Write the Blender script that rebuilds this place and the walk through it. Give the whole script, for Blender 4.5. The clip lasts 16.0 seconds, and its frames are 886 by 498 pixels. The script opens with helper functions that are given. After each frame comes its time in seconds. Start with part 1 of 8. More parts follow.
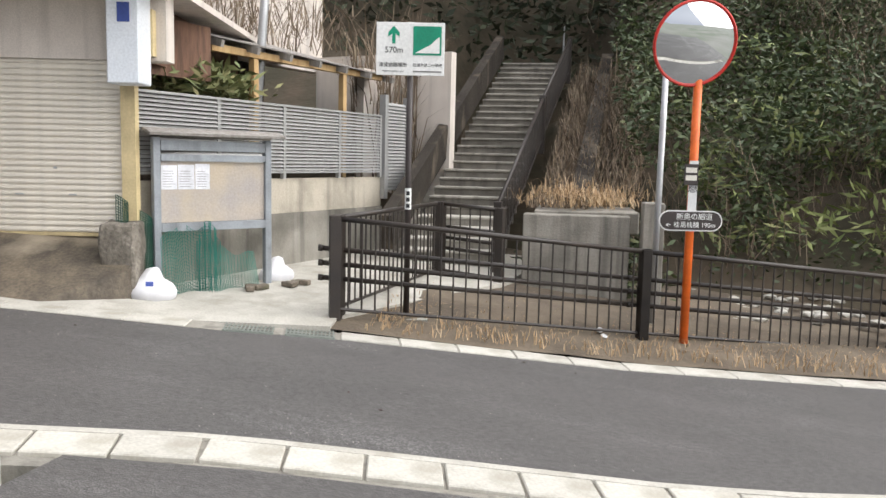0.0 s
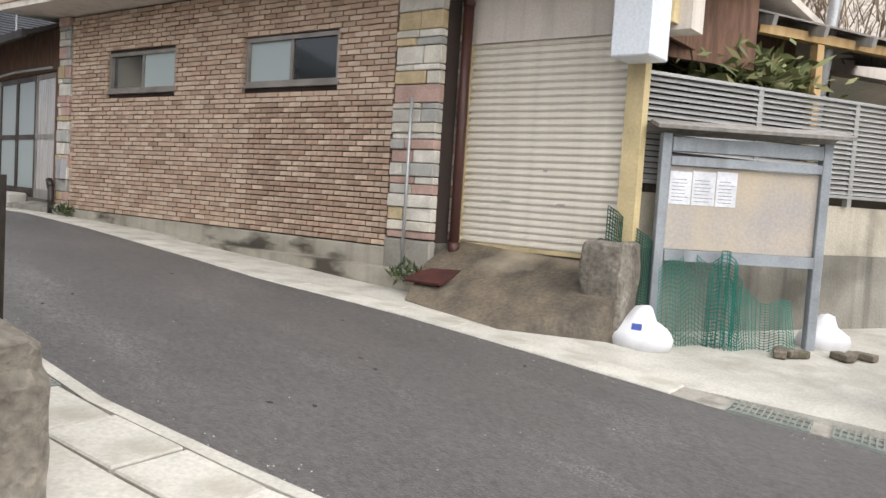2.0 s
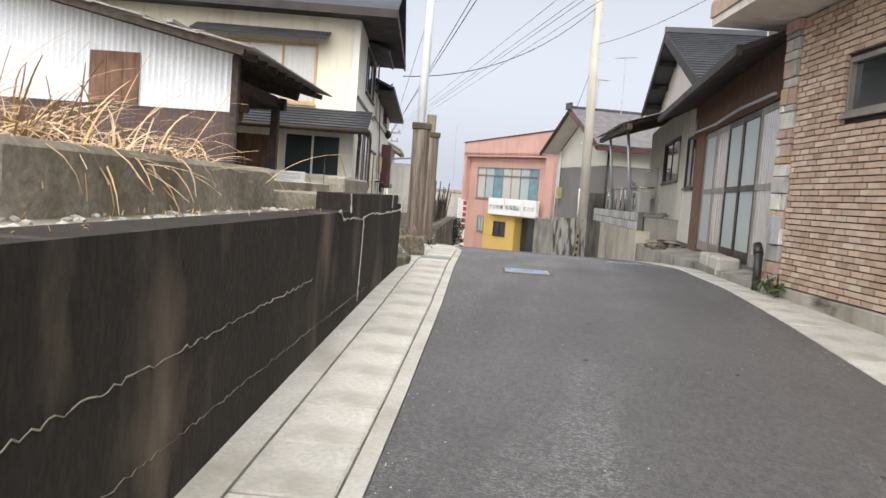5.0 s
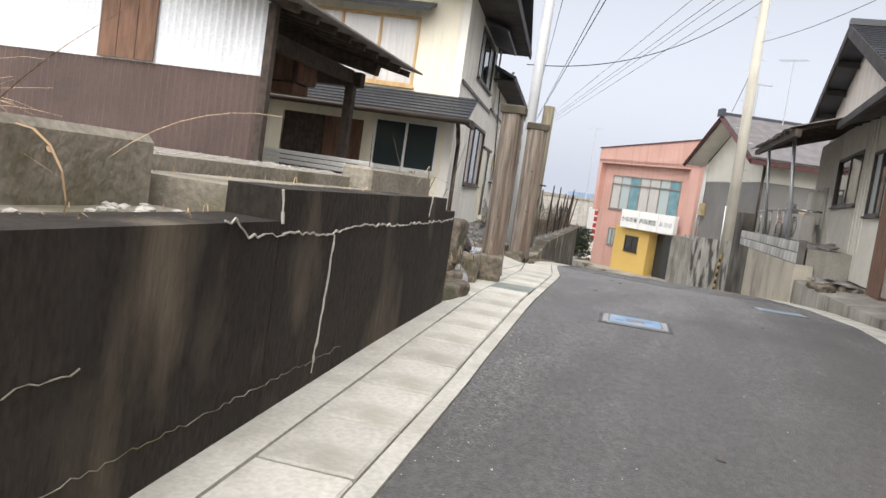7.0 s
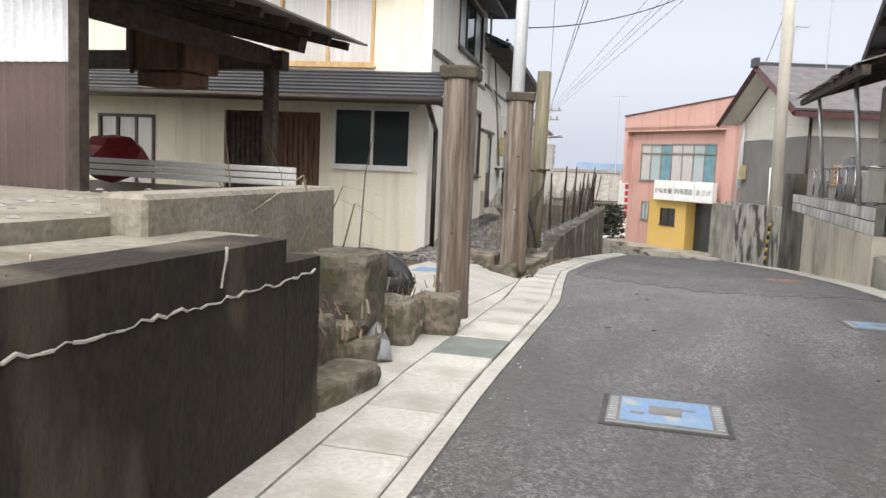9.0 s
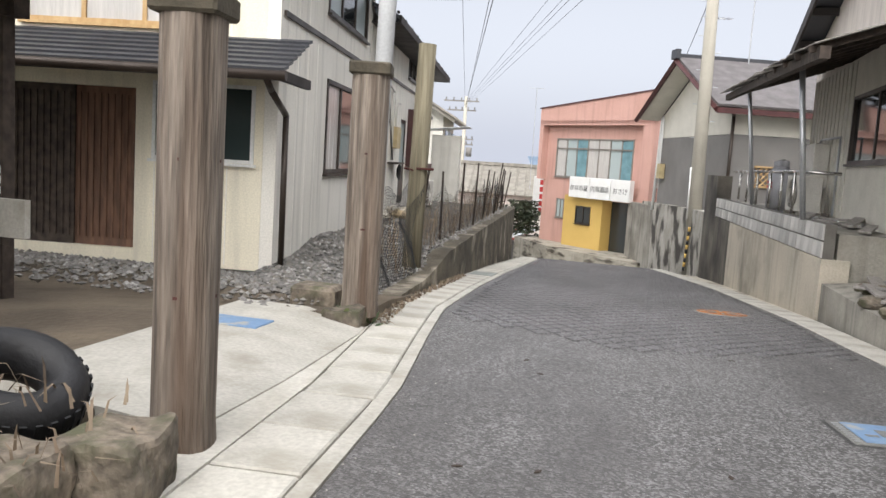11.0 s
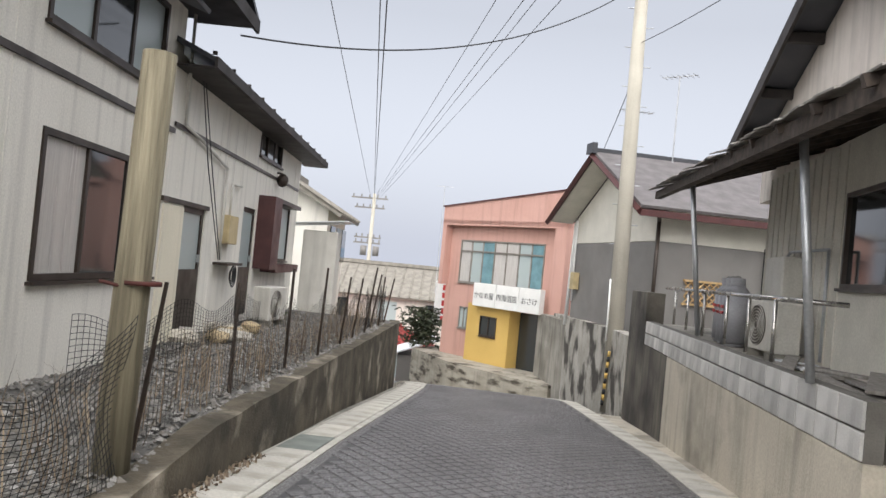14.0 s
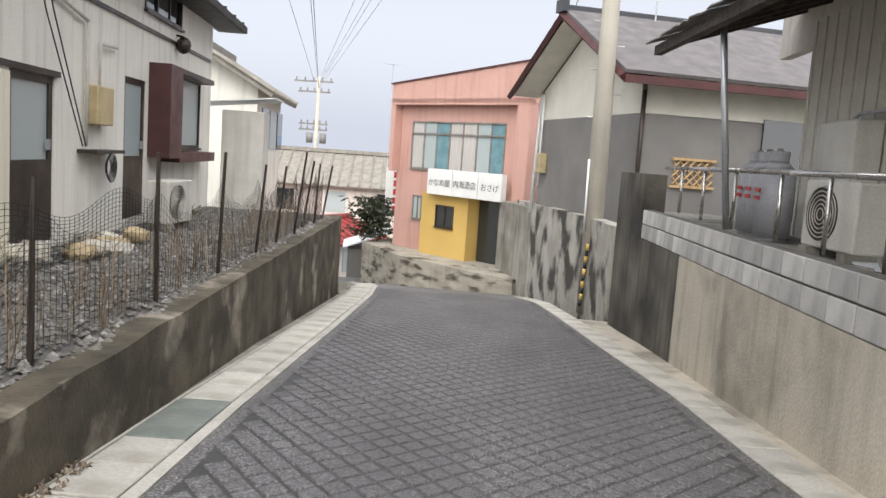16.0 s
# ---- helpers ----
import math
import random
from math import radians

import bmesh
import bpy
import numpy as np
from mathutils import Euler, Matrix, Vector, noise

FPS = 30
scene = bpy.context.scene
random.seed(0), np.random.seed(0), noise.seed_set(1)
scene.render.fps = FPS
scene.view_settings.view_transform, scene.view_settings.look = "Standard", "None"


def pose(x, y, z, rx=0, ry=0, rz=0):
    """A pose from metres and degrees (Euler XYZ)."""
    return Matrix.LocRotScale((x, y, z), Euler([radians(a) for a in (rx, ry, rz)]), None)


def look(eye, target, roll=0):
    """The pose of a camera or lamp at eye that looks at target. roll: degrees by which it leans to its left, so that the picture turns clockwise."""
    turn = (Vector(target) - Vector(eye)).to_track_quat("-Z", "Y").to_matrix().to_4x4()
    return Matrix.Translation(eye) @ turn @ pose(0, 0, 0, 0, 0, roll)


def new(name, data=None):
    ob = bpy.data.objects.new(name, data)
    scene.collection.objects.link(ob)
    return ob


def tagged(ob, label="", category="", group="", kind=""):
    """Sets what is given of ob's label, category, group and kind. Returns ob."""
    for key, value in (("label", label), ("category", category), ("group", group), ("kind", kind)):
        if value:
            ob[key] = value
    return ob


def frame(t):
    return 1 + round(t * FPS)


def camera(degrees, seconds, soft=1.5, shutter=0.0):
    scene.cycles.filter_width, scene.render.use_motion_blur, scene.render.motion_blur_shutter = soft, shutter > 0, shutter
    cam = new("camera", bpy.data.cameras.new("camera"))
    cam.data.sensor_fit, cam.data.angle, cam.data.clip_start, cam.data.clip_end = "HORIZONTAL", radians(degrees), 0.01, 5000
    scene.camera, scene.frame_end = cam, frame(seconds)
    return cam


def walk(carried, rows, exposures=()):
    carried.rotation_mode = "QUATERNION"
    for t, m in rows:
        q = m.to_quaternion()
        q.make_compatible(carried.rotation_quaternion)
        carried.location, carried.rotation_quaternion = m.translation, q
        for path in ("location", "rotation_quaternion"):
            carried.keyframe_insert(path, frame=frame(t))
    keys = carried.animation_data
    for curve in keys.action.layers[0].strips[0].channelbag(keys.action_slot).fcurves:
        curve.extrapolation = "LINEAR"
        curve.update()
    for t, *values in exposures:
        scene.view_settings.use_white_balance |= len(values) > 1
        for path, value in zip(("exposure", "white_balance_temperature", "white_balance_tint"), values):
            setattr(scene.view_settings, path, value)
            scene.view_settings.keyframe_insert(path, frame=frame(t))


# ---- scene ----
cam = camera(58.0, 16.0)
PATH = [
    (0, (-3.255, -8.297, 1.555), (-1.289, -8.009, 1.331), 1.3),
    (0.5, (-2.8, -8.153, 1.447), (-0.869, -7.698, 1.195), 1.6),
    (1, (-2.2, -7.954, 1.309), (-0.389, -7.133, 1.089), 1.6),
    (1.5, (-1.599, -7.737, 1.172), (0.045, -6.615, 0.982), 2.7),
    (2, (-0.76, -7.345, 1.083), (0.63, -5.913, 0.947), 3.7),
    (2.5, (-0.331, -6.99, 1.093), (1.029, -5.527, 0.987), 5.9),
    (3, (0.135, -6.491, 1.098), (1.17, -4.783, 0.993), 5.0),
    (3.5, (0.513, -5.836, 1.096), (1.263, -3.988, 0.953), 6.1),
    (4, (0.863, -5.201, 1.127), (1.218, -3.238, 0.995), 3.5),
    (4.5, (1.071, -4.574, 1.141), (1.144, -2.591, 0.89), 4.2),
    (5, (1.16, -3.808, 1.217), (0.872, -1.834, 1.08), 4.3),
    (5.2, (1.203, -3.608, 1.219), (0.834, -1.646, 1.099), 6.1),
    (7.3, (1.222, -0.67, 1.32), (0.556, 1.207, 1.138), 7.4),
    (7.5, (1.199, -0.378, 1.356), (0.495, 1.482, 1.145), 6.6),
    (8, (1.157, 0.297, 1.392), (0.415, 2.14, 1.16), 4.4),
    (8.5, (1.117, 0.926, 1.414), (0.388, 2.776, 1.198), 3.4),
    (9, (1.078, 1.593, 1.467), (0.381, 3.456, 1.259), 2.4),
    (9.5, (1.027, 2.274, 1.48), (0.393, 4.158, 1.261), 2.4),
    (10, (0.972, 2.944, 1.513), (0.442, 4.857, 1.274), 2.6),
    (12.3, (0.87, 5.91, 1.627), (0.37, 7.836, 1.432), 4.5),
    (12.5, (0.856, 6.24, 1.6), (0.363, 8.166, 1.378), 4.5),
    (13, (0.835, 6.935, 1.631), (0.352, 8.864, 1.422), 2.8),
    (13.5, (0.872, 7.73, 1.64), (0.49, 9.68, 1.411), 6.1),
    (14, (0.842, 8.461, 1.74), (0.518, 10.434, 1.781), 5.5),
    (14.5, (0.768, 9.193, 1.788), (0.459, 11.169, 1.824), 4.7),
    (15, (0.669, 9.864, 1.797), (0.407, 11.847, 1.769), 5.0),
    (15.5, (0.588, 10.592, 1.718), (0.388, 12.578, 1.593), 4.2),
    (16, (0.484, 11.266, 1.67), (0.298, 13.244, 1.439), 4.0),
]
walk(cam, [(t, look(eye, target, roll)) for t, eye, target, roll in PATH], [(0.0, 1.06), (1.5, 1.02), (3.5, 1.13), (5.2, 1.18), (7.3, 1.22), (10.0, 1.22), (12.5, 1.11), (15.0, 1.15), (16.0, 1.24)])

# ---- light ----
SUN_DIR = Vector((0.05, -0.70, 0.69))
world = bpy.data.worlds.new("overcast_sky")
scene.world = world
world.use_nodes = True
wn, wl = world.node_tree.nodes, world.node_tree.links
wn.clear()
sky = wn.new("ShaderNodeTexSky")
sky.sky_type, sky.sun_disc = "NISHITA", False
sky.sun_elevation, sky.sun_rotation = radians(44.5), radians(175.9)
sky.dust_density, sky.air_density = 6.0, 1.0
hs = wn.new("ShaderNodeHueSaturation")
hs.inputs["Saturation"].default_value = 0.25
wl.new(sky.outputs[0], hs.inputs["Color"])
bg1, bg2, addsh, wout = wn.new("ShaderNodeBackground"), wn.new("ShaderNodeBackground"), wn.new("ShaderNodeAddShader"), wn.new("ShaderNodeOutputWorld")
bg1.inputs[1].default_value = 0.045
bg2.inputs[0].default_value, bg2.inputs[1].default_value = (0.60, 0.635, 0.74, 1), 0.40
# overcast sky: brighter overhead, with a pale haze along the horizon
wtc, wsp, wmr = wn.new("ShaderNodeTexCoord"), wn.new("ShaderNodeSeparateXYZ"), wn.new("ShaderNodeMapRange")
wmr.inputs["To Min"].default_value, wmr.inputs["To Max"].default_value = 0.205, 0.36
wl.new(wtc.outputs["Generated"], wsp.inputs[0])
wl.new(wsp.outputs["Z"], wmr.inputs["Value"])
wml, wad = wn.new("ShaderNodeMapRange"), wn.new("ShaderNodeMath")
wml.inputs["From Max"].default_value = 0.30
wml.inputs["To Min"].default_value, wml.inputs["To Max"].default_value = 0.26, 0.02
wl.new(wsp.outputs["Z"], wml.inputs["Value"])
wl.new(wmr.outputs[0], wad.inputs[0])
wl.new(wml.outputs[0], wad.inputs[1])
wl.new(wad.outputs[0], bg2.inputs[1])
wl.new(hs.outputs[0], bg1.inputs[0])
wl.new(bg1.outputs[0], addsh.inputs[0])
wl.new(bg2.outputs[0], addsh.inputs[1])
wl.new(addsh.outputs[0], wout.inputs[0])
sun_data = bpy.data.lights.new("sun", "SUN")
sun_data.energy, sun_data.angle, sun_data.color = 2.35, radians(130), (1.0, 0.975, 0.94)
sun = new("sun", sun_data)
sun.matrix_world = look(SUN_DIR * 50, (0, 0, 0))

# ---- materials ----
def mat(name, col, col2=None, rough=0.8, scale=3.0, fine=40.0, bump=0.15, metal=0.0, streak=0.0, stain=None, stain_lo=0.55, stain_hi=0.7, per=0.0, spec=0.5, stretch=(1, 1, 1), stain_scale=0.8, grit=0.10):
    """Two-colour noise at a large and a fine scale, with optional stains, upright streaks and a shift per object."""
    m = bpy.data.materials.new(name)
    m.use_nodes = True
    n, l = m.node_tree.nodes, m.node_tree.links
    b = n["Principled BSDF"]
    b.inputs["Roughness"].default_value, b.inputs["Metallic"].default_value = rough, metal
    b.inputs["Specular IOR Level"].default_value = spec
    co = n.new("ShaderNodeTexCoord")
    mp = n.new("ShaderNodeMapping")
    mp.inputs["Scale"].default_value = stretch
    l.new(co.outputs["Object"], mp.inputs[0])

    def noise_node(sc, detail=5.0, src=None):
        t = n.new("ShaderNodeTexNoise")
        t.inputs["Scale"].default_value, t.inputs["Detail"].default_value = sc, detail
        l.new((src or mp).outputs[0], t.inputs["Vector"])
        return t

    def ramp(src, lo, hi):
        r = n.new("ShaderNodeMapRange")
        r.inputs["From Min"].default_value, r.inputs["From Max"].default_value = lo, hi
        l.new(src, r.inputs["Value"])
        return r.outputs[0]

    def mix(fac, a, c, blend="MIX"):
        x = n.new("ShaderNodeMix")
        x.data_type, x.blend_type = "RGBA", blend
        for key, v in ((0, fac), (6, a), (7, c)):
            if hasattr(v, "is_output"):
                l.new(v, x.inputs[key])
            else:
                x.inputs[key].default_value = v if key == 0 else (*v[:3], 1)
        return x.outputs[2]

    big, small = noise_node(scale), noise_node(fine, 3.0)
    c2 = col2 or tuple(v * 0.72 for v in col)
    out = mix(ramp(big.outputs[0], 0.35, 0.65), col, c2)
    dark = mix(ramp(small.outputs[0], 0.3, 0.7), (1 - grit,) * 3, (1 + grit * 0.7,) * 3)
    out = mix(1.0, out, dark, "MULTIPLY")
    if stain:
        st = noise_node(stain_scale, 7.0)
        out = mix(ramp(st.outputs[0], stain_lo, stain_hi), out, stain)
    if streak:
        m2 = n.new("ShaderNodeMapping")
        m2.inputs["Scale"].default_value = (6, 6, 0.35)
        l.new(co.outputs["Object"], m2.inputs[0])
        sk = noise_node(1.0, 6.0, m2)
        out = mix(ramp(sk.outputs[0], 0.5, 0.75), out, mix(streak, out, (0.03, 0.028, 0.025)))
    if per:
        oi = n.new("ShaderNodeObjectInfo")
        hsv = n.new("ShaderNodeHueSaturation")
        r = n.new("ShaderNodeMapRange")
        r.inputs["To Min"].default_value, r.inputs["To Max"].default_value = 1 - per, 1 + per
        l.new(oi.outputs["Random"], r.inputs["Value"])
        l.new(r.outputs[0], hsv.inputs["Value"])
        l.new(out, hsv.inputs["Color"])
        out = hsv.outputs[0]
    l.new(out, b.inputs["Base Color"])
    rr = ramp(big.outputs[0], 0.3, 0.7)
    rm = n.new("ShaderNodeMapRange")
    rm.inputs["To Min"].default_value, rm.inputs["To Max"].default_value = max(rough - 0.08, 0.02), min(rough + 0.08, 1)
    l.new(rr, rm.inputs["Value"])
    l.new(rm.outputs[0], b.inputs["Roughness"])
    if bump:
        bp = n.new("ShaderNodeBump")
        bp.inputs["Strength"].default_value, bp.inputs["Distance"].default_value = bump, 0.02
        l.new(small.outputs[0], bp.inputs["Height"])
        l.new(bp.outputs[0], b.inputs["Normal"])
    return m


def island_mat(name, cols, rough=0.8, fine=40.0, bump=0.2, spec=0.5):
    """A colour per piece of a joined mesh, from a ramp of colours."""
    m = mat(name, cols[0], cols[0], rough=rough, fine=fine, bump=bump, spec=spec)
    n, l = m.node_tree.nodes, m.node_tree.links
    g, r = n.new("ShaderNodeNewGeometry"), n.new("ShaderNodeValToRGB")
    r.color_ramp.interpolation = "LINEAR"
    while len(r.color_ramp.elements) < len(cols):
        r.color_ramp.elements.new(0.5)
    for i, c in enumerate(cols):
        r.color_ramp.elements[i].position = i / max(len(cols) - 1, 1)
        r.color_ramp.elements[i].color = (*c, 1)
    l.new(g.outputs["Random Per Island"], r.inputs[0])
    b = n["Principled BSDF"]
    x = n.new("ShaderNodeMix")
    x.data_type, x.blend_type = "RGBA", "MULTIPLY"
    x.inputs[0].default_value = 0.5
    l.new(r.outputs[0], x.inputs[6])
    gray = n.new("ShaderNodeTexNoise")
    gray.inputs["Scale"].default_value = fine * 0.5
    l.new(gray.outputs[0], x.inputs[7])
    l.new(x.outputs[2], b.inputs["Base Color"])
    return m


def glass_mat(name, col, rough=0.08):
    m = bpy.data.materials.new(name)
    m.use_nodes = True
    b = m.node_tree.nodes["Principled BSDF"]
    b.inputs["Base Color"].default_value = (*col, 1)
    b.inputs["Roughness"].default_value = rough
    b.inputs["Specular IOR Level"].default_value = 0.8
    return m


def asphalt_mat(name, dark, pale):
    """Rolled asphalt: stones of several greys in a dark binder, worn pale where wheels pass, with fine pits; painted
    sky sheen pales it further towards the crest.
    """
    m = mat(name, dark, tuple(v * 0.82 for v in dark), rough=0.56, grit=0.3, scale=0.8, fine=34, bump=0.0, stretch=(1, 0.5, 1))
    n, l = m.node_tree.nodes, m.node_tree.links
    b = n["Principled BSDF"]
    base = b.inputs["Base Color"].links[0].from_socket
    co = n.new("ShaderNodeTexCoord")
    vor = n.new("ShaderNodeTexVoronoi")
    vor.inputs["Scale"].default_value = 95
    l.new(co.outputs["Object"], vor.inputs["Vector"])
    stone = n.new("ShaderNodeMapRange")
    stone.inputs["From Min"].default_value, stone.inputs["From Max"].default_value = 0.45, 1.0
    stone.inputs["To Min"].default_value, stone.inputs["To Max"].default_value = 0.0, 0.75
    sep = n.new("ShaderNodeSeparateColor")
    l.new(vor.outputs["Color"], sep.inputs[0])
    l.new(sep.outputs[0], stone.inputs["Value"])
    mp = n.new("ShaderNodeMapping")
    mp.inputs["Scale"].default_value = (1.3, 0.4, 1)
    l.new(co.outputs["Object"], mp.inputs[0])
    wear = n.new("ShaderNodeTexNoise")
    wear.inputs["Scale"].default_value, wear.inputs["Detail"].default_value, wear.inputs["Roughness"].default_value = 0.9, 9.0, 0.68
    l.new(mp.outputs[0], wear.inputs["Vector"])
    wr_ = n.new("ShaderNodeMapRange")
    wr_.inputs["From Min"].default_value, wr_.inputs["From Max"].default_value = 0.5, 0.74
    wr_.inputs["To Min"].default_value, wr_.inputs["To Max"].default_value = 0.12, 0.85
    # more pale stone as y grows: crest wear plus sky sheen put into the colour
    xyz, crest, both = n.new("ShaderNodeSeparateXYZ"), n.new("ShaderNodeMapRange"), n.new("ShaderNodeMath")
    crest.inputs["From Min"].default_value, crest.inputs["From Max"].default_value = 2.0, 9.0
    crest.inputs["To Min"].default_value, crest.inputs["To Max"].default_value = -0.04, 0.19
    l.new(co.outputs["Object"], xyz.inputs[0])
    l.new(xyz.outputs["Y"], crest.inputs["Value"])
    l.new(wear.outputs[0], both.inputs[0])
    l.new(crest.outputs[0], both.inputs[1])
    l.new(both.outputs[0], wr_.inputs["Value"])
    amount = n.new("ShaderNodeMath")
    amount.operation = "MULTIPLY"
    l.new(stone.outputs[0], amount.inputs[0])
    l.new(wr_.outputs[0], amount.inputs[1])
    x = n.new("ShaderNodeMix")
    x.data_type = "RGBA"
    l.new(amount.outputs[0], x.inputs[0])
    l.new(base, x.inputs[6])
    x.inputs[7].default_value = (*pale, 1)
    l.new(x.outputs[2], b.inputs["Base Color"])
    bp = n.new("ShaderNodeBump")
    bp.inputs["Strength"].default_value, bp.inputs["Distance"].default_value = 0.55, 0.006
    l.new(vor.outputs["Distance"], bp.inputs["Height"])
    l.new(bp.outputs[0], b.inputs["Normal"])
    return m


ASPHALT = asphalt_mat("asphalt", (0.088, 0.083, 0.080), (0.42, 0.415, 0.41))
ASPHALT_GRID = asphalt_mat("scored_asphalt", (0.098, 0.094, 0.095), (0.36, 0.355, 0.36))
TAR = mat("dark_tar", (0.06, 0.058, 0.057), rough=0.55, fine=60, bump=0.3)
CONC = mat("pale_concrete", (0.51, 0.49, 0.44), (0.41, 0.392, 0.345), grit=0.14, rough=0.85, scale=2.6, fine=45, stain=(0.31, 0.285, 0.235), stain_lo=0.52, stain_hi=0.78, bump=0.12, per=0.09, stain_scale=3.0)
CONC_OLD = mat("old_concrete", (0.34, 0.32, 0.28), (0.22, 0.205, 0.175), rough=0.9, scale=1.3, fine=35, streak=0.6, stain=(0.09, 0.085, 0.07), stain_lo=0.5, stain_hi=0.72, bump=0.4)
CONC_DARK = mat("black_weathered_concrete", (0.040, 0.033, 0.026), (0.022, 0.018, 0.015), grit=0.35, rough=0.88, scale=1.1, fine=45, streak=0.45, stain=(0.17, 0.14, 0.105), stain_lo=0.54, stain_hi=0.78, bump=0.45, stain_scale=2.2, spec=0.25, stretch=(1, 1, 0.45))
LICHEN = mat("lichen_blotched_concrete", (0.47, 0.445, 0.40), (0.35, 0.33, 0.285), rough=0.92, scale=1.6, fine=40, stain=(0.055, 0.05, 0.042), stain_lo=0.48, stain_hi=0.58, bump=0.4, stain_scale=1.15, grit=0.25)
PILLAR = mat("black_stained_concrete", (0.15, 0.135, 0.11), (0.035, 0.031, 0.027), rough=0.9, scale=0.9, fine=40, streak=0.9, bump=0.4)
CONC_TOP = mat("mossy_concrete_top", (0.29, 0.26, 0.21), (0.18, 0.16, 0.125), grit=0.25, rough=0.95, scale=2.2, fine=30, stain=(0.13, 0.115, 0.065), bump=0.5, stain_scale=2.2)
CONC_STREAK = mat("streaked_concrete", (0.54, 0.49, 0.40), (0.43, 0.39, 0.32), rough=0.9, scale=0.8, fine=40, streak=0.35, stain=(0.11, 0.098, 0.078), stain_lo=0.5, stain_hi=0.8, bump=0.4, stain_scale=1.1)
LOW_WALL = mat("mossy_brown_wall", (0.12, 0.10, 0.07), (0.05, 0.043, 0.03), rough=0.92, scale=2.6, fine=40, streak=0.5, stain=(0.34, 0.30, 0.24), stain_lo=0.58, stain_hi=0.68, bump=0.5, stain_scale=1.5)
RISER = mat("dark_streaked_riser", (0.19, 0.175, 0.15), (0.11, 0.10, 0.085), rough=0.9, scale=2.0, fine=40, streak=0.5, bump=0.4)
CONC_STAIN = mat("damp_stained_concrete", (0.40, 0.37, 0.31), (0.29, 0.265, 0.215), rough=0.88, scale=1.4, fine=45, streak=0.35, stain=(0.07, 0.06, 0.045), stain_lo=0.54, stain_hi=0.66, bump=0.35, stain_scale=1.3, stretch=(1, 1, 3))
CONC_RUIN = mat("pitted_ruined_concrete", (0.24, 0.215, 0.18), (0.12, 0.105, 0.085), grit=0.4, rough=0.95, scale=3.0, fine=24, stain=(0.075, 0.065, 0.05), stain_lo=0.5, stain_hi=0.66, bump=0.9, stain_scale=2.0)
MORTAR = mat("mortar", (0.15, 0.14, 0.125), rough=0.95, fine=80)
WET = mat("wet_concrete", (0.17, 0.138, 0.10), (0.065, 0.055, 0.044), grit=0.3, rough=0.55, scale=2.4, fine=30, stain=(0.33, 0.28, 0.21), stain_lo=0.54, stain_hi=0.66, bump=0.4)
BLOCK = mat("concrete_block", (0.52, 0.51, 0.485), (0.43, 0.42, 0.40), rough=0.92, scale=2.5, fine=90, per=0.22, bump=0.3, streak=0.3)
CRACK = mat("white_efflorescence", (0.50, 0.48, 0.43), rough=0.95, bump=0.3)
BRICK_COLS = [(0.37, 0.255, 0.185), (0.45, 0.325, 0.24), (0.51, 0.385, 0.29), (0.40, 0.275, 0.20), (0.54, 0.43, 0.335), (0.31, 0.21, 0.15)]
BRICKS = [mat("brick_tone", c, tuple(v * 0.8 for v in c), rough=0.75, scale=9, fine=55, per=0.18, bump=0.35) for c in BRICK_COLS[:4]]
BRICK_REST = island_mat("brick_tones", [tuple(min(v * 1.33, 1) for v in c) for c in BRICK_COLS], rough=0.75, fine=60)
JOINT = mat("dark_joint", (0.045, 0.03, 0.024), rough=0.95, fine=80)
STONES = [mat("quoin_stone", c, tuple(v * 0.75 for v in c), rough=0.8, scale=6, fine=40, bump=0.5, per=0.1) for c in [(0.62, 0.58, 0.49), (0.55, 0.52, 0.46), (0.52, 0.41, 0.25), (0.47, 0.32, 0.27), (0.40, 0.39, 0.36), (0.68, 0.64, 0.57)]]
SHUTTER = mat("cream_shutter_paint", (0.74, 0.69, 0.60), (0.71, 0.66, 0.57), rough=0.5, scale=1, fine=12, bump=0.0)
PINKGREY = mat("pale_stucco", (0.68, 0.62, 0.56), (0.63, 0.57, 0.515), rough=0.85, fine=60, streak=0.25, bump=0.2)
YELLOW_TRIM = mat("cream_yellow_trim", (0.62, 0.50, 0.28), rough=0.6, bump=0.1, streak=0.3)
BROWN_PIPE = mat("brown_pipe", (0.075, 0.028, 0.022), rough=0.45, bump=0.05)
RUST = mat("rust_red_plate", (0.075, 0.016, 0.011), (0.045, 0.012, 0.009), rough=0.8, bump=0.3)
ALU = mat("grey_aluminium", (0.42, 0.42, 0.41), (0.36, 0.36, 0.355), rough=0.42, metal=0.35, bump=0.03, scale=0.8, streak=0.15)
ALU_FRAME = mat("window_frame_metal", (0.33, 0.30, 0.27), rough=0.4, metal=0.5, bump=0.02)
BRONZE = mat("dark_bronze_frame", (0.05, 0.036, 0.028), rough=0.45, metal=0.3, bump=0.02)
BLACK_METAL = mat("black_fence_paint", (0.022, 0.018, 0.016), (0.035, 0.026, 0.02), rough=0.45, fine=50, bump=0.08)
STEEL = mat("galvanised_steel", (0.48, 0.49, 0.50), (0.40, 0.41, 0.42), rough=0.4, metal=0.6, bump=0.05)
CHROME = mat("stainless_rail", (0.62, 0.60, 0.57), rough=0.25, metal=0.9, bump=0.0)
ORANGE = mat("orange_pole_paint", (0.85, 0.16, 0.02), rough=0.4, bump=0.02)
RED = mat("red_mirror_rim", (0.65, 0.03, 0.02), rough=0.35, bump=0.0)
WHITE = mat("white_paint", (0.78, 0.78, 0.76), (0.72, 0.72, 0.70), rough=0.5, bump=0.03)
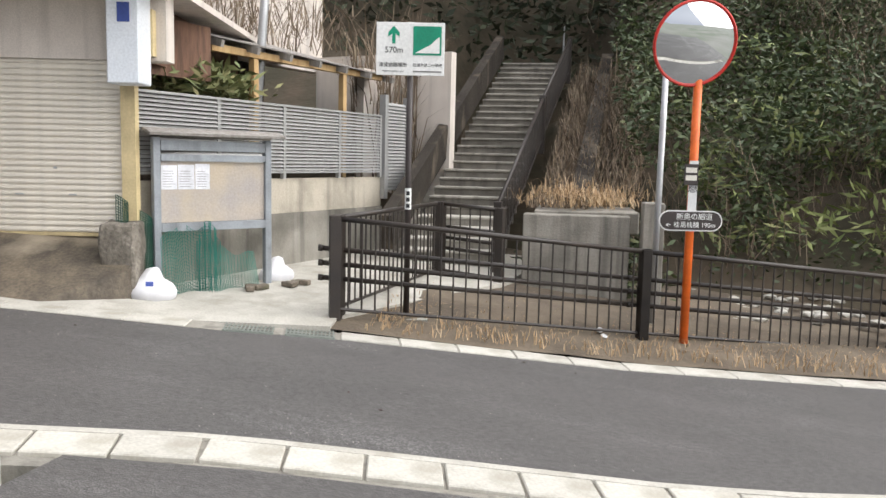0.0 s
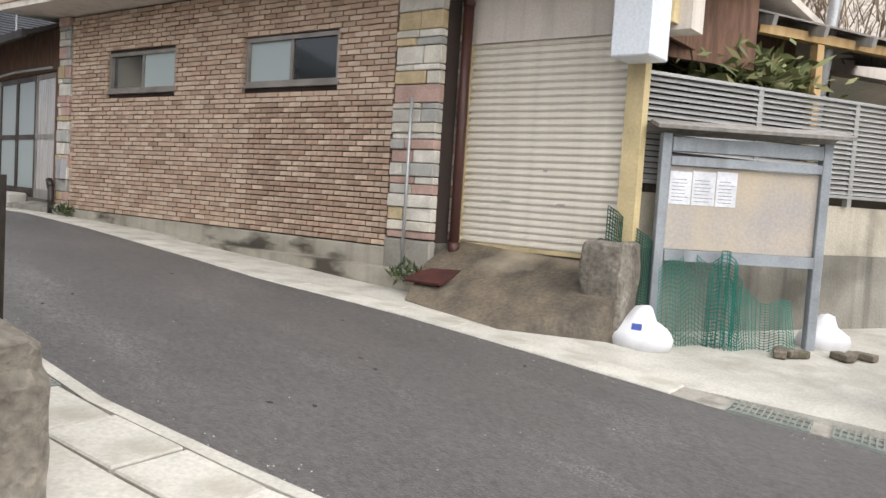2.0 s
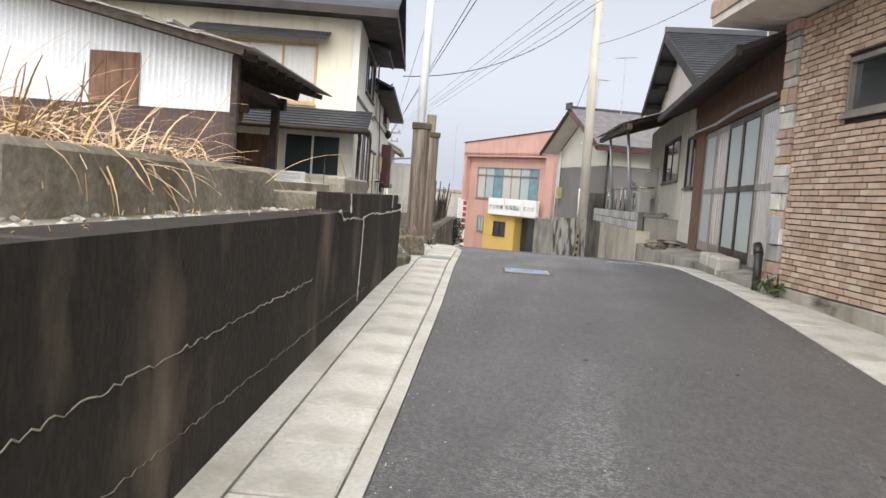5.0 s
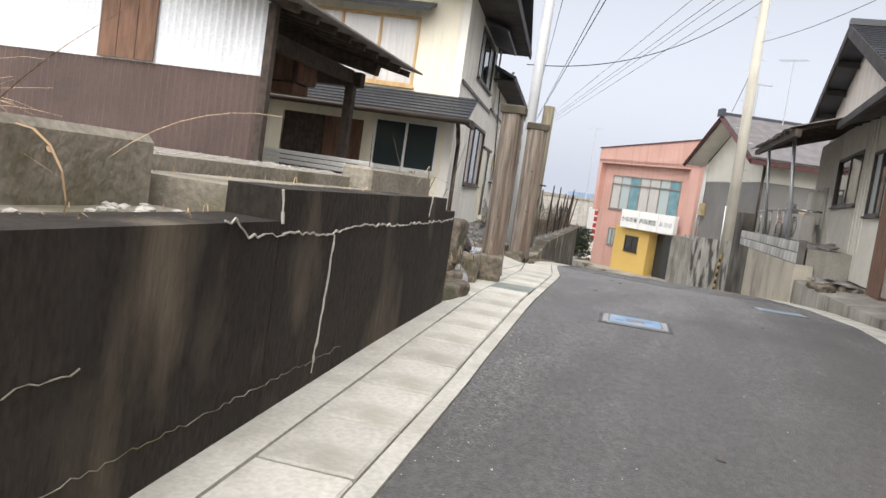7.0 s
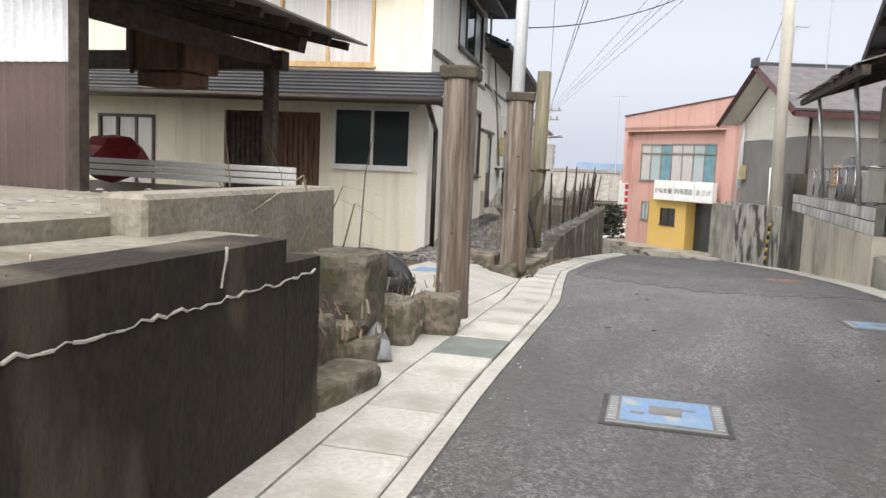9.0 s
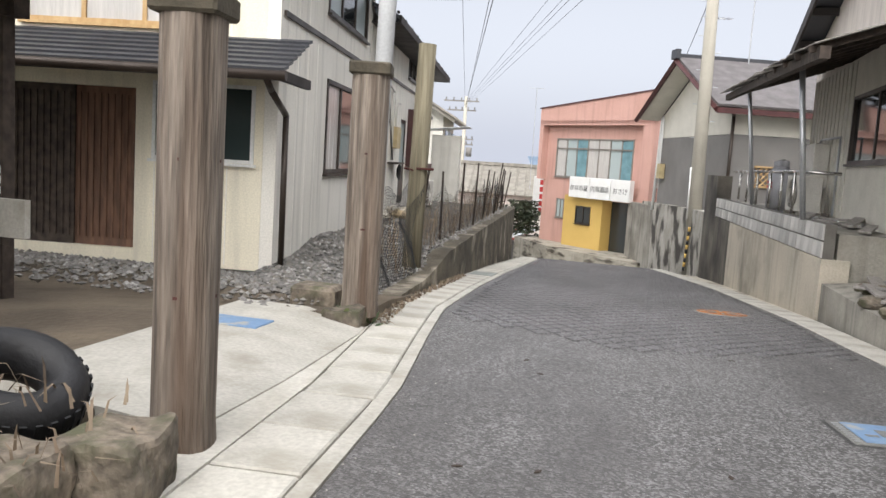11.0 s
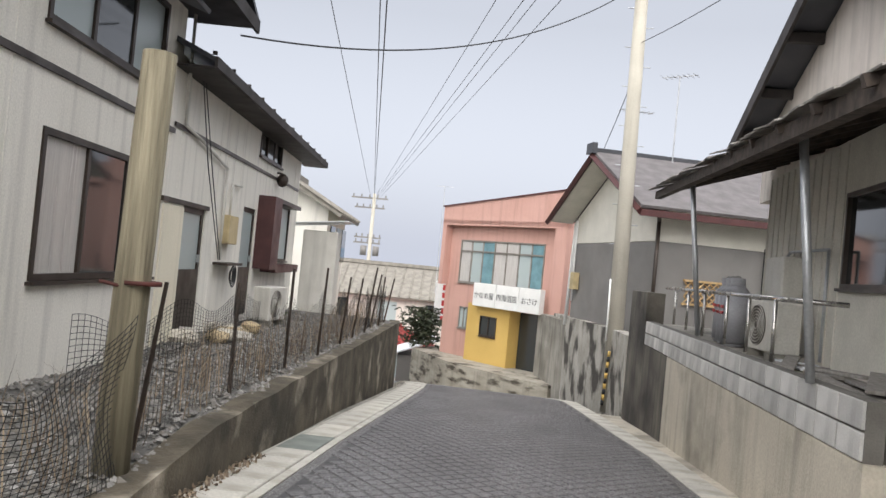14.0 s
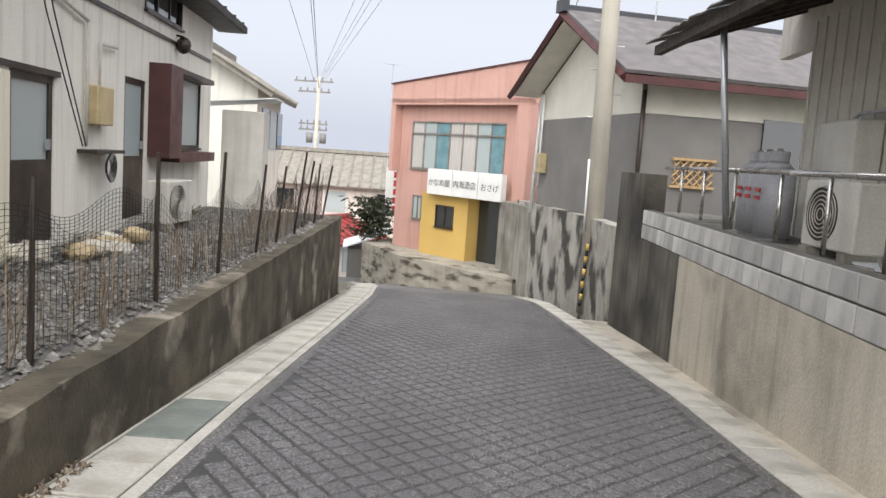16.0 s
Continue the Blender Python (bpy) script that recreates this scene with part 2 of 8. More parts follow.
WHITE_BOX = mat("white_light_box", (0.76, 0.79, 0.83), (0.70, 0.74, 0.79), rough=0.4, bump=0.02)
GREEN_SIGN = mat("sign_green", (0.0, 0.30, 0.17), rough=0.4, bump=0.0)
BLACK = mat("black_print", (0.02, 0.02, 0.022), rough=0.6, bump=0.0)
BROWN_SIGN = mat("dark_brown_sign", (0.045, 0.035, 0.032), rough=0.45, bump=0.0)
RED_PRINT = mat("red_print", (0.6, 0.04, 0.04), rough=0.5, bump=0.0)
BLUE_PRINT = mat("blue_print", (0.05, 0.09, 0.35), rough=0.5, bump=0.0)
GREY_WOOD = mat("weathered_grey_wood", (0.33, 0.31, 0.29), (0.24, 0.22, 0.20), rough=0.85, scale=3, fine=60, stretch=(6, 6, 0.6), bump=0.4)
POST_WOOD = mat("weathered_brown_post", (0.27, 0.225, 0.185), (0.11, 0.086, 0.068), grit=0.4, rough=0.92, scale=5.0, fine=16, stretch=(4, 4, 0.22), bump=1.0, stain=(0.12, 0.075, 0.05), stain_lo=0.55, stain_hi=0.75)
LOG_WOOD = mat("greenish_log_wood", (0.25, 0.22, 0.15), (0.13, 0.112, 0.075), rough=0.92, scale=5.0, fine=16, stretch=(4, 4, 0.22), bump=0.9)
DARK_WOOD = mat("dark_old_timber", (0.075, 0.055, 0.042), (0.04, 0.03, 0.025), rough=0.85, scale=3, fine=40, stretch=(4, 4, 4), bump=0.4)
BROWN_WOOD = mat("reddish_board", (0.19, 0.10, 0.062), (0.11, 0.062, 0.042), rough=0.8, scale=3, fine=40, stretch=(6, 6, 1), bump=0.3)
RAW_WOOD = mat("raw_yellow_timber", (0.55, 0.38, 0.19), (0.45, 0.29, 0.13), rough=0.75, scale=3, fine=40, stretch=(5, 5, 1), bump=0.2)
PLY = mat("faded_plywood", (0.46, 0.40, 0.33), (0.38, 0.35, 0.33), rough=0.8, scale=2.2, fine=40, stain=(0.52, 0.42, 0.26), stain_lo=0.5, stain_hi=0.75, bump=0.1)
BOARD_FRAME = mat("bluish_grey_board_frame", (0.33, 0.36, 0.39), (0.25, 0.27, 0.29), rough=0.6, scale=3, streak=0.4, bump=0.1)
NET_GREEN = mat("green_net", (0.015, 0.20, 0.155), rough=0.7, bump=0.0)
NET_DARK = mat("dark_green_net", (0.012, 0.075, 0.05), rough=0.7, bump=0.0)
NET_BLACK = mat("black_net", (0.02, 0.02, 0.02), rough=0.8, bump=0.0)
PLASTIC_W = mat("white_plastic_sack", (0.74, 0.74, 0.76), (0.66, 0.66, 0.69), rough=0.45, scale=7, bump=0.04, grit=0.03)
PAPER = mat("notice_paper", (0.75, 0.76, 0.80), rough=0.7, bump=0.0)
CREAM = mat("cream_siding", (0.84, 0.78, 0.63), (0.79, 0.735, 0.59), rough=0.7, scale=0.8, fine=50, bump=0.06, streak=0.2)
CREAM_SIDE = mat("pale_grey_cream_siding", (0.84, 0.81, 0.74), (0.79, 0.76, 0.69), rough=0.75, scale=0.8, fine=50, bump=0.06, streak=0.25)
ROOF_DARK = mat("dark_grey_metal_roof", (0.052, 0.054, 0.062), (0.038, 0.040, 0.047), rough=0.48, bump=0.05, scale=1.2)
ROOF_BROWN = mat("brown_grey_roof", (0.16, 0.145, 0.145), (0.12, 0.11, 0.11), rough=0.6, bump=0.1)
ROOF_TILE = mat("buff_roof_tile", (0.27, 0.25, 0.215), (0.20, 0.185, 0.16), rough=0.8, bump=0.2)
EAVE = mat("dark_eave_board", (0.035, 0.028, 0.026), rough=0.7, bump=0.1)
PINK = mat("salmon_pink_render", (0.56, 0.335, 0.285), (0.51, 0.30, 0.25), rough=0.85, scale=0.6, fine=50, streak=0.18, bump=0.12)
YELLOW = mat("yellow_render", (0.62, 0.42, 0.125), (0.56, 0.375, 0.11), rough=0.8, scale=0.7, fine=40, bump=0.1)
GREY_WALL = mat("grey_siding", (0.21, 0.20, 0.19), (0.175, 0.165, 0.157), rough=0.7, scale=1, fine=60, bump=0.1)
GREY_LIGHT = mat("pale_gable_render", (0.68, 0.65, 0.575), (0.62, 0.595, 0.525), rough=0.85, bump=0.1)
MAROON = mat("maroon_barge_board", (0.085, 0.028, 0.027), rough=0.5, bump=0.05)
GLASS_DARK = glass_mat("dark_window_glass", (0.025, 0.03, 0.032), 0.06)
GLASS_GREEN = glass_mat("greenish_window_glass", (0.035, 0.05, 0.05), 0.08)
GLASS_FROST = glass_mat("frosted_glass", (0.36, 0.42, 0.42), 0.35)
GLASS_CURT = mat("curtain_behind_glass", (0.55, 0.53, 0.50), (0.42, 0.40, 0.38), rough=0.25, scale=2, stretch=(8, 8, 0.3), bump=0.0, spec=0.8)
TEAL = mat("teal_panel", (0.16, 0.30, 0.34), rough=0.4, bump=0.0)
CORR_WHITE = mat("white_corrugated_sheet", (0.72, 0.74, 0.77), (0.66, 0.68, 0.71), rough=0.5, bump=0.03, streak=0.08)
CORR_BROWN = mat("brown_corrugated_sheet", (0.115, 0.075, 0.065), (0.085, 0.058, 0.052), rough=0.6, scale=1.5, bump=0.1)
SOIL = mat("dry_soil", (0.15, 0.118, 0.083), (0.085, 0.067, 0.048), rough=0.95, scale=1.5, fine=18, bump=0.8)
GRAVEL_BASE = mat("gravel_bed", (0.15, 0.145, 0.135), (0.10, 0.095, 0.09), rough=0.95, scale=2, fine=25, bump=1.0)
GRAVEL = island_mat("gravel_stones", [(0.15, 0.143, 0.132), (0.21, 0.20, 0.19), (0.28, 0.27, 0.255), (0.18, 0.16, 0.135), (0.46, 0.45, 0.43)], rough=0.9, fine=50)
ROCK = mat("rough_stone", (0.21, 0.175, 0.135), (0.10, 0.084, 0.066), grit=0.5, rough=0.95, scale=4, fine=20, bump=0.9, per=0.2, stain=(0.085, 0.085, 0.05), stain_lo=0.5, stain_hi=0.66, stain_scale=7.0)
STRAW = island_mat("dry_straw", [(0.62, 0.41, 0.22), (0.74, 0.53, 0.31), (0.44, 0.29, 0.16), (0.80, 0.62, 0.41)], rough=0.9, fine=10, bump=0.0)
BRUSH = island_mat("dry_brush", [(0.22, 0.16, 0.11), (0.32, 0.245, 0.17), (0.16, 0.12, 0.09), (0.40, 0.32, 0.22)], rough=0.9, fine=10, bump=0.0)
LEAF = island_mat("evergreen_leaves", [(0.035, 0.06, 0.02), (0.06, 0.095, 0.035), (0.09, 0.125, 0.04), (0.04, 0.055, 0.022), (0.15, 0.18, 0.06)], rough=0.6, fine=8, bump=0.0)
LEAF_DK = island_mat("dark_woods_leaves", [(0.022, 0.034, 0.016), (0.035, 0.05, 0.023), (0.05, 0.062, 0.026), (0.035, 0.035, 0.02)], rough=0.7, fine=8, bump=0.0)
LEAF_YG = island_mat("bamboo_leaves", [(0.22, 0.28, 0.08), (0.34, 0.38, 0.13), (0.16, 0.22, 0.06), (0.45, 0.45, 0.2)], rough=0.6, fine=8, bump=0.0)
PINE = island_mat("pine_needles", [(0.13, 0.17, 0.06), (0.22, 0.24, 0.09), (0.30, 0.27, 0.12)], rough=0.7, fine=8, bump=0.0)
# shade under the woods is put into this soil's dark base colour
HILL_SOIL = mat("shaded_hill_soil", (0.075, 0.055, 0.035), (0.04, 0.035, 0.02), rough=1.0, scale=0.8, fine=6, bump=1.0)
RUBBER = mat("black_rubber", (0.018, 0.018, 0.02), rough=0.6, bump=0.2)
BLUE_COVER = mat("blue_cover_paint", (0.155, 0.26, 0.42), (0.21, 0.30, 0.42), rough=0.6, bump=0.2, stain=(0.36, 0.35, 0.32), stain_lo=0.58, stain_hi=0.66, stain_scale=6)
IRON = mat("cast_iron_frame", (0.26, 0.255, 0.24), rough=0.6, metal=0.4, bump=0.3)
IRON_OR = mat("rusty_orange_cover", (0.50, 0.19, 0.05), (0.30, 0.12, 0.05), rough=0.8, bump=0.5)
GRATE = mat("grey_green_grating", (0.26, 0.28, 0.25), (0.20, 0.22, 0.20), rough=0.6, metal=0.3, bump=0.1)
PVC = mat("grey_pvc", (0.42, 0.43, 0.45), rough=0.5, bump=0.03)
AC_WHITE = mat("ivory_appliance", (0.62, 0.60, 0.55), (0.55, 0.53, 0.48), rough=0.5, bump=0.02, streak=0.2)
GAS_GREY = mat("grey_cylinder_paint", (0.36, 0.36, 0.38), (0.30, 0.30, 0.32), rough=0.5, bump=0.05)
POLE_CONC = mat("pole_concrete", (0.50, 0.47, 0.40), (0.42, 0.39, 0.33), rough=0.85, scale=1, fine=60, bump=0.1, streak=0.2)
RED_CLOTH = mat("red_cover_sheet", (0.28, 0.015, 0.02), rough=0.6, bump=0.2, scale=6)
SEA = mat("pale_sea", (0.45, 0.50, 0.55), rough=0.3, bump=0.0)
# distance haze is painted into the hills' blue-grey base colour
FAR_HILL = mat("hazy_hill", (0.22, 0.29, 0.38), rough=1.0, bump=0.0, scale=0.01)
TOWN = mat("far_ground", (0.20, 0.20, 0.18), (0.12, 0.14, 0.10), rough=0.95, scale=0.05, fine=1.0, bump=0.0)
RED_ROOF = mat("red_metal_roof", (0.30, 0.035, 0.03), rough=0.5, bump=0.05)
mirror = bpy.data.materials.new("mirror_face")
mirror.use_nodes = True
mb = mirror.node_tree.nodes["Principled BSDF"]
mb.inputs["Base Color"].default_value = (0.86, 0.88, 0.89, 1)
mb.inputs["Metallic"].default_value, mb.inputs["Roughness"].default_value = 1.0, 0.03


# ---- builders ----
def box(bm, x0, y0, z0, x1, y1, z1, m=None):
    vs = [bm.verts.new((x, y, z)) for z in (z0, z1) for x, y in ((x0, y0), (x1, y0), (x1, y1), (x0, y1))]
    if m is not None:
        for v in vs:
            v.co = m @ v.co
    for f in ((3, 2, 1, 0), (4, 5, 6, 7), (0, 1, 5, 4), (1, 2, 6, 5), (2, 3, 7, 6), (3, 0, 4, 7)):
        bm.faces.new([vs[i] for i in f])
    return vs


def tube(bm, p0, p1, r0, r1=None, seg=10, caps=True):
    p0, p1 = Vector(p0), Vector(p1)
    r1 = r0 if r1 is None else r1
    q = (p1 - p0).to_track_quat("Z", "Y")
    rings = [[bm.verts.new(p + q @ Vector((r * math.cos(a), r * math.sin(a), 0))) for a in (2 * math.pi * i / seg for i in range(seg))] for p, r in ((p0, r0), (p1, r1))]
    for i in range(seg):
        f = bm.faces.new((rings[0][i], rings[0][(i + 1) % seg], rings[1][(i + 1) % seg], rings[1][i]))
        f.smooth = seg > 6
    if caps:
        bm.faces.new(rings[0][::-1])
        bm.faces.new(rings[1])


def pipe(bm, pts, r, seg=8):
    for a, b in zip(pts, pts[1:]):
        tube(bm, a, b, r, r, seg)


def prism(bm, pts, z0, z1):
    """A flat polygon pts of (x, y) raised from z0 to z1 (numbers, or functions of x, y)."""
    f0 = z0 if callable(z0) else (lambda x, y: z0)
    f1 = z1 if callable(z1) else (lambda x, y: z1)
    lo = [bm.verts.new((x, y, f0(x, y))) for x, y in pts]
    hi = [bm.verts.new((x, y, f1(x, y))) for x, y in pts]
    n = len(pts)
    bm.faces.new(lo[::-1])
    bm.faces.new(hi)
    for i in range(n):
        bm.faces.new((lo[i], lo[(i + 1) % n], hi[(i + 1) % n], hi[i]))


def slab(bm, quad, t):
    """A plate of thickness t under four (or more) corners given in space."""
    q = [Vector(p) for p in quad]
    nrm = (q[1] - q[0]).cross(q[2] - q[0]).normalized()
    top = [bm.verts.new(p) for p in q]
    bot = [bm.verts.new(p - nrm * t) for p in q]
    bm.faces.new(top)
    bm.faces.new(bot[::-1])
    for i in range(len(q)):
        j = (i + 1) % len(q)
        bm.faces.new((top[j], top[i], bot[i], bot[j]))


def holed(bm, axis, fixed, thick, a0, a1, z0, z1, holes):
    """A wall sheet along axis 'x' or 'y' with holes (a0, a1, z0, z1) cut through it."""
    cuts = sorted({a0, a1, *(h[0] for h in holes), *(h[1] for h in holes)})
    for u, v in zip(cuts, cuts[1:]):
        mid = (u + v) / 2
        spans, z = [], z0
        for h in sorted((h for h in holes if h[0] <= mid <= h[1]), key=lambda h: h[2]):
            if h[2] > z:
                spans.append((z, h[2]))
            z = max(z, h[3])
        if z < z1:
            spans.append((z, z1))
        for lo, hi in spans:
            if axis == "x":
                box(bm, u, fixed, lo, v, fixed + thick, hi)
            else:
                box(bm, fixed, u, lo, fixed + thick, v, hi)


def mesh_of(bm, name, material, bevel=0.0):
    bmesh.ops.recalc_face_normals(bm, faces=bm.faces)
    if bevel:
        bmesh.ops.bevel(bm, geom=list(bm.edges), offset=bevel, segments=1, affect="EDGES", clamp_overlap=True)
    me = bpy.data.meshes.new(name)
    bm.to_mesh(me)
    bm.free()
    for m_ in material if isinstance(material, (list, tuple)) else (material,):
        me.materials.append(m_)
    return me


def part(name, bm, material, parent=None, label="", bevel=0.0):
    ob = new(name, mesh_of(bm, name, material, bevel))
    if parent is not None:
        ob.parent = parent
    return tagged(ob, label)


def thing(name, m=None, label="", category="", group="", kind=""):
    ob = new(name)
    ob.empty_display_size = 0.1
    if m is not None:
        ob.matrix_basis = m
    return tagged(ob, label, category, group, kind)


def solid(name, bm, material, label="", category="", group="", kind="", m=None, bevel=0.0):
    ob = new(name, mesh_of(bm, name, material, bevel))
    if m is not None:
        ob.matrix_basis = m
    return tagged(ob, label, category, group, kind)


def piece(name, me, parent, m):
    ob = new(name, me)
    ob.parent = parent
    ob.matrix_basis = m
    return ob


def B():
    return bmesh.new()


def window(parent, name, axis, fixed, a0, a1, z0, z1, frame_mat, panes, depth=0.07, out=-1, bar=0.045, sill=True, mull=2, part_label=""):
    """A sliding window in a wall: frame, sill and panes, set into the wall sheet at fixed; out is the side that faces the road."""
    w = thing(name)
    w.parent = parent
    tagged(w, part_label)
    d0, d1 = fixed - 0.02 if out < 0 else fixed - depth, fixed + depth if out < 0 else fixed + 0.02

    def put(bm, u0, v0, u1, v1, e0=d0, e1=d1):
        if axis == "x":
            box(bm, u0, e0, v0, u1, e1, v1)
        else:
            box(bm, e0, u0, v0, e1, u1, v1)
    bm = B()
    put(bm, a0, z0, a0 + bar, z1)
    put(bm, a1 - bar, z0, a1, z1)
    put(bm, a0 + bar, z0, a1 - bar, z0 + bar)
    put(bm, a0 + bar, z1 - bar, a1 - bar, z1)
    for i in range(1, mull):
        c = a0 + (a1 - a0) * i / mull
        put(bm, c - bar / 2, z0 + bar, c + bar / 2, z1 - bar, (d0 + d1) / 2 - 0.025, (d0 + d1) / 2 + 0.025)
    part("window_frame", bm, frame_mat, w)
    for i in range(mull):
        u0, u1 = a0 + bar + (a1 - a0 - 2 * bar) * i / mull, a0 + bar + (a1 - a0 - 2 * bar) * (i + 1) / mull
        g = (d0 + d1) / 2 + (0.006 if i % 2 else -0.006)
        bm = B()
        put(bm, u0, z0 + bar, u1, z1 - bar, g - 0.003, g + 0.003)
        part("pane", bm, panes[i % len(panes)], w)
    if sill:
        bm = B()
        s0, s1 = (fixed - 0.06, fixed + 0.02) if out < 0 else (fixed - 0.02, fixed + 0.06)
        put(bm, a0 - 0.03, z0 - 0.035, a1 + 0.03, z0 - 0.003, s0, s1)
        part("window_sill", bm, frame_mat, w)
    return w


def lerp_table(table, y):
    for (ya, va), (yb, vb) in zip(table, table[1:]):
        if y <= yb:
            k = max(0.0, (y - ya) / (yb - ya))
            return va + (vb - va) * k
    return table[-1][1]


ROAD_Z = [(-40, -3.0), (-14, -1.02), (-9, -0.60), (-6, -0.24), (-2.3, 0.10), (0.5, 0.245), (3, 0.36), (5.2, 0.42), (8, 0.40), (10.5, 0.29), (13.3, 0.10), (20, -0.45), (26.8, -1.05), (31, -1.65), (37, -2.75), (44, -3.9), (60, -6)]
LEFT_X = [(-40, 12.5), (-18, 5.0), (-9.9, 2.32), (-6.3, 1.55), (-4.8, 1.05), (-3.5, 0.75), (-2.5, 0.67), (0, 0.48), (2.5, 0.27), (5.2, 0.0), (7.9, -0.25), (9.5, -0.56), (11, -0.83), (14.2, -1.13), (16.5, -1.34), (20.5, -1.64), (25.7, -2.1), (29, -2.6), (34, -3.9), (37.5, -5.1)]
RIGHT_X = [(-40, 16.0), (-18, 8.2), (-11.8, 5.85), (-9.8, 5.3), (-7.5, 4.7), (-6, 4.27), (-5, 3.98), (-3.1, 3.63), (-2.3, 3.46), (-0.8, 3.23), (1.5, 3.12), (4.8, 2.98), (8, 2.84), (11.7, 2.53), (13.3, 2.42), (16.5, 2.12), (18.5, 1.95), (20.6, 1.65), (24.5, 1.2), (29, 0.6), (34, -0.3), (37.5, -1.3)]


def road_z(y):
    return lerp_table(ROAD_Z, y)


def left_x(y):
    return lerp_table(LEFT_X, y)


def right_x(y):
    return lerp_table(RIGHT_X, y)


def ribbon(bm, f0, f1, ys, zf, skirt=0.3):
    """A strip of ground between the edges f0(y) and f1(y), with a skirt that gives it depth."""
    rows = []
    for y in ys:
        a, b = f0(y), f1(y)
        rows.append([bm.verts.new((a, y, zf(y) - skirt)), bm.verts.new((a, y, zf(y))), bm.verts.new(((a + b) / 2, y, zf(y))), bm.verts.new((b, y, zf(y))), bm.verts.new((b, y, zf(y) - skirt))])
    for r, q in zip(rows, rows[1:]):
        for i in range(4):
            bm.faces.new((r[i], r[i + 1], q[i + 1], q[i]))
    for r in (rows[0], rows[-1]):
        bm.faces.new(r)


def steps(a, b, d):
    n = max(1, round((b - a) / d))
    return [a + (b - a) * i / n for i in range(n + 1)]

# ---- ground, road, kerbs ----
bm = B()
xs = [-3000, -900, -300, -120, -60, -30, -18, -10, -5, 0, 5, 10, 18, 30, 60, 120, 300, 900, 3000]
ys = [-3000, -900, -300, -120, -60, -30, -15, -8, -2, 4, 10, 16, 22, 28, 34, 40, 48, 60, 80, 120, 200, 400, 900, 4200]


def base_z(x, y):
    z = road_z(max(-40, min(60, y))) - 0.7
    if y > 40:
        z = -4.6 - min((y - 40) * 0.16, 11)
    if x < -8 and y > 26:
        z = min(z, -4.6 - min((y - 26) * 0.12, 11))
    if abs(x) > 120 or y > 200:
        z = -16
    return z


grid = [[bm.verts.new((x, y, base_z(x, y))) for x in xs] for y in ys]
for r, q in zip(grid, grid[1:]):
    for i in range(len(xs) - 1):
        bm.faces.new((r[i], r[i + 1], q[i + 1], q[i]))
solid("ground", bm, TOWN, "far low ground falling away to the shore", "ground", kind="structure")
bm = B()
box(bm, -3000, 420, -15.9, 3000, 5200, -15.6)
solid("water", bm, SEA, "pale grey sea below the far hills", "sea", kind="structure")
bm = B()
prev = None
for i in range(61):
    x = -4200 + i * 140
    h = 55 + 22 * noise.noise(Vector((x * 0.0011, 3.1, 0))) + 10 * noise.noise(Vector((x * 0.004, 1.0, 0)))
    cur = [bm.verts.new((x, 5000, -16)), bm.verts.new((x, 5000, h)), bm.verts.new((x, 5300, -16))]
    if prev:
        bm.faces.new((prev[0], cur[0], cur[1], prev[1]))
        bm.faces.new((prev[1], cur[1], cur[2], prev[2]))
    prev = cur
solid("backdrop_hills", bm, FAR_HILL, "low blue-grey hills across the water", "hills", kind="structure")

bm = B()
ribbon(bm, left_x, right_x, steps(-40, 37.5, 0.5), road_z)
road = solid("road", bm, ASPHALT, "dark grey asphalt lane over a crest", "road", kind="structure")
bm = B()
bend = [(-5.1, 37.5), (-1.3, 37.5), (-2.2, 39.5), (-4.5, 41.5), (-9, 42.5), (-18, 43), (-18, 39.2), (-10, 39), (-7, 38.4)]
prism(bm, bend, -5.4, lambda x, y: road_z(37.5) - 0.09 * math.hypot(x + 3.2, y - 37.5))
solid("road_bend", bm, ASPHALT, "asphalt road turning downhill behind a wall", "road", kind="structure")

# side lane where the walk begins
def lane_z(x, y):
    return road_z(y) + 0.02 + 0.06 * max(0.0, 1.5 - x) * (1 if y > -14 else 0.5)


bmx = B()
cells = {}
for ix in range(16):
    for iy in range(16):
        y = -20 + iy * 0.96
        x1 = left_x(y) - 0.62
        x = -9 + (x1 + 9) * ix / 15
        cells[ix, iy] = bmx.verts.new((x, y, lane_z(x, y)))
for ix in range(15):
    for iy in range(15):
        bmx.faces.new((cells[ix, iy], cells[ix + 1, iy], cells[ix + 1, iy + 1], cells[ix, iy + 1]))
solid("road_side_lane", bmx, ASPHALT, "asphalt side lane meeting the road", "road", kind="structure")


bm = B()
prism(bm, [(left_x(-5.28) - 0.6, -5.28), (left_x(-4.8) - 0.6, -4.8), (left_x(-3.4) - 0.6, -3.4), (-1.6, -3.4), (-1.6, -5.03)], -1.2, lambda x, y: lane_z(x, y) + 0.012)
solid("corner_apron", bm, CONC, "pale concrete apron at the lane corner", "paving", kind="structure")


def strip(name, f0, f1, ya, yb, material, label, lift=0.0, d=0.5):
    bm = B()
    ribbon(bm, f0, f1, steps(ya, yb, d), lambda y: road_z(y) + lift)
    return solid(name, bm, material, label, "kerb", kind="structure")


strip("kerb_left", lambda y: left_x(y) - 0.085, lambda y: left_x(y) - 0.006, -18, 37, CONC, "narrow concrete kerb line along the gutter", 0.008)
gut = strip("gutter_left_bed", lambda y: left_x(y) - 0.60, lambda y: left_x(y) - 0.088, -18, 37, CONC_OLD, "concrete gutter bed under cover slabs", -0.012)
def edge_w(y):
    return lerp_table([(6.5, 0.72), (9.2, 0.49), (40, 0.49)], y)


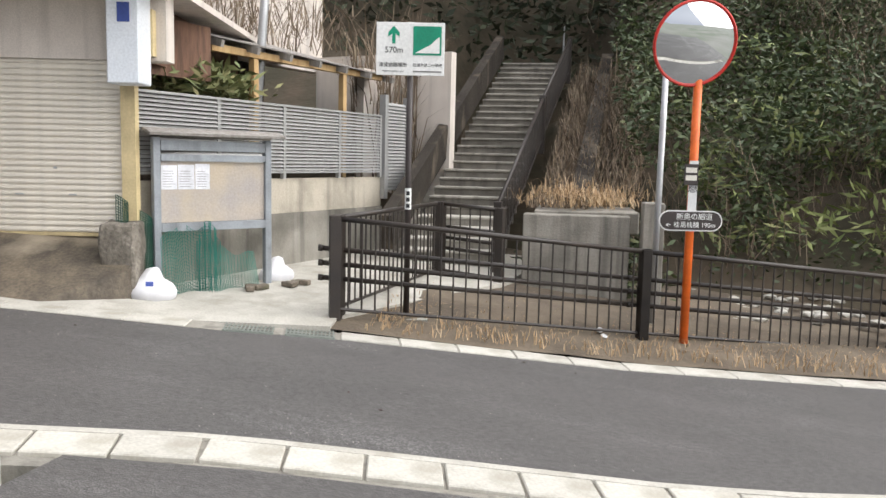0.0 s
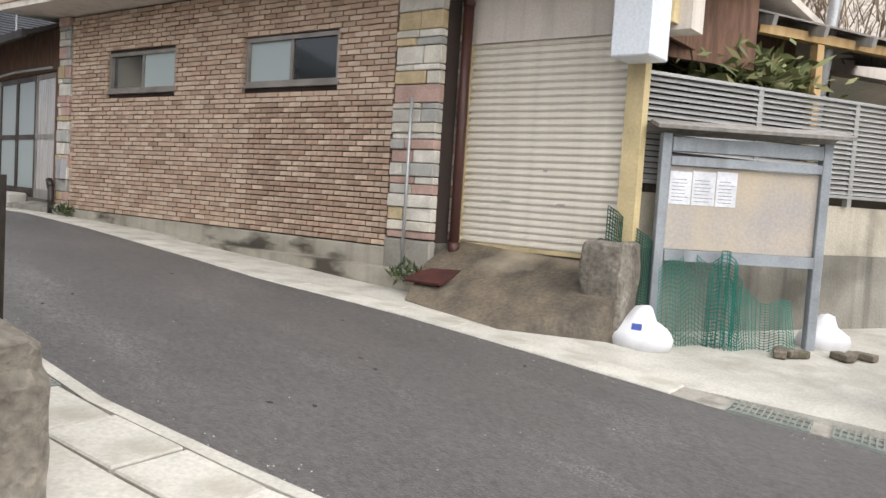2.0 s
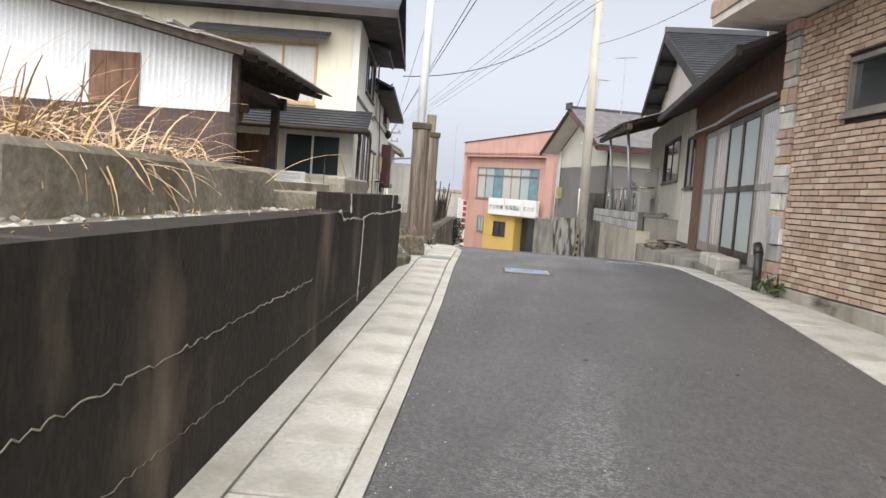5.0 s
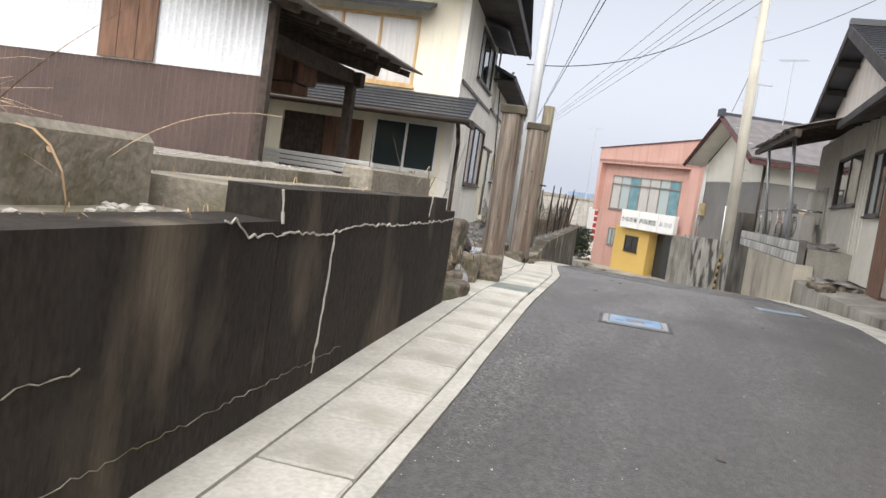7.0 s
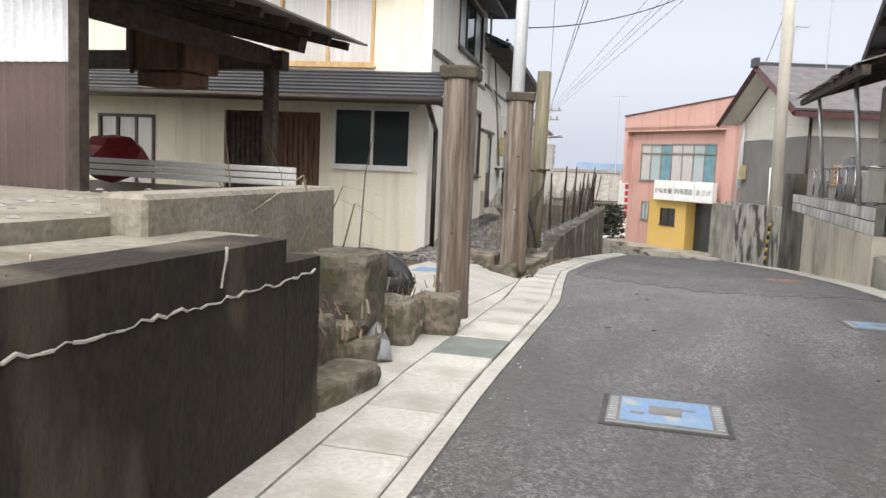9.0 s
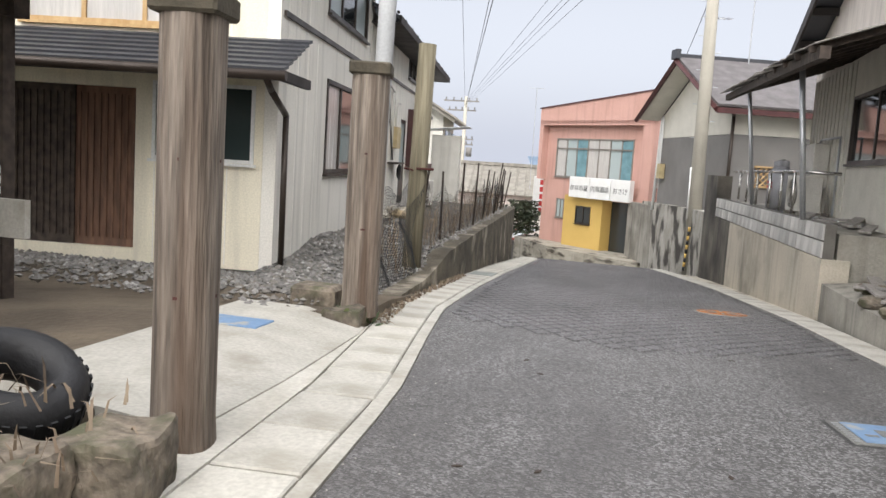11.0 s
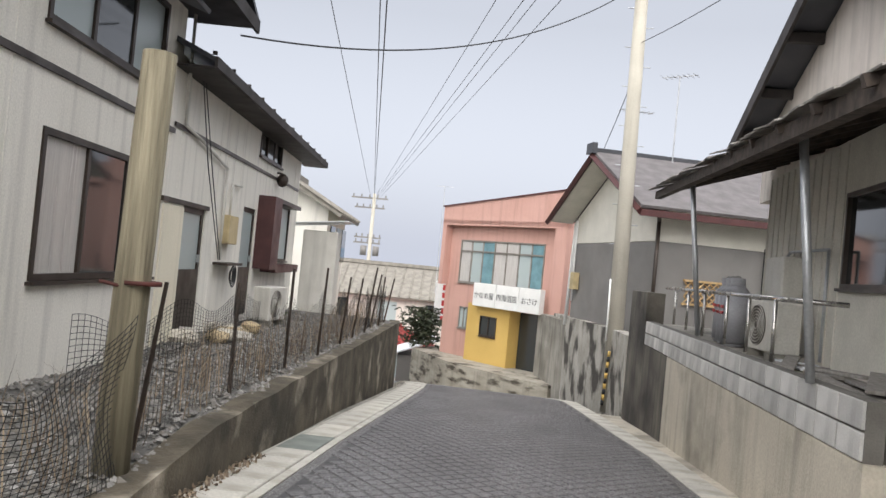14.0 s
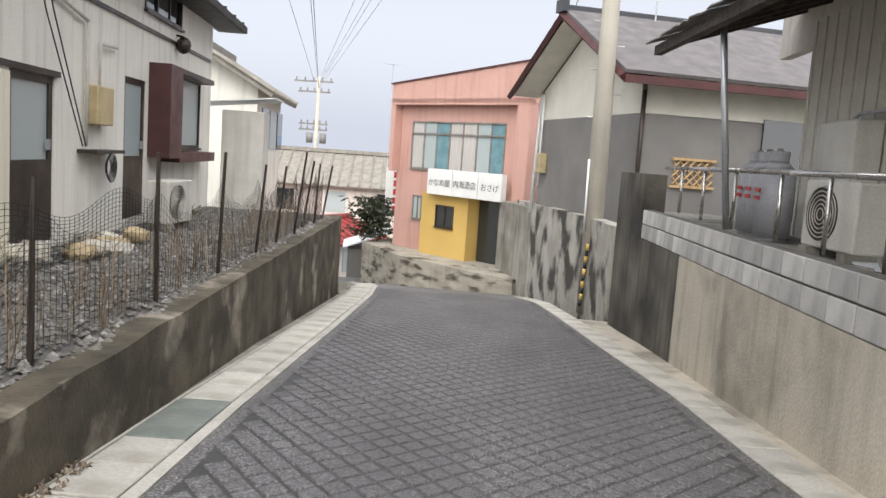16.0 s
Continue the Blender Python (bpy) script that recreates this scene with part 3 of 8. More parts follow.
strip("gutter_left_edge", lambda y: left_x(y) - edge_w(y), lambda y: left_x(y) - 0.47, -5.2, 37, CONC, "concrete strip beside the gutter", 0.004)
rg = strip("gutter_right", lambda y: right_x(y) + 0.006, lambda y: right_x(y) + 0.30, -18, 37, CONC_OLD, "pale concrete gutter along the road", 0.0)

bm = B()
box(bm, -0.178, -0.2405, -0.06, 0.178, 0.2405, 0.014)
SLAB_ME = mesh_of(bm, "cover_slab", CONC, 0.008)
bm = B()
box(bm, -0.15, -0.297, -0.05, 0.15, 0.297, 0.012)
KERB_ME = mesh_of(bm, "kerb_block", CONC, 0.01)
bm = B()
box(bm, -0.18, -0.245, -0.06, 0.18, 0.245, 0.0)
for i in range(13):
    y = -0.235 + i * 0.039
    box(bm, -0.175, y, 0.0, 0.175, y + 0.012, 0.014)
for i in range(4):
    x = -0.17 + i * 0.113
    box(bm, x - 0.006, -0.24, 0.0, x + 0.006, 0.24, 0.012)
GRATE_ME = mesh_of(bm, "grate", GRATE)
bm = B()
box(bm, -0.18, -0.245, -0.06, 0.18, 0.245, 0.012)
PLATE_ME = mesh_of(bm, "cover_plate", GRATE, 0.004)


def lay(me_at, parent, fx, ya, yb, pitch, off):
    y = ya
    while y < yb:
        x0, x1 = fx(y - 0.2), fx(y + 0.2)
        yaw = -math.degrees(math.atan2(x1 - x0, 0.4))
        tilt = math.degrees(math.atan2(road_z(y + 0.2) - road_z(y - 0.2), 0.4))
        w = math.cos(radians(yaw))
        kind_name, me = me_at(y)
        piece(kind_name, me, parent, pose(fx(y) + off, y, road_z(y) + random.uniform(-0.002, 0.003), tilt, 0, yaw + random.uniform(-0.3, 0.3)))
        y += pitch * w


def left_cover(y):
    if -2.85 < y < -2.3 or -3.4 < y < -2.9:
        return "grate", GRATE_ME
    if 5.75 < y < 6.3 or 15.6 < y < 16.4:
        return "cover_plate", PLATE_ME
    return "cover_slab", SLAB_ME


lay(left_cover, gut, left_x, -16, 30, 0.5, -0.275)
lay(lambda y: ("grate", GRATE_ME) if -6.0 < y < -4.85 else ("kerb_block", KERB_ME), rg, right_x, -15, -4.7, 0.6, 0.16)
lay(lambda y: ("kerb_block", KERB_ME), rg, right_x, -4.4, 30, 0.6, 0.16)

# diamond scoring on the steep part, over an added dark sheet that deepens the grooves
bm = B()
ribbon(bm, lambda y: left_x(y) + 0.10, lambda y: right_x(y) - 0.10, steps(10.9, 27.2, 0.4), lambda y: road_z(y) + 0.003, 0.05)
bed = solid("groove_bed", bm, TAR, "dark sheet under the grooves")
bed.parent = road
bm = B()
dx, dy = 0.19, 0.125
yy = 8.6
row = 0
while yy < 27:
    xx = -3.0 + (dx / 2 if row % 2 else 0)
    while xx < left_x(yy) + 0.14:
        xx += dx
    while xx < right_x(yy) - 0.12:
        a, b = dx / 2 - 0.011, dy - 0.015
        if noise.noise(Vector((xx * 0.5, yy * 0.35, 4))) + (yy - 10.7) * 0.7 > 0.0:
            zz = [road_z(yy - b), road_z(yy), road_z(yy + b), road_z(yy)]
            ring = [(xx, yy - b), (xx + a, yy), (xx, yy + b), (xx - a, yy)]
            lo = [bm.verts.new((p, q, z + 0.001)) for (p, q), z in zip(ring, zz)]
            hi = [bm.verts.new((xx + (p - xx) * 0.9, yy + (q - yy) * 0.9, z + 0.011)) for (p, q), z in zip(ring, zz)]
            bm.faces.new(hi)
            for i in range(4):
                bm.faces.new((lo[i], lo[(i + 1) % 4], hi[(i + 1) % 4], hi[i]))
        xx += dx
    yy += dy
    row += 1
ob = solid("road_diamond_scoring", bm, ASPHALT_GRID, "diamond-scored anti-slip asphalt surface", "", kind="stuff")
ob.parent = road

# ---- left retaining wall and platforms ----
def wall_x(y):
    return -0.03 - 0.085 * (y + 1.36)


wl_thing = thing("wall_left", None, "black weathered concrete retaining wall with white cracks", "retaining wall", kind="structure")


def wall_run(bm, ya, yb, zt, thick=0.25, fx=wall_x, zb=-0.8, d=0.6):
    ys_ = steps(ya, yb, d)
    zf = zt if callable(zt) else (lambda y: zt)
    for a, b in zip(ys_, ys_[1:]):
        vs = [bm.verts.new(p) for p in ((fx(a), a, zb), (fx(a), a, zf(a)), (fx(a) - thick, a, zf(a)), (fx(a) - thick, a, zb), (fx(b), b, zb), (fx(b), b, zf(b)), (fx(b) - thick, b, zf(b)), (fx(b) - thick, b, zb))]
        for f in ((0, 1, 5, 4), (1, 2, 6, 5), (2, 3, 7, 6)):
            bm.faces.new([vs[i] for i in f])
        if a == ys_[0]:
            bm.faces.new([vs[i] for i in (3, 2, 1, 0)])
        if b == ys_[-1]:
            bm.faces.new([vs[i] for i in (4, 5, 6, 7)])
    bmesh.ops.remove_doubles(bm, verts=bm.verts, dist=0.0002)


bm = B()
wall_run(bm, -3.9, 1.52, 1.05)
part("lower_wall", bm, CONC_DARK, wl_thing)
bm = B()
wall_run(bm, 1.525, 4.15, 1.17)
wall_run(bm, 4.155, 4.45, 1.08)
part("raised_wall", bm, CONC_DARK, wl_thing)


def crack(pts_, r=0.008):
    bm = B()
    last = None
    for (y0, z0), (y1, z1) in zip(pts_, pts_[1:]):
        n = max(2, int(math.hypot(y1 - y0, z1 - z0) / 0.035))
        for i in range(n):
            k = i / n
            y, z = y0 + (y1 - y0) * k, z0 + (z1 - z0) * k
            p = Vector((wall_x(y) + 0.003, y + random.uniform(-0.006, 0.006), z + random.uniform(-0.009, 0.009)))
            if last is not None:
                rr = r * random.uniform(0.5, 1.4)
                tube(bm, last, p, rr, rr, 5)
            last = p
    return bm


part("crack", crack([(1.1, 1.05), (1.16, 1.06), (1.27, 1.0), (1.61, 1.0), (2.02, 0.99), (2.4, 1.015), (2.98, 1.01), (3.7, 1.01), (4.2, 1.015), (4.44, 1.03)], 0.0042), CRACK, wl_thing, "white mineral crack line")
part("crack", crack([(2.08, 0.99), (2.07, 0.76), (2.01, 0.34)], 0.005), CRACK, wl_thing)
part("crack", crack([(3.73, 1.17), (3.7, 1.01)], 0.005), CRACK, wl_thing)
part("crack", crack([(1.5, 1.17), (1.53, 1.0)], 0.006), CRACK, wl_thing)
part("seam", crack([(-2.6, 0.33), (0.4, 0.40), (2.4, 0.43)], 0.0015), CONC_TOP, wl_thing)
part("seam", crack([(-3.4, 0.60), (-0.5, 0.67), (0.5, 0.69)], 0.0025), CONC_TOP, wl_thing)
bm = B()
prism(bm, [(wall_x(-3.5) - 0.25, -3.5), (wall_x(1.5) - 0.25, 1.5), (-3.6, 1.5), (-3.9, -3.5)], 0.6, 1.03)
solid("yard_platform_low", bm, CONC_TOP, "worn concrete yard top with straw and pebbles", "yard", kind="structure")
bm = B()
prism(bm, [(wall_x(1.53) - 0.25, 1.53), (wall_x(4.4) - 0.25, 4.4), (-1.15, 4.4), (-1.1, 1.53)], 0.6, 1.15)
solid("yard_platform_step", bm, CONC_TOP, "concrete step on top of the wall", "yard", kind="structure")
bm = B()
prism(bm, [(-1.15, 1.0), (-1.2, 5.2), (-9.5, 6.0), (-9.5, 1.0)], 0.5, 1.22)
prism(bm, [(-1.9, 5.2), (-2.1, 6.4), (-4.2, 6.9), (-4.2, 5.2)], 0.3, 0.95)
solid("yard_platform_high", bm, CONC_TOP, "pale earth and concrete terrace below the shed", "yard", kind="structure")
bm = B()
prism(bm, [(-1.02, 4.0), (-1.27, 5.95), (-1.5, 5.92), (-1.25, 4.0)], 0.7, 1.31)
solid("parapet_block", bm, CONC_TOP, "long worn concrete parapet block", "wall", kind="structure", bevel=0.02)
bm = B()
prism(bm, [(-0.55, -1.6), (-0.8, 1.45), (-1.05, 1.45), (-0.8, -1.6)], 0.95, 1.3)
prism(bm, [(-0.52, -3.4), (-0.56, -1.65), (-0.8, -1.65), (-0.75, -3.4)], 0.95, 1.22)
solid("parapet_mossy", bm, CONC_TOP, "mossy low concrete parapet with dry weeds", "wall", kind="structure", bevel=0.03)

# left yard by the gate posts and gravel yard
bm = B()
yard = [(-0.70, 4.5), (-0.80, 5.5), (-1.3, 6.9), (-1.45, 8.0), (-1.6, 9.3), (-1.06, 9.48), (-1.06, 9.6), (-1.22, 10.6), (-1.45, 13.5), (-3.1, 12.4), (-9, 13.6), (-9, 4.5)]
prism(bm, yard, -0.4, lambda x, y: 0.445 - 0.12 * max(0, y - 9.9))
solid("yard_entrance", bm, SOIL, "bare earth yard behind the gate posts", "yard", kind="structure")
bm = B()
for k in range(9):
    ya, yb = 6.95 + k * 0.28, 6.95 + (k + 1) * 0.28
    xa, xb = left_x(ya) - edge_w(ya) + 0.01, left_x(yb) - edge_w(yb) + 0.01
    prism(bm, [(xa, ya), (xb, yb), (xb - 0.45, yb), (xa - 0.45, ya)], 0.1, lambda x, y: (road_z(y) + 0.012) if x > xb - 0.2 else 0.455)
    prism(bm, [(xa - 0.45, ya), (xb - 0.45, yb), (-2.0, yb), (-2.0, ya)], 0.1, lambda x, y: 0.455)
solid("yard_apron", bm, CONC, "pale concrete apron between gate posts", "paving", kind="structure")


def lw_z(y):
    return lerp_table([(10.2, 0.30), (12.4, 0.29), (14.0, 0.43), (18.0, 0.42), (26.6, 0.38)], y)


def lw_x(y):
    return left_x(y) - lerp_table([(10, 0.47), (13, 0.46), (16, 0.50), (20, 0.62), (26.6, 0.75)], y)


bm = B()
wall_run(bm, 10.2, 26.6, lambda y: lw_z(y) + 0.02 * noise.noise(Vector((1, y * 1.7, 3))), 0.22, lw_x, -2.2, 0.25)
solid("wall_gravel_yard", bm, LOW_WALL, "low stained concrete kerb wall of the gravel yard", "retaining wall", kind="structure")
bm = B()
rows = []
for i in range(34):
    y = 10.2 + i * 0.5
    x1 = lw_x(y) - 0.22
    x0 = -3.1 - 0.176 * (y - 12.25) - 0.12
    rows.append([bm.verts.new((x0 + (x1 - x0) * k / 6, y, lw_z(y) - 0.02 + 0.05 * noise.noise(Vector((k * 0.7, y * 0.8, 2))))) for k in range(7)])
for r, q in zip(rows, rows[1:]):
    for k in range(6):
        bm.faces.new((r[k], r[k + 1], q[k + 1], q[k]))
solid("gravel_yard", bm, GRAVEL_BASE, "bed of grey gravel beside the house", "yard", kind="structure")

# ---- right-hand walls and yards ----
def rw_x(y):
    return lerp_table([(13.9, 2.75), (16.3, 2.58), (17.9, 2.46), (21.7, 2.2), (23.2, 2.05), (27, 1.78), (36, 0.3)], y)


def wall_right(bm, ya, yb, zt, zb=-1.6, thick=0.15, fx=rw_x):
    wall_run(bm, ya, yb, zt, -thick, fx, zb, 0.5)


wr = thing("wall_right", None, "stained concrete base wall with grey concrete blocks on top", "retaining wall", kind="structure")
bm = B()
wall_right(bm, 13.9, 20.4, 0.74, thick=0.3)
part("base_wall", bm, CONC_STREAK, wr)
bm = B()
wall_right(bm, 20.4, 22.4, 0.74, thick=0.3)
part("base_wall", bm, PILLAR, wr, "black-stained end of the base wall")
bm = B()
wall_right(bm, 13.95, 22.4, 1.135, zb=0.74, thick=0.12, fx=lambda y: rw_x(y) + 0.02)
part("mortar_bed", bm, MORTAR, wr)
bm = B()
wall_right(bm, 22.42, 24.0, 1.62, thick=0.3)
part("pillar_wall", bm, PILLAR, wr, "tall black-streaked end of the wall")
bm = B()
wall_right(bm, 24.5, 36, lambda y: 0.72 - 0.02 * (y - 24.5), zb=-3.4, thick=0.3, fx=lambda y: rw_x(y) + 0.05)
solid("wall_far_right", bm, LICHEN, "pale retaining wall with black lichen streaks", "retaining wall", kind="structure")
strip("gutter_right_edge", lambda y: right_x(y) + 0.302, lambda y: rw_x(y) + 0.06, 13.9, 24.4, CONC_STREAK, "mossy concrete strip at the wall foot", -0.006)
bm = B()
box(bm, -0.014, -0.190, -0.091, 0.10, 0.190, 0.091)
BLOCK_ME = mesh_of(bm, "block", BLOCK, 0.006)
y = 14.15
while y < 22.3:
    yaw = -math.degrees(math.atan2(rw_x(y + 0.2) - rw_x(y - 0.2), 0.4))
    for c in range(2):
        piece("block", BLOCK_ME, wr, pose(rw_x(y) + 0.012 + random.uniform(0, 0.003), y, 0.84 + c * 0.2, 0, 0, yaw))
    y += 0.4
bm = B()
prism(bm, [(2.92, 13.96), (2.75, 16.5), (2.5, 19), (2.35, 22.4), (2.2, 24.4), (9, 24.4), (9, 13.96)], -0.5, 1.03)
solid("yard_right_high", bm, CONC_OLD, "raised concrete yard with rubble behind the block wall", "yard", kind="structure")
bm = B()
prism(bm, [(3.3, 5.0), (3.16, 8.0), (2.86, 11.7), (2.78, 13.88), (9, 13.88), (9, 5.0)], -0.4, lambda x, y: 0.47 + max(0, x - 3.0) * 0.12)
solid("yard_right_low", bm, CONC_OLD, "cracked concrete forecourt of the old shop", "yard", kind="structure")
bm = B()
prism(bm, [(1.95, 27), (0.9, 33), (-0.2, 36.6), (9, 42), (9, 24.4), (2.25, 24.4)], -3, lambda x, y: 0.4)
solid("yard_grey_house", bm, CONC_OLD, "raised plot of the grey house", "yard", kind="structure")
bm = B()
prism(bm, [(0.4, 34.2), (-0.9, 35.2), (-3.4, 37.6), (-5.4, 41), (-4.6, 43), (3, 38)], -5.5, lambda x, y: -1.75)
solid("terrace_pink_house", bm, CONC_STAIN, "stained concrete terrace before the pink building", "terrace", kind="structure")

# lower right bank by the stairs
bm = B()
bank = {}
for i in range(22):
    for j in range(26):
        y = -24 + j * 0.82
        x = right_x(max(-18, min(y, 4))) + 0.31 + i * 0.55
        h = road_z(y) + 0.02 + 0.03 * noise.noise(Vector((x, y, 0)))
        h += 0.05 * min(i, 3) * (1 if y < -6.2 else 0.3)
        if y > -6:
            h = max(h, road_z(y) + 0.03)
        bank[i, j] = bm.verts.new((x, y, h))
for i in range(21):
    for j in range(25):
        if -24 + j * 0.82 < -6.6:
            bm.faces.new((bank[i, j], bank[i + 1, j], bank[i + 1, j + 1], bank[i, j + 1]))
solid("bank", bm, SOIL, "dry earth verge with straw behind the fence", "ground", kind="structure")
bm = B()
prism(bm, [(4.55, -6.0), (4.3, -5.0), (3.88, -3.4), (4.6, -3.0), (5.4, -3.4), (11, -5.4), (11, -8.2), (8, -7.5), (5.0, -5.95)], -1.0, lambda x, y: -0.12 + 0.05 * (y + 5.0) + 0.02 * (x - 5))
solid("forecourt", bm, CONC, "pale concrete forecourt before the notice board", "paving", kind="structure")

# ---- brick house ----
BH = pose(4.53, -1.75, 0, 0, 0, 9.1)
bh = thing("brick_house", BH, "two-storey house with brown brick cladding and stone quoins", "house")
bm = B()
W1, W2 = (1.4, 2.93, 2.2, 2.74), (4.28, 5.83, 2.2, 2.72)
holed(bm, "y", 0.03, 0.2, 0.0, 7.1, 0.35, 3.3, [W1, W2])
box(bm, 0.23, 6.9, 0.3, 6.0, 7.1, 3.3)
box(bm, 0.4, 0.0, 0.3, 6.0, 0.2, 3.3)
part("wall", bm, JOINT, bh, "dark joint bed behind the bricks")
bm = B()
box(bm, -0.04, 0.02, -0.3, 0.2, 7.1, 0.52)
part("plinth", bm, CONC_STAIN, bh, "grey concrete plinth", bevel=0.01)
bm = B()
box(bm, -0.72, -2.4, 3.30, 6.0, 7.55, 3.38)
part("balcony_slab", bm, PINKGREY, bh)
bm = B()
box(bm, -0.72, -2.4, 3.385, -0.6, 7.55, 4.3)
box(bm, -0.6, 7.43, 3.385, 5.9, 7.55, 4.3)
box(bm, 0.3, -2.4, 4.3, 0.4, 7.0, 6.2)
part("balcony_parapet", bm, PINKGREY, bh, "pale pinkish parapet band")
bm = B()
box(bm, -0.74, -2.42, 3.39, -0.72, 7.57, 3.56)
part("tile_band", bm, BRICKS[2], bh, "brown tile band along the balcony")
wn1 = window(bh, "window", "y", 0.03, W1[0], W1[1], W1[2], W1[3], ALU_FRAME, [GLASS_DARK, GLASS_FROST])
wn2 = window(bh, "window", "y", 0.03, W2[0], W2[1], W2[2], W2[3], ALU_FRAME, [GLASS_FROST, GLASS_DARK])
bm = B()
prism(bm, [(-0.042, -0.05), (-0.21, -0.05), (-0.235, 0.8), (-0.2, 1.6), (-0.23, 2.5), (-0.19, 3.6), (-0.13, 5.0), (-0.042, 5.0)], -0.3, 0.33)
part("ledge", bm, CONC_STAIN, bh, "worn concrete ledge with a dark wet face")
# quoins
for q0, q1, zb, zt in ((0.0, 0.56, 0.36, 3.3), (6.78, 7.1, 0.5, 3.3)):
    z = zb
    if q0 == 0.0:
        bm = B()
        box(bm, -0.05, q0, -0.1, 0.36, q1 + 0.03, 0.62)
        part("quoin_foot", bm, CONC_OLD, bh, bevel=0.015)
        z = 0.63
    while z < zt - 0.05:
        h = min(random.choice((0.06, 0.075, 0.10, 0.13, 0.18)), zt - z)
        a = q0
        split = [q0, q1] if random.random() < 0.35 else [q0, q0 + (q1 - q0) * random.uniform(0.3, 0.7), q1]
        for s0, s1 in zip(split, split[1:]):
            bm = B()
            d = random.uniform(0.0, 0.03)
            box(bm, -0.045 - d, s0 + 0.005, z + 0.004, 0.03 if q0 else 0.36, s1 - 0.005, z + h - 0.004)
            part("stone", bm, random.choice(STONES), bh, bevel=0.008)
        z += h
# bricks
bm = B()
box(bm, -0.016, -0.0895, -0.0235, 0.026, 0.0895, 0.0235)
BR_ME = []
base_me = mesh_of(bm, "brick", BRICKS[0], 0.004)
for m_ in BRICKS:
    me = base_me.copy()
    me.materials[0] = m_
    BR_ME.append(me)
rest = B()
course = 0
z = 0.56
placed = 0
while z < 3.29:
    y = 0.60 - (0.095 if course % 2 else 0.0)
    while y < 6.78:
        y0, y1 = max(y, 0.59), min(y + 0.185, 6.77)
        spans = [(y0, y1)]
        for w in (W1, W2):
            if z + 0.032 > w[2] - 0.035 and z - 0.032 < w[3] + 0.005:
                spans = [(max(a_, lo), min(b_, hi)) for a_, b_ in spans for lo, hi in ((-1, w[0] - 0.004), (w[1] + 0.004, 9)) if min(b_, hi) - max(a_, lo) > 0.02]
        for y0, y1 in spans:
            if y1 - y0 < 0.03:
                continue
            out = random.choice((0.0, 0.0, 0.006, 0.012))
            if y < 2.75 and z < 2.0 and y1 - y0 > 0.18 and placed < 300:
                piece("brick", random.choice(BR_ME), bh, pose(0.0 - out, (y0 + y1) / 2, z))
                placed += 1
            else:
                box(rest, -0.016 - out, y0 + 0.0045, z - 0.0235, 0.026, y1 - 0.0045, z + 0.0235)
        y += 0.19
    z += 0.0585
    course += 1
me = bpy.data.meshes.new("bricks")
bmesh.ops.recalc_face_normals(rest, faces=rest.faces)
rest.to_mesh(me)
rest.free()
me.materials.append(BRICK_REST)
ob = new("bricks", me)
ob.parent = bh
tagged(ob, "mixed brown split-face bricks", kind="stuff")

# garage
ga = thing("garage", BH, "garage bay with a closed cream roller shutter", "garage")
sh = thing("shutter")
sh.parent = ga
tagged(sh, "cream roller shutter with level slats")
bm = B()
box(bm, 0.372, -1.73, 0.006, 0.398, -0.03, 0.058)
bmesh.ops.recalc_face_normals(bm, faces=bm.faces)
bmesh.ops.bevel(bm, geom=[e for e in bm.edges if abs(e.verts[0].co.x - 0.372) < 1e-5 and abs(e.verts[1].co.x - 0.372) < 1e-5 and abs(e.verts[0].co.z - e.verts[1].co.z) < 1e-5], offset=0.012, segments=2, affect="EDGES")
box(bm, 0.3985, -1.73, 0.0, 0.408, -0.03, 0.0668)
SLAT_ME = mesh_of(bm, "slat", SHUTTER)
for k in range(29):
    piece("slat", SLAT_ME, sh, pose(0, 0, 0.632 + k * 0.067))
bm = B()
box(bm, 0.37, -1.73, 0.59, 0.41, -0.03, 0.632)
part("bottom_bar", bm, YELLOW_TRIM, sh)
bm = B()
for y in (-1.2, -0.6):
    box(bm, 0.365, y, 1.05, 0.385, y + 0.09, 1.065)
box(bm, 0.365, -0.98, 1.35, 0.384, -0.95, 1.37)
part("shutter_handle", bm, STEEL, ga)
bm = B()
box(bm, 0.33, -2.25, 2.56, 0.6, 0.35, 3.3)
part("lintel", bm, PINKGREY, ga, "pale rendered lintel over the shutter")
bm = B()
box(bm, 0.42, -1.9, 0.4, 0.6, 0.02, 0.6)
part("threshold", bm, CONC_OLD, ga)
bm = B()
box(bm, 0.30, -0.06, 0.45, 0.40, 0.0, 2.58)
part("jamb", bm, YELLOW_TRIM, ga, "cream yellow shutter jamb")
bm = B()
box(bm, 0.30, -1.90, 0.45, 0.42, -1.74, 2.58)
part("jamb", bm, YELLOW_TRIM, ga, "cream yellow shutter jamb")
bm = B()
box(bm, 0.42, -1.9, 2.6, 5.0, -1.85, 3.3)
part("side_wall", bm, BROWN_WOOD, ga)
bm = B()
prism(bm, [(0.42, -1.95), (0.42, -0.0), (-0.1, -0.0), (-0.62, -0.2), (-0.75, -1.2), (-0.15, -1.95)], -0.8, lambda x, y: 0.60 - max(0, 0.36 - x) * 0.52 + 0.06 * (y + 1))
solid("ramp", bm, WET, "wet dark concrete ramp before the shutter", "ramp", kind="structure", m=BH)
bm = B()
pipe(bm, [(0.22, -0.09, 0.2), (0.22, -0.09, 3.3)], 0.05, 12)
for z in (0.5, 2.9):
    tube(bm, (0.22, -0.09, z), (0.22, -0.09, z + 0.12), 0.058, 0.058, 12)
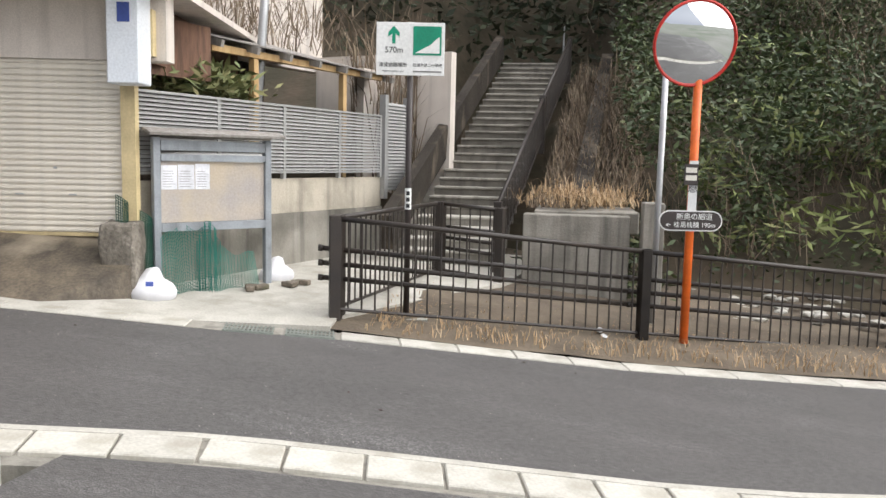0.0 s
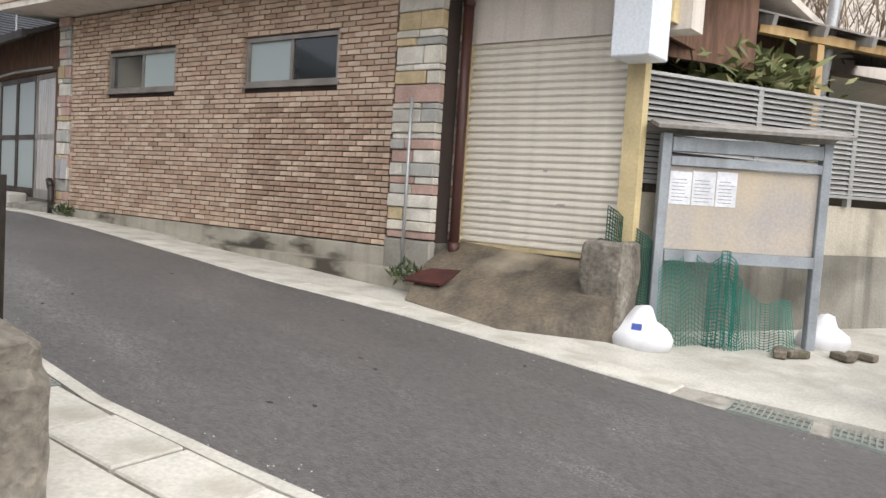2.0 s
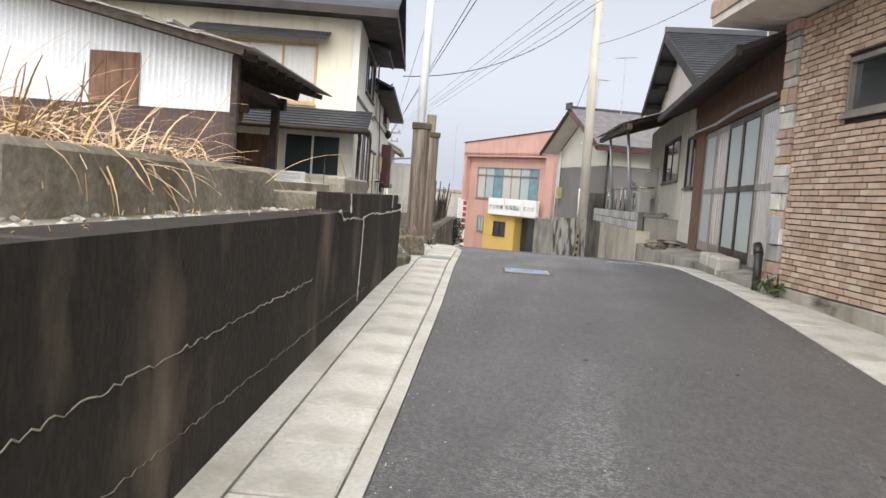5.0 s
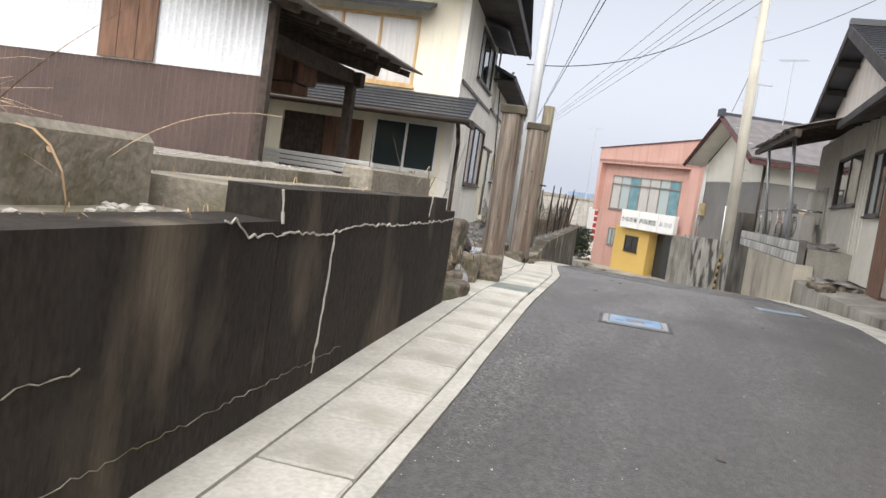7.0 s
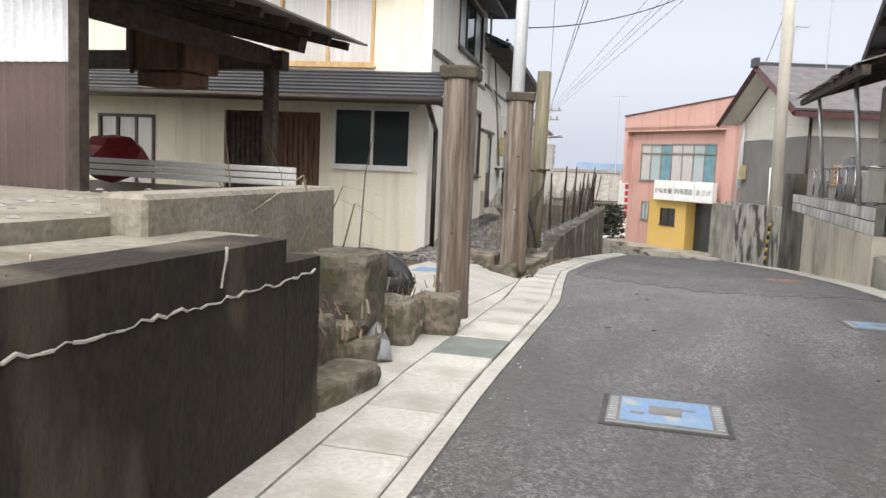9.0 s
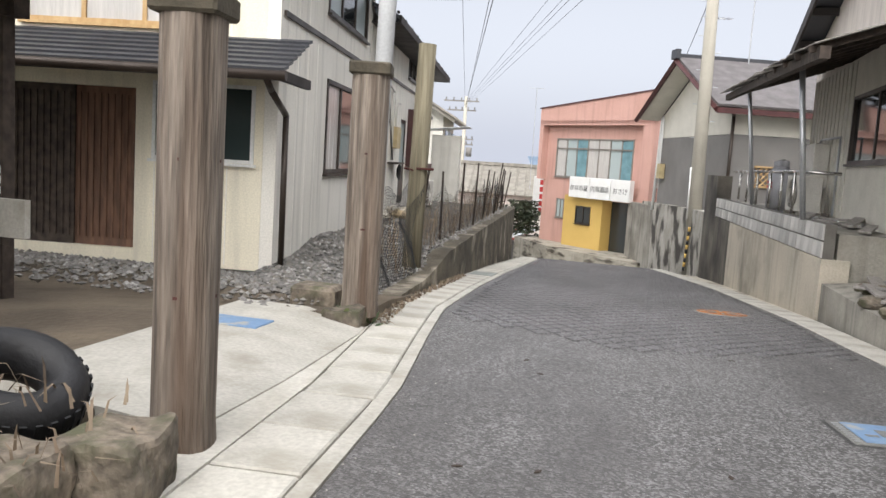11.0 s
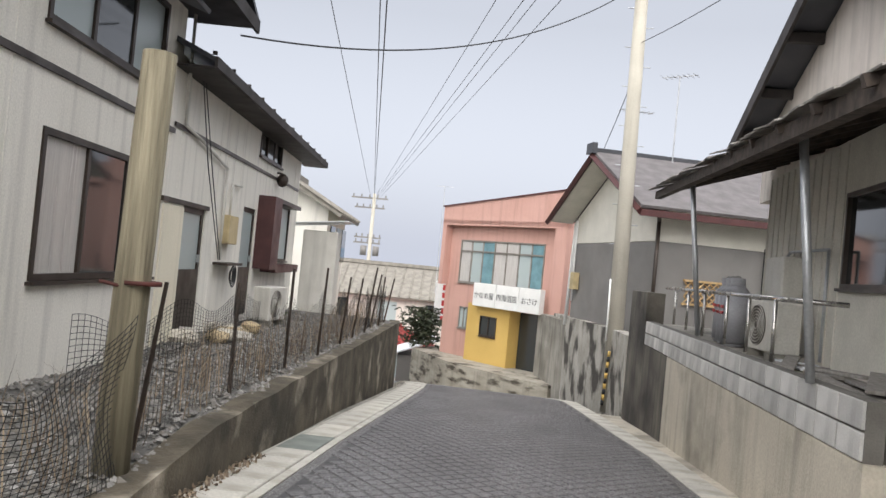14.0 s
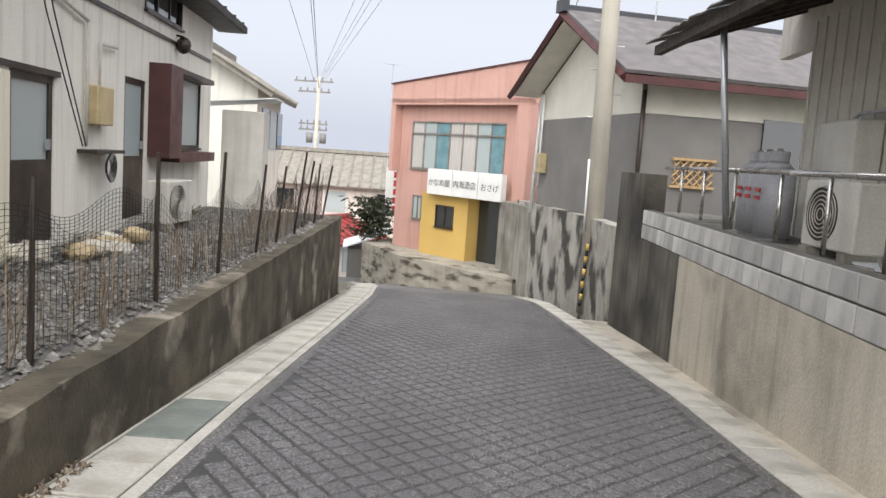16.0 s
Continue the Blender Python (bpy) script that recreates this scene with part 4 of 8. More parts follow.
solid("downpipe", bm, BROWN_PIPE, "dark brown downpipe at the stone quoin", "downpipe", m=BH)
bm = B()
pipe(bm, [(-0.12, 0.28, 0.33), (-0.12, 0.27, 2.0)], 0.016)
solid("conduit", bm, STEEL, "thin grey conduit against the quoin", "pipe", m=BH)
bm = B()
box(bm, -0.24, -0.2, -0.012, 0.24, 0.2, 0.012)
solid("rust_plate", bm, RUST, "rust-red steel plate lying on the ramp", "plate", m=pose(4.36, -2.0, 0.345, 0, -17, 12))
strip("forecourt_edge", lambda y: right_x(y) + 0.302, lambda y: min(right_x(y) + 0.95, 4.5 - 0.16 * (y + 1.75)), -4.6, 4.95, CONC, "pale concrete strip below the brick house", 0.004)
# sign light box over the jamb
bx = thing("light_box", BH, "white hanging light box with a small blue mark", "sign")
bm = B()
box(bm, -0.15, -2.12, 2.27, 0.22, -1.78, 3.6)
part("case", bm, WHITE_BOX, bx, bevel=0.012)
bm = B()
box(bm, -0.156, -2.03, 2.9, -0.152, -1.9, 3.1)
part("mark", bm, BLUE_PRINT, bx)
bm = B()
box(bm, 0.22, -2.14, 2.6, 0.34, -1.95, 3.1)
part("bracket", bm, YELLOW_TRIM, bx)

# ---- cream house ----
CH = pose(-3.2, 12.25, 0, 0, 0, 10)
ch = thing("cream_house", CH, "two-storey cream-sided house with dark metal roofs", "house")
FW = [(-1.42, -0.25, 1.39, 2.25), (-3.12, -1.62, 0.35, 2.16), (-2.95, -0.84, 2.84, 4.05), (-5.2, -4.25, 0.75, 2.05)]
bm = B()
holed(bm, "x", 0.0, 0.15, -8.0, -0.152, 0.2, 4.75, [(h[0], min(h[1], -0.153), h[2], h[3]) for h in FW])
part("front_wall", bm, CREAM, ch, "cream board siding")
SW = [(2.22, 5.07, 1.28, 2.58), (2.1, 4.85, 3.44, 4.45), (6.1, 7.12, 0.5, 2.2), (9.38, 10.32, 0.52, 2.43), (11.2, 13.65, 1.5, 2.68), (10.16, 12.18, 3.42, 3.98)]
bm = B()
holed(bm, "y", -0.15, 0.15, 0.0, 5.5, 0.1, 4.75, [h for h in SW if h[0] < 5.5])
holed(bm, "y", -0.15, 0.15, 5.5, 14.6, 0.1, 4.05, [h for h in SW if h[0] > 5.5])
box(bm, -6, 14.45, 0.1, -0.15, 14.6, 3.95)
box(bm, -8.0, 5.35, 3.9, -0.15, 5.5, 4.75)
part("side_wall", bm, CREAM_SIDE, ch, "pale grey-cream board siding")
bm = B()
x = -0.55
while x > -7.9:
    for lo, hi in ((0.25, 2.4), (2.76, 4.7)):
        mid = x
        if not any(h[0] - 0.02 < mid < h[1] + 0.02 and hi > h[2] and lo < h[3] for h in FW):
            box(bm, x - 0.006, -0.006, lo, x + 0.006, 0.0, hi)
        else:
            for a_, b_ in ((lo, min((h[2] for h in FW if h[0] - 0.02 < mid < h[1] + 0.02 and hi > h[2] and lo < h[3]), default=lo) - 0.05),):
                if b_ > a_ + 0.1:
                    box(bm, x - 0.006, -0.006, a_, x + 0.006, 0.0, b_)
    x -= 0.42
for y in steps(0.3, 14.4, 0.46):
    if not any(h[0] - 0.03 < y < h[1] + 0.03 for h in SW):
        box(bm, 0.0, y - 0.006, 0.2, 0.005, y + 0.006, 4.0)
part("siding_battens", bm, CREAM_SIDE, ch, "narrow siding joints")
window(ch, "window", "x", 0.0, *FW[0], WHITE, [GLASS_GREEN, GLASS_GREEN], bar=0.04)
window(ch, "window", "x", 0.0, *FW[2], RAW_WOOD, [GLASS_CURT, GLASS_CURT, GLASS_CURT], mull=3, bar=0.05)
window(ch, "window", "x", 0.0, *FW[3], BRONZE, [GLASS_CURT], mull=3)
window(ch, "window", "y", 0.0, *SW[0], BRONZE, [GLASS_CURT, GLASS_DARK, GLASS_CURT], mull=3, out=1, bar=0.06)
window(ch, "window", "y", 0.0, *SW[1], BRONZE, [GLASS_FROST, GLASS_DARK], mull=3, out=1, bar=0.06)
window(ch, "window", "y", 0.0, *SW[4], BRONZE, [GLASS_CURT, GLASS_FROST], out=1)
window(ch, "window", "y", 0.0, *SW[5], BRONZE, [GLASS_DARK, GLASS_DARK], mull=3, out=1)
for h in (SW[2], SW[3]):
    d = thing("door")
    d.parent = ch
    bm = B()
    box(bm, -0.07, h[0], h[2], -0.02, h[1], h[2] + 0.85)
    box(bm, -0.07, h[0], h[3] - 0.08, -0.02, h[1], h[3])
    box(bm, -0.07, h[0], h[2] + 0.85, -0.02, h[0] + 0.09, h[3] - 0.08)
    box(bm, -0.07, h[1] - 0.09, h[2] + 0.85, -0.02, h[1], h[3] - 0.08)
    part("door_leaf", bm, BRONZE, d)
    bm = B()
    box(bm, -0.05, h[0] + 0.09, h[2] + 0.85, -0.042, h[1] - 0.09, h[3] - 0.08)
    part("pane", bm, GLASS_FROST, d)
    bm = B()
    box(bm, -0.02, h[1] - 0.16, h[2] + 0.95, 0.02, h[1] - 0.13, h[2] + 1.06)
    part("door_handle", bm, STEEL, d)
bm = B()
box(bm, 0.0, 5.28, 0.42, 0.022, 6.08, 2.17)
part("door_side_panel", bm, CREAM, ch, "cream fixed panel beside the side door", bevel=0.004)
bm = B()
box(bm, 0.0, 5.22, 2.2, 0.035, 7.2, 2.26)
part("door_head", bm, BRONZE, ch, "dark head trim over the side door")
d = thing("front_door")
d.parent = ch
for i in range(2):
    x0 = -3.11 + i * 0.745
    bm = B()
    box(bm, x0, 0.06 + i * 0.03, 0.35, x0 + 0.745, 0.09 + i * 0.03, 2.16)
    for k in range(9):
        box(bm, x0 + 0.04 + k * 0.08, 0.045 + i * 0.03, 0.45, x0 + 0.06 + k * 0.08, 0.06 + i * 0.03, 2.08)
    part("door_leaf", bm, BROWN_WOOD if i else DARK_WOOD, d, "dark brown lattice sliding door")
bm = B()
for y in (2.96,):
    box(bm, 0.0, 0.1, 3.04, 0.03, 5.4, 3.10)
    box(bm, 0.0, 5.42, 3.14, 0.03, 14.4, 3.19)
part("belt_trim", bm, BRONZE, ch, "thin dark belt trim")
# roofs
pr = thing("porch_roof")
pr.parent = ch
tagged(pr, "dark grey stepped metal porch roof")
for k in range(7):
    bm = B()
    y0, y1 = -1.0 + k * 0.145, -1.0 + (k + 1) * 0.145
    z0, z1 = 2.33 + k * 0.062, 2.33 + (k + 1) * 0.062
    slab(bm, [(-6.6, y0, z0 + 0.034), (0.35, y0, z0 + 0.034), (0.35, y1 + 0.02, z1 + 0.014), (-6.6, y1 + 0.02, z1 + 0.014)], 0.03)
    part("roof_course", bm, ROOF_DARK, pr)
bm = B()
box(bm, -6.6, -1.04, 2.24, 0.35, -0.98, 2.33)
box(bm, 0.30, -1.0, 2.24, 0.36, 0.0, 2.34)
part("porch_fascia", bm, EAVE, ch)
bm = B()
tube(bm, (-6.6, -1.08, 2.30), (0.4, -1.08, 2.28), 0.05, 0.05, 10)
pipe(bm, [(0.2, -1.08, 2.26), (0.2, -0.9, 2.15), (0.12, -0.08, 1.95), (0.12, -0.06, 0.3)], 0.035, 8)
part("gutter_pipe", bm, BRONZE, ch, "dark gutter and downpipe")
bm = B()
slab(bm, [(-3.3, -0.55, 4.12), (-0.6, -0.55, 4.12), (-0.6, 0.0, 4.32), (-3.3, 0.0, 4.32)], 0.05)
slab(bm, [(0.5, 2.1, 4.42), (0.5, 4.8, 4.42), (0.0, 4.8, 4.6), (0.0, 2.1, 4.6)], 0.05)
part("window_hood", bm, ROOF_DARK, ch, "dark metal hood over the window")
bm = B()
slab(bm, [(-8.6, -0.7, 4.72), (0.75, -0.7, 4.72), (0.75, 2.75, 6.1), (-8.6, 2.75, 6.1)], 0.06)
slab(bm, [(0.75, 2.75, 6.1), (0.75, 6.1, 4.72), (-8.6, 6.1, 4.72), (-8.6, 2.75, 6.1)], 0.06)
slab(bm, [(0.5, 5.2, 3.98), (0.5, 15.4, 3.98), (-3.2, 15.4, 5.6), (-3.2, 5.2, 5.6)], 0.06)
slab(bm, [(-3.2, 5.2, 5.6), (-3.2, 15.4, 5.6), (-7.0, 15.4, 3.98), (-7.0, 5.2, 3.98)], 0.06)
part("roof", bm, ROOF_DARK, ch, "dark metal roof")
bm = B()
for y in steps(5.3, 15.3, 0.9):
    box(bm, 0.42, y - 0.02, 4.03, 0.47, y + 0.02, 4.075)
box(bm, 0.48, 5.2, 3.86, 0.52, 15.4, 3.99)
box(bm, -0.05, 5.25, 3.85, 0.48, 15.35, 3.88)
box(bm, -0.05, -0.65, 4.6, 0.72, 6.05, 4.63)
box(bm, 0.72, -0.7, 4.55, 0.76, 6.1, 4.72)
box(bm, -8.5, -0.66, 4.6, -0.05, -0.05, 4.63)
box(bm, -8.6, -0.72, 4.56, 0.76, -0.68, 4.72)
part("eave", bm, EAVE, ch, "dark boxed eaves with snow guards")

# ---- right old house with canopy ----
oh = thing("old_shop_house", None, "low old shop house with dark roof and pale gable", "house")
bm = B()
holed(bm, "y", 3.62, 0.15, 11.6, 20.9, 0.6, 3.48, [(14.6, 17.4, 1.9, 2.9), (12.3, 13.5, 1.7, 2.75)])
box(bm, 3.77, 11.6, 0.6, 9, 11.75, 3.48)
box(bm, 3.77, 20.75, 0.6, 9, 20.9, 3.48)
part("wall", bm, GREY_LIGHT, oh, "greyish cream upright board wall")
for y in steps(11.8, 20.8, 0.3):
    if not (14.5 < y < 17.5 or 12.2 < y < 13.6):
        bm = B()
        box(bm, 3.605, y - 0.012, 1.05, 3.62, y + 0.012, 3.45)
        part("wall_batten", bm, GREY_LIGHT, oh)
window(oh, "window", "y", 3.62, 14.6, 17.4, 1.9, 2.9, BRONZE, [GLASS_DARK], mull=2)
window(oh, "window", "y", 3.62, 12.3, 13.5, 1.7, 2.75, BRONZE, [GLASS_DARK, GLASS_FROST], mull=2)
bm = B()
def shop_roof(y):
    """Height of the shop's roof over the ground line, ridge at y = 19."""
    return 6.05 - (0.338 * (19.0 - y) if y < 19.0 else 0.308 * (y - 19.0))


prof = [(12.7, 3.4), (23.6, 3.4), (23.6, shop_roof(23.6) - 0.1), (19.0, 5.95), (12.7, shop_roof(12.7) - 0.1)]
fr = [bm.verts.new((4.05, a_, b_)) for a_, b_ in prof]
bk = [bm.verts.new((4.2, a_, b_)) for a_, b_ in prof]
bm.faces.new(fr)
bm.faces.new(bk[::-1])
for i in range(5):
    bm.faces.new((fr[i], bk[i], bk[(i + 1) % 5], fr[(i + 1) % 5]))
part("gable", bm, PINKGREY, oh, "pale rendered gable")
bm = B()
slab(bm, [(3.55, 12.2, shop_roof(12.2)), (11, 12.2, shop_roof(12.2)), (11, 19.0, 6.05), (3.55, 19.0, 6.05)], 0.07)
part("roof_slope", bm, ROOF_DARK, oh, "dark slate-grey tiled roof slope")
bm = B()
slab(bm, [(3.55, 19.0, 6.05), (11, 19.0, 6.05), (11, 24.2, shop_roof(24.2)), (3.55, 24.2, shop_roof(24.2))], 0.07)
part("roof_slope", bm, ROOF_DARK, oh, "dark slate-grey tiled roof slope")
for k in range(20):
    bm = B()
    y0 = 12.24 + k * 0.335
    slab(bm, [(3.53, y0, shop_roof(y0) + 0.045), (11, y0, shop_roof(y0) + 0.045), (11, y0 + 0.34, shop_roof(y0 + 0.34) + 0.012), (3.53, y0 + 0.34, shop_roof(y0 + 0.34) + 0.012)], 0.02)
    part("tile_course", bm, ROOF_DARK, oh)
bm = B()
box(bm, 3.5, 18.9, 6.06, 11, 19.1, 6.2)
part("ridge", bm, ROOF_DARK, oh)
for ya, yb in ((12.15, 19.0), (19.0, 24.25)):
    bm = B()
    slab(bm, [(3.50, ya, shop_roof(ya) + 0.01), (3.55, ya, shop_roof(ya) + 0.01), (3.55, yb, shop_roof(yb) + 0.01), (3.50, yb, shop_roof(yb) + 0.01)], 0.24)
    part("barge_board", bm, EAVE, oh, "dark barge board")
for y in (13.4, 15.3, 17.2, 20.4, 21.9, 23.3):
    bm = B()
    box(bm, 3.56, y - 0.05, shop_roof(y) - 0.24, 4.05, y + 0.05, shop_roof(y) - 0.09)
    part("purlin_end", bm, EAVE, oh)
# canopy
cn = thing("canopy", None, "weathered lean-to canopy on thin steel posts", "canopy")


def can_x(y):
    return 2.22 - 0.018 * (y - 14)


def can_z(y):
    return 2.89 + 0.047 * (y - 12.5)


for k in range(33):
    bm = B()
    y0, y1 = 12.6 + k * 0.31, 12.6 + (k + 1) * 0.31
    d = 0.014 * (k % 2)
    slab(bm, [(can_x(y0) - 0.07 * random.random(), y0, can_z(y0) + 0.03 + d), (can_x(y1) - 0.07 * random.random(), y1, can_z(y1) + 0.03 + d), (4.05, y1, can_z(y1) + 0.62 + d), (4.05, y0, can_z(y0) + 0.62 + d)][::-1], 0.012)
    part("roof_sheet", bm, GREY_WOOD, cn, "frayed grey roofing sheet")
bm = B()
slab(bm, [(2.28, 12.6, can_z(12.6) + 0.0), (2.38, 12.6, can_z(12.6) + 0.0), (2.24, 22.8, can_z(22.8) + 0.0), (2.14, 22.8, can_z(22.8) + 0.0)], 0.12)
part("edge_beam", bm, DARK_WOOD, cn, "dark weathered edge beam")
for y in steps(12.8, 22.6, 0.9):
    rb = B()
    slab(rb, [(2.2, y - 0.03, can_z(y) + 0.01), (2.2, y + 0.03, can_z(y) + 0.01), (4.05, y + 0.03, can_z(y) + 0.6), (4.05, y - 0.03, can_z(y) + 0.6)][::-1], 0.07)
    part("rafter", rb, DARK_WOOD, cn)
for y in (14.82, 19.6):
    bm = B()
    tube(bm, (2.66 - 0.02 * (y - 14.8), y, 1.13), (2.46 - 0.03 * (y - 14.8), y, can_z(y) + 0.02), 0.035, 0.035, 12)
    part("post", bm, STEEL, cn, "galvanised steel post")
# shop front
sf = thing("shop_front", None, "boarded old shop front with glazed sliding doors", "shop front")
bm = B()
box(bm, 3.5, 5.6, 2.6, 3.7, 12.0, 3.3)
box(bm, 3.5, 5.6, 0.55, 3.7, 5.8, 2.6)
box(bm, 3.5, 10.7, 0.55, 3.7, 11.6, 2.6)
part("fascia_wall", bm, BROWN_WOOD, sf, "reddish brown boards")
bm = B()
slab(bm, [(2.9, 5.3, 3.05), (2.9, 12.6, 3.05), (4.6, 12.6, 3.75), (4.6, 5.3, 3.75)][::-1], 0.06)
box(bm, 2.86, 5.3, 2.95, 2.92, 12.6, 3.06)
part("roof", bm, EAVE, sf, "black low eave")
for i in range(5):
    y0 = 5.82 + i * 0.975
    bm = B()
    for a_, b_, c_, d_ in ((0, 0.06, 0.6, 2.58), (0.9, 0.96, 0.6, 2.58), (0.06, 0.9, 0.6, 0.75), (0.06, 0.9, 1.55, 1.63), (0.06, 0.9, 2.5, 2.58)):
        box(bm, 3.52, y0 + a_, c_, 3.56, y0 + b_, d_)
    dd = part("door_panel", bm, [GREY_WOOD, BRONZE, BRONZE, ALU_FRAME, GREY_WOOD][i], sf)
    bm = B()
    box(bm, 3.537, y0 + 0.06, 1.63, 3.543, y0 + 0.9, 2.5)
    box(bm, 3.537, y0 + 0.06, 0.75, 3.543, y0 + 0.9, 1.55)
    part("pane", bm, GLASS_FROST if i % 3 else GLASS_CURT, dd)
bm = B()
pipe(bm, [(3.4, 5.7, 2.62), (3.4, 7.5, 2.66), (3.4, 9.3, 2.62), (3.4, 11.2, 2.66), (3.4, 11.25, 2.9)], 0.02)
part("pipe", bm, STEEL, sf, "pale thin pipe")

# ---- grey house ----
gh = thing("grey_house", pose(2.45, 26.85, 0.16, 0, 0, -71), "grey house with pale gable and maroon barge boards", "house")
bm = B()
box(bm, -6.3, 0.5, 0.2, -0.6, 7.5, 2.62)
part("wall", bm, GREY_WALL, gh, "grey brick-pattern siding")
bm = B()
vs = [bm.verts.new(p) for p in ((-6.3, 0.5, 2.63), (-0.6, 0.5, 2.63), (-0.6, 0.5, 3.4), (-3.45, 0.5, 4.75), (-6.3, 0.5, 3.4), (-6.3, 7.5, 2.63), (-0.6, 7.5, 2.63), (-0.6, 7.5, 3.4), (-3.45, 7.5, 4.75), (-6.3, 7.5, 3.4))]
for f in ((0, 1, 2, 3, 4), (9, 8, 7, 6, 5), (0, 5, 6, 1), (1, 6, 7, 2), (0, 4, 9, 5)):
    bm.faces.new([vs[i] for i in f])
part("gable", bm, GREY_LIGHT, gh, "pale rendered gable")
bm = B()
slab(bm, [(-6.95, -0.25, 3.3), (-3.45, -0.25, 4.95), (-3.45, 8.2, 4.95), (-6.95, 8.2, 3.3)][::-1], 0.07)
slab(bm, [(-3.45, -0.25, 4.95), (0.0, -0.25, 3.3), (0.0, 8.2, 3.3), (-3.45, 8.2, 4.95)][::-1], 0.07)
part("roof", bm, ROOF_BROWN, gh, "brown-grey sheet roof with low ribs")
for k in range(11):
    bm = B()
    x = -0.3 - k * 0.3
    tube(bm, (x, -0.2, 3.46 + k * 0.1435), (x, 8.2, 3.46 + k * 0.1435), 0.022, 0.022, 4)
    part("roof_rib", bm, ROOF_BROWN, gh)
bm = B()
box(bm, -3.57, -0.3, 4.95, -3.33, 8.2, 5.08)
box(bm, -3.68, -0.36, 4.92, -3.22, -0.22, 5.2)
part("ridge", bm, ROOF_DARK, gh)
bm = B()
for a_, b_ in (((-6.95, -0.27, 3.22), (-3.45, -0.27, 4.87)), ((-3.45, -0.27, 4.87), (0.0, -0.27, 3.22))):
    tube(bm, a_, b_, 0.085, 0.085, 4)
box(bm, -0.04, -0.25, 3.12, 0.04, 8.2, 3.27)
part("barge_board", bm, MAROON, gh, "maroon barge board")
bm = B()
slab(bm, [(-6.8, -0.2, 3.24), (-6.8, 0.5, 3.24), (-3.45, 0.5, 4.8), (-3.45, -0.2, 4.8)], 0.02)
slab(bm, [(-3.45, -0.2, 4.8), (-3.45, 0.5, 4.8), (-0.1, 0.5, 3.24), (-0.1, -0.2, 3.24)], 0.02)
part("soffit", bm, GREY_LIGHT, gh)
bm = B()
box(bm, -0.6, 3.2, 0.6, -0.55, 5.0, 2.7)
part("dark_window", bm, GLASS_DARK, gh)
bm = B()
pipe(bm, [(-0.5, 0.44, 0.3), (-0.5, 0.44, 3.1), (-0.05, 0.2, 3.2)], 0.05, 8)
part("downpipe", bm, BRONZE, gh)
bm = B()
pipe(bm, [(-6.1, 0.42, 0.9), (-6.1, 0.42, 3.3)], 0.03, 8)
part("conduit", bm, WHITE, gh)
bm = B()
box(bm, -6.0, 0.3, 1.25, -5.7, 0.48, 1.75)
part("meter_box", bm, YELLOW_TRIM, gh, "cream meter box", bevel=0.01)
la = thing("lattice_panel")
la.parent = gh
tagged(la, "orange timber lattice panel")
L0, L1, LZ0, LZ1 = 1.25, 2.15, 1.25, 1.75
for sgn in (1, -1):
    c = L0 - (LZ1 - LZ0)
    while c < L1 + (LZ1 - LZ0):
        a_ = (c, LZ0) if sgn > 0 else (c, LZ1)
        b_ = (c + (LZ1 - LZ0), LZ1) if sgn > 0 else (c + (LZ1 - LZ0), LZ0)
        u0, u1 = max(0.0, (L0 - a_[0]) / (b_[0] - a_[0])), min(1.0, (L1 - a_[0]) / (b_[0] - a_[0]))
        if u1 - u0 > 0.05:
            bm = B()
            ends = [(-0.57 + 0.012 * sgn, a_[0] + (b_[0] - a_[0]) * u, a_[1] + (b_[1] - a_[1]) * u) for u in (u0, u1)]
            tube(bm, ends[0], ends[1], 0.017, 0.017, 4)
            part("lath", bm, RAW_WOOD, la)
        c += 0.16
bm = B()
box(bm, -0.6, L0 - 0.04, LZ0 - 0.05, -0.53, L1 + 0.04, LZ0)
box(bm, -0.6, L0 - 0.04, LZ1, -0.53, L1 + 0.04, LZ1 + 0.05)
part("lattice_frame", bm, RAW_WOOD, la)

# ---- pink building ----
PB = pose(-4.2, 40.7, 0, 0, 0, -41.2)
pb = thing("pink_building", PB, "two-storey salmon pink building with yellow shop entrance", "building")
bm = B()
holed(bm, "x", 0.0, 0.2, 0.0, 6.45, -3.2, 3.45, [(0.75, 5.35, 1.15, 2.85), (1.0, 1.5, -0.65, 0.2), (2.0, 5.6, -2.0, 0.3)])
box(bm, -0.0, 0.2, -3.2, 0.2, 8, 4.2)
box(bm, 6.25, 0.2, -3.2, 6.45, 8, 4.2)
part("wall", bm, PINK, pb, "salmon pink rendered wall")
bm = B()
prism(bm, [(-0.1, -0.35), (6.6, -0.35), (6.6, 8), (-0.1, 8)], 3.46, 3.6)
vs = [bm.verts.new(p) for p in ((-0.1, -0.35, 3.4), (6.6, -0.35, 3.4), (6.6, -0.35, 4.75), (-0.1, -0.35, 4.15), (-0.1, -0.15, 3.4), (6.6, -0.15, 3.4), (6.6, -0.15, 4.75), (-0.1, -0.15, 4.15))]
for f in ((0, 1, 2, 3), (7, 6, 5, 4), (3, 2, 6, 7), (0, 4, 5, 1), (0, 3, 7, 4), (1, 5, 6, 2)):
    bm.faces.new([vs[i] for i in f])
box(bm, 6.05, -0.34, -0.3, 6.6, 0.0, 3.45)
box(bm, -0.1, -0.34, 1.0, 0.12, 0.0, 3.45)
part("parapet", bm, PINK, pb, "pink roof parapet band")
bm = B()
slab(bm, [(-0.15, -0.4, 4.17), (6.65, -0.4, 4.78), (6.65, 0.0, 4.78), (-0.15, 0.0, 4.17)], 0.05)
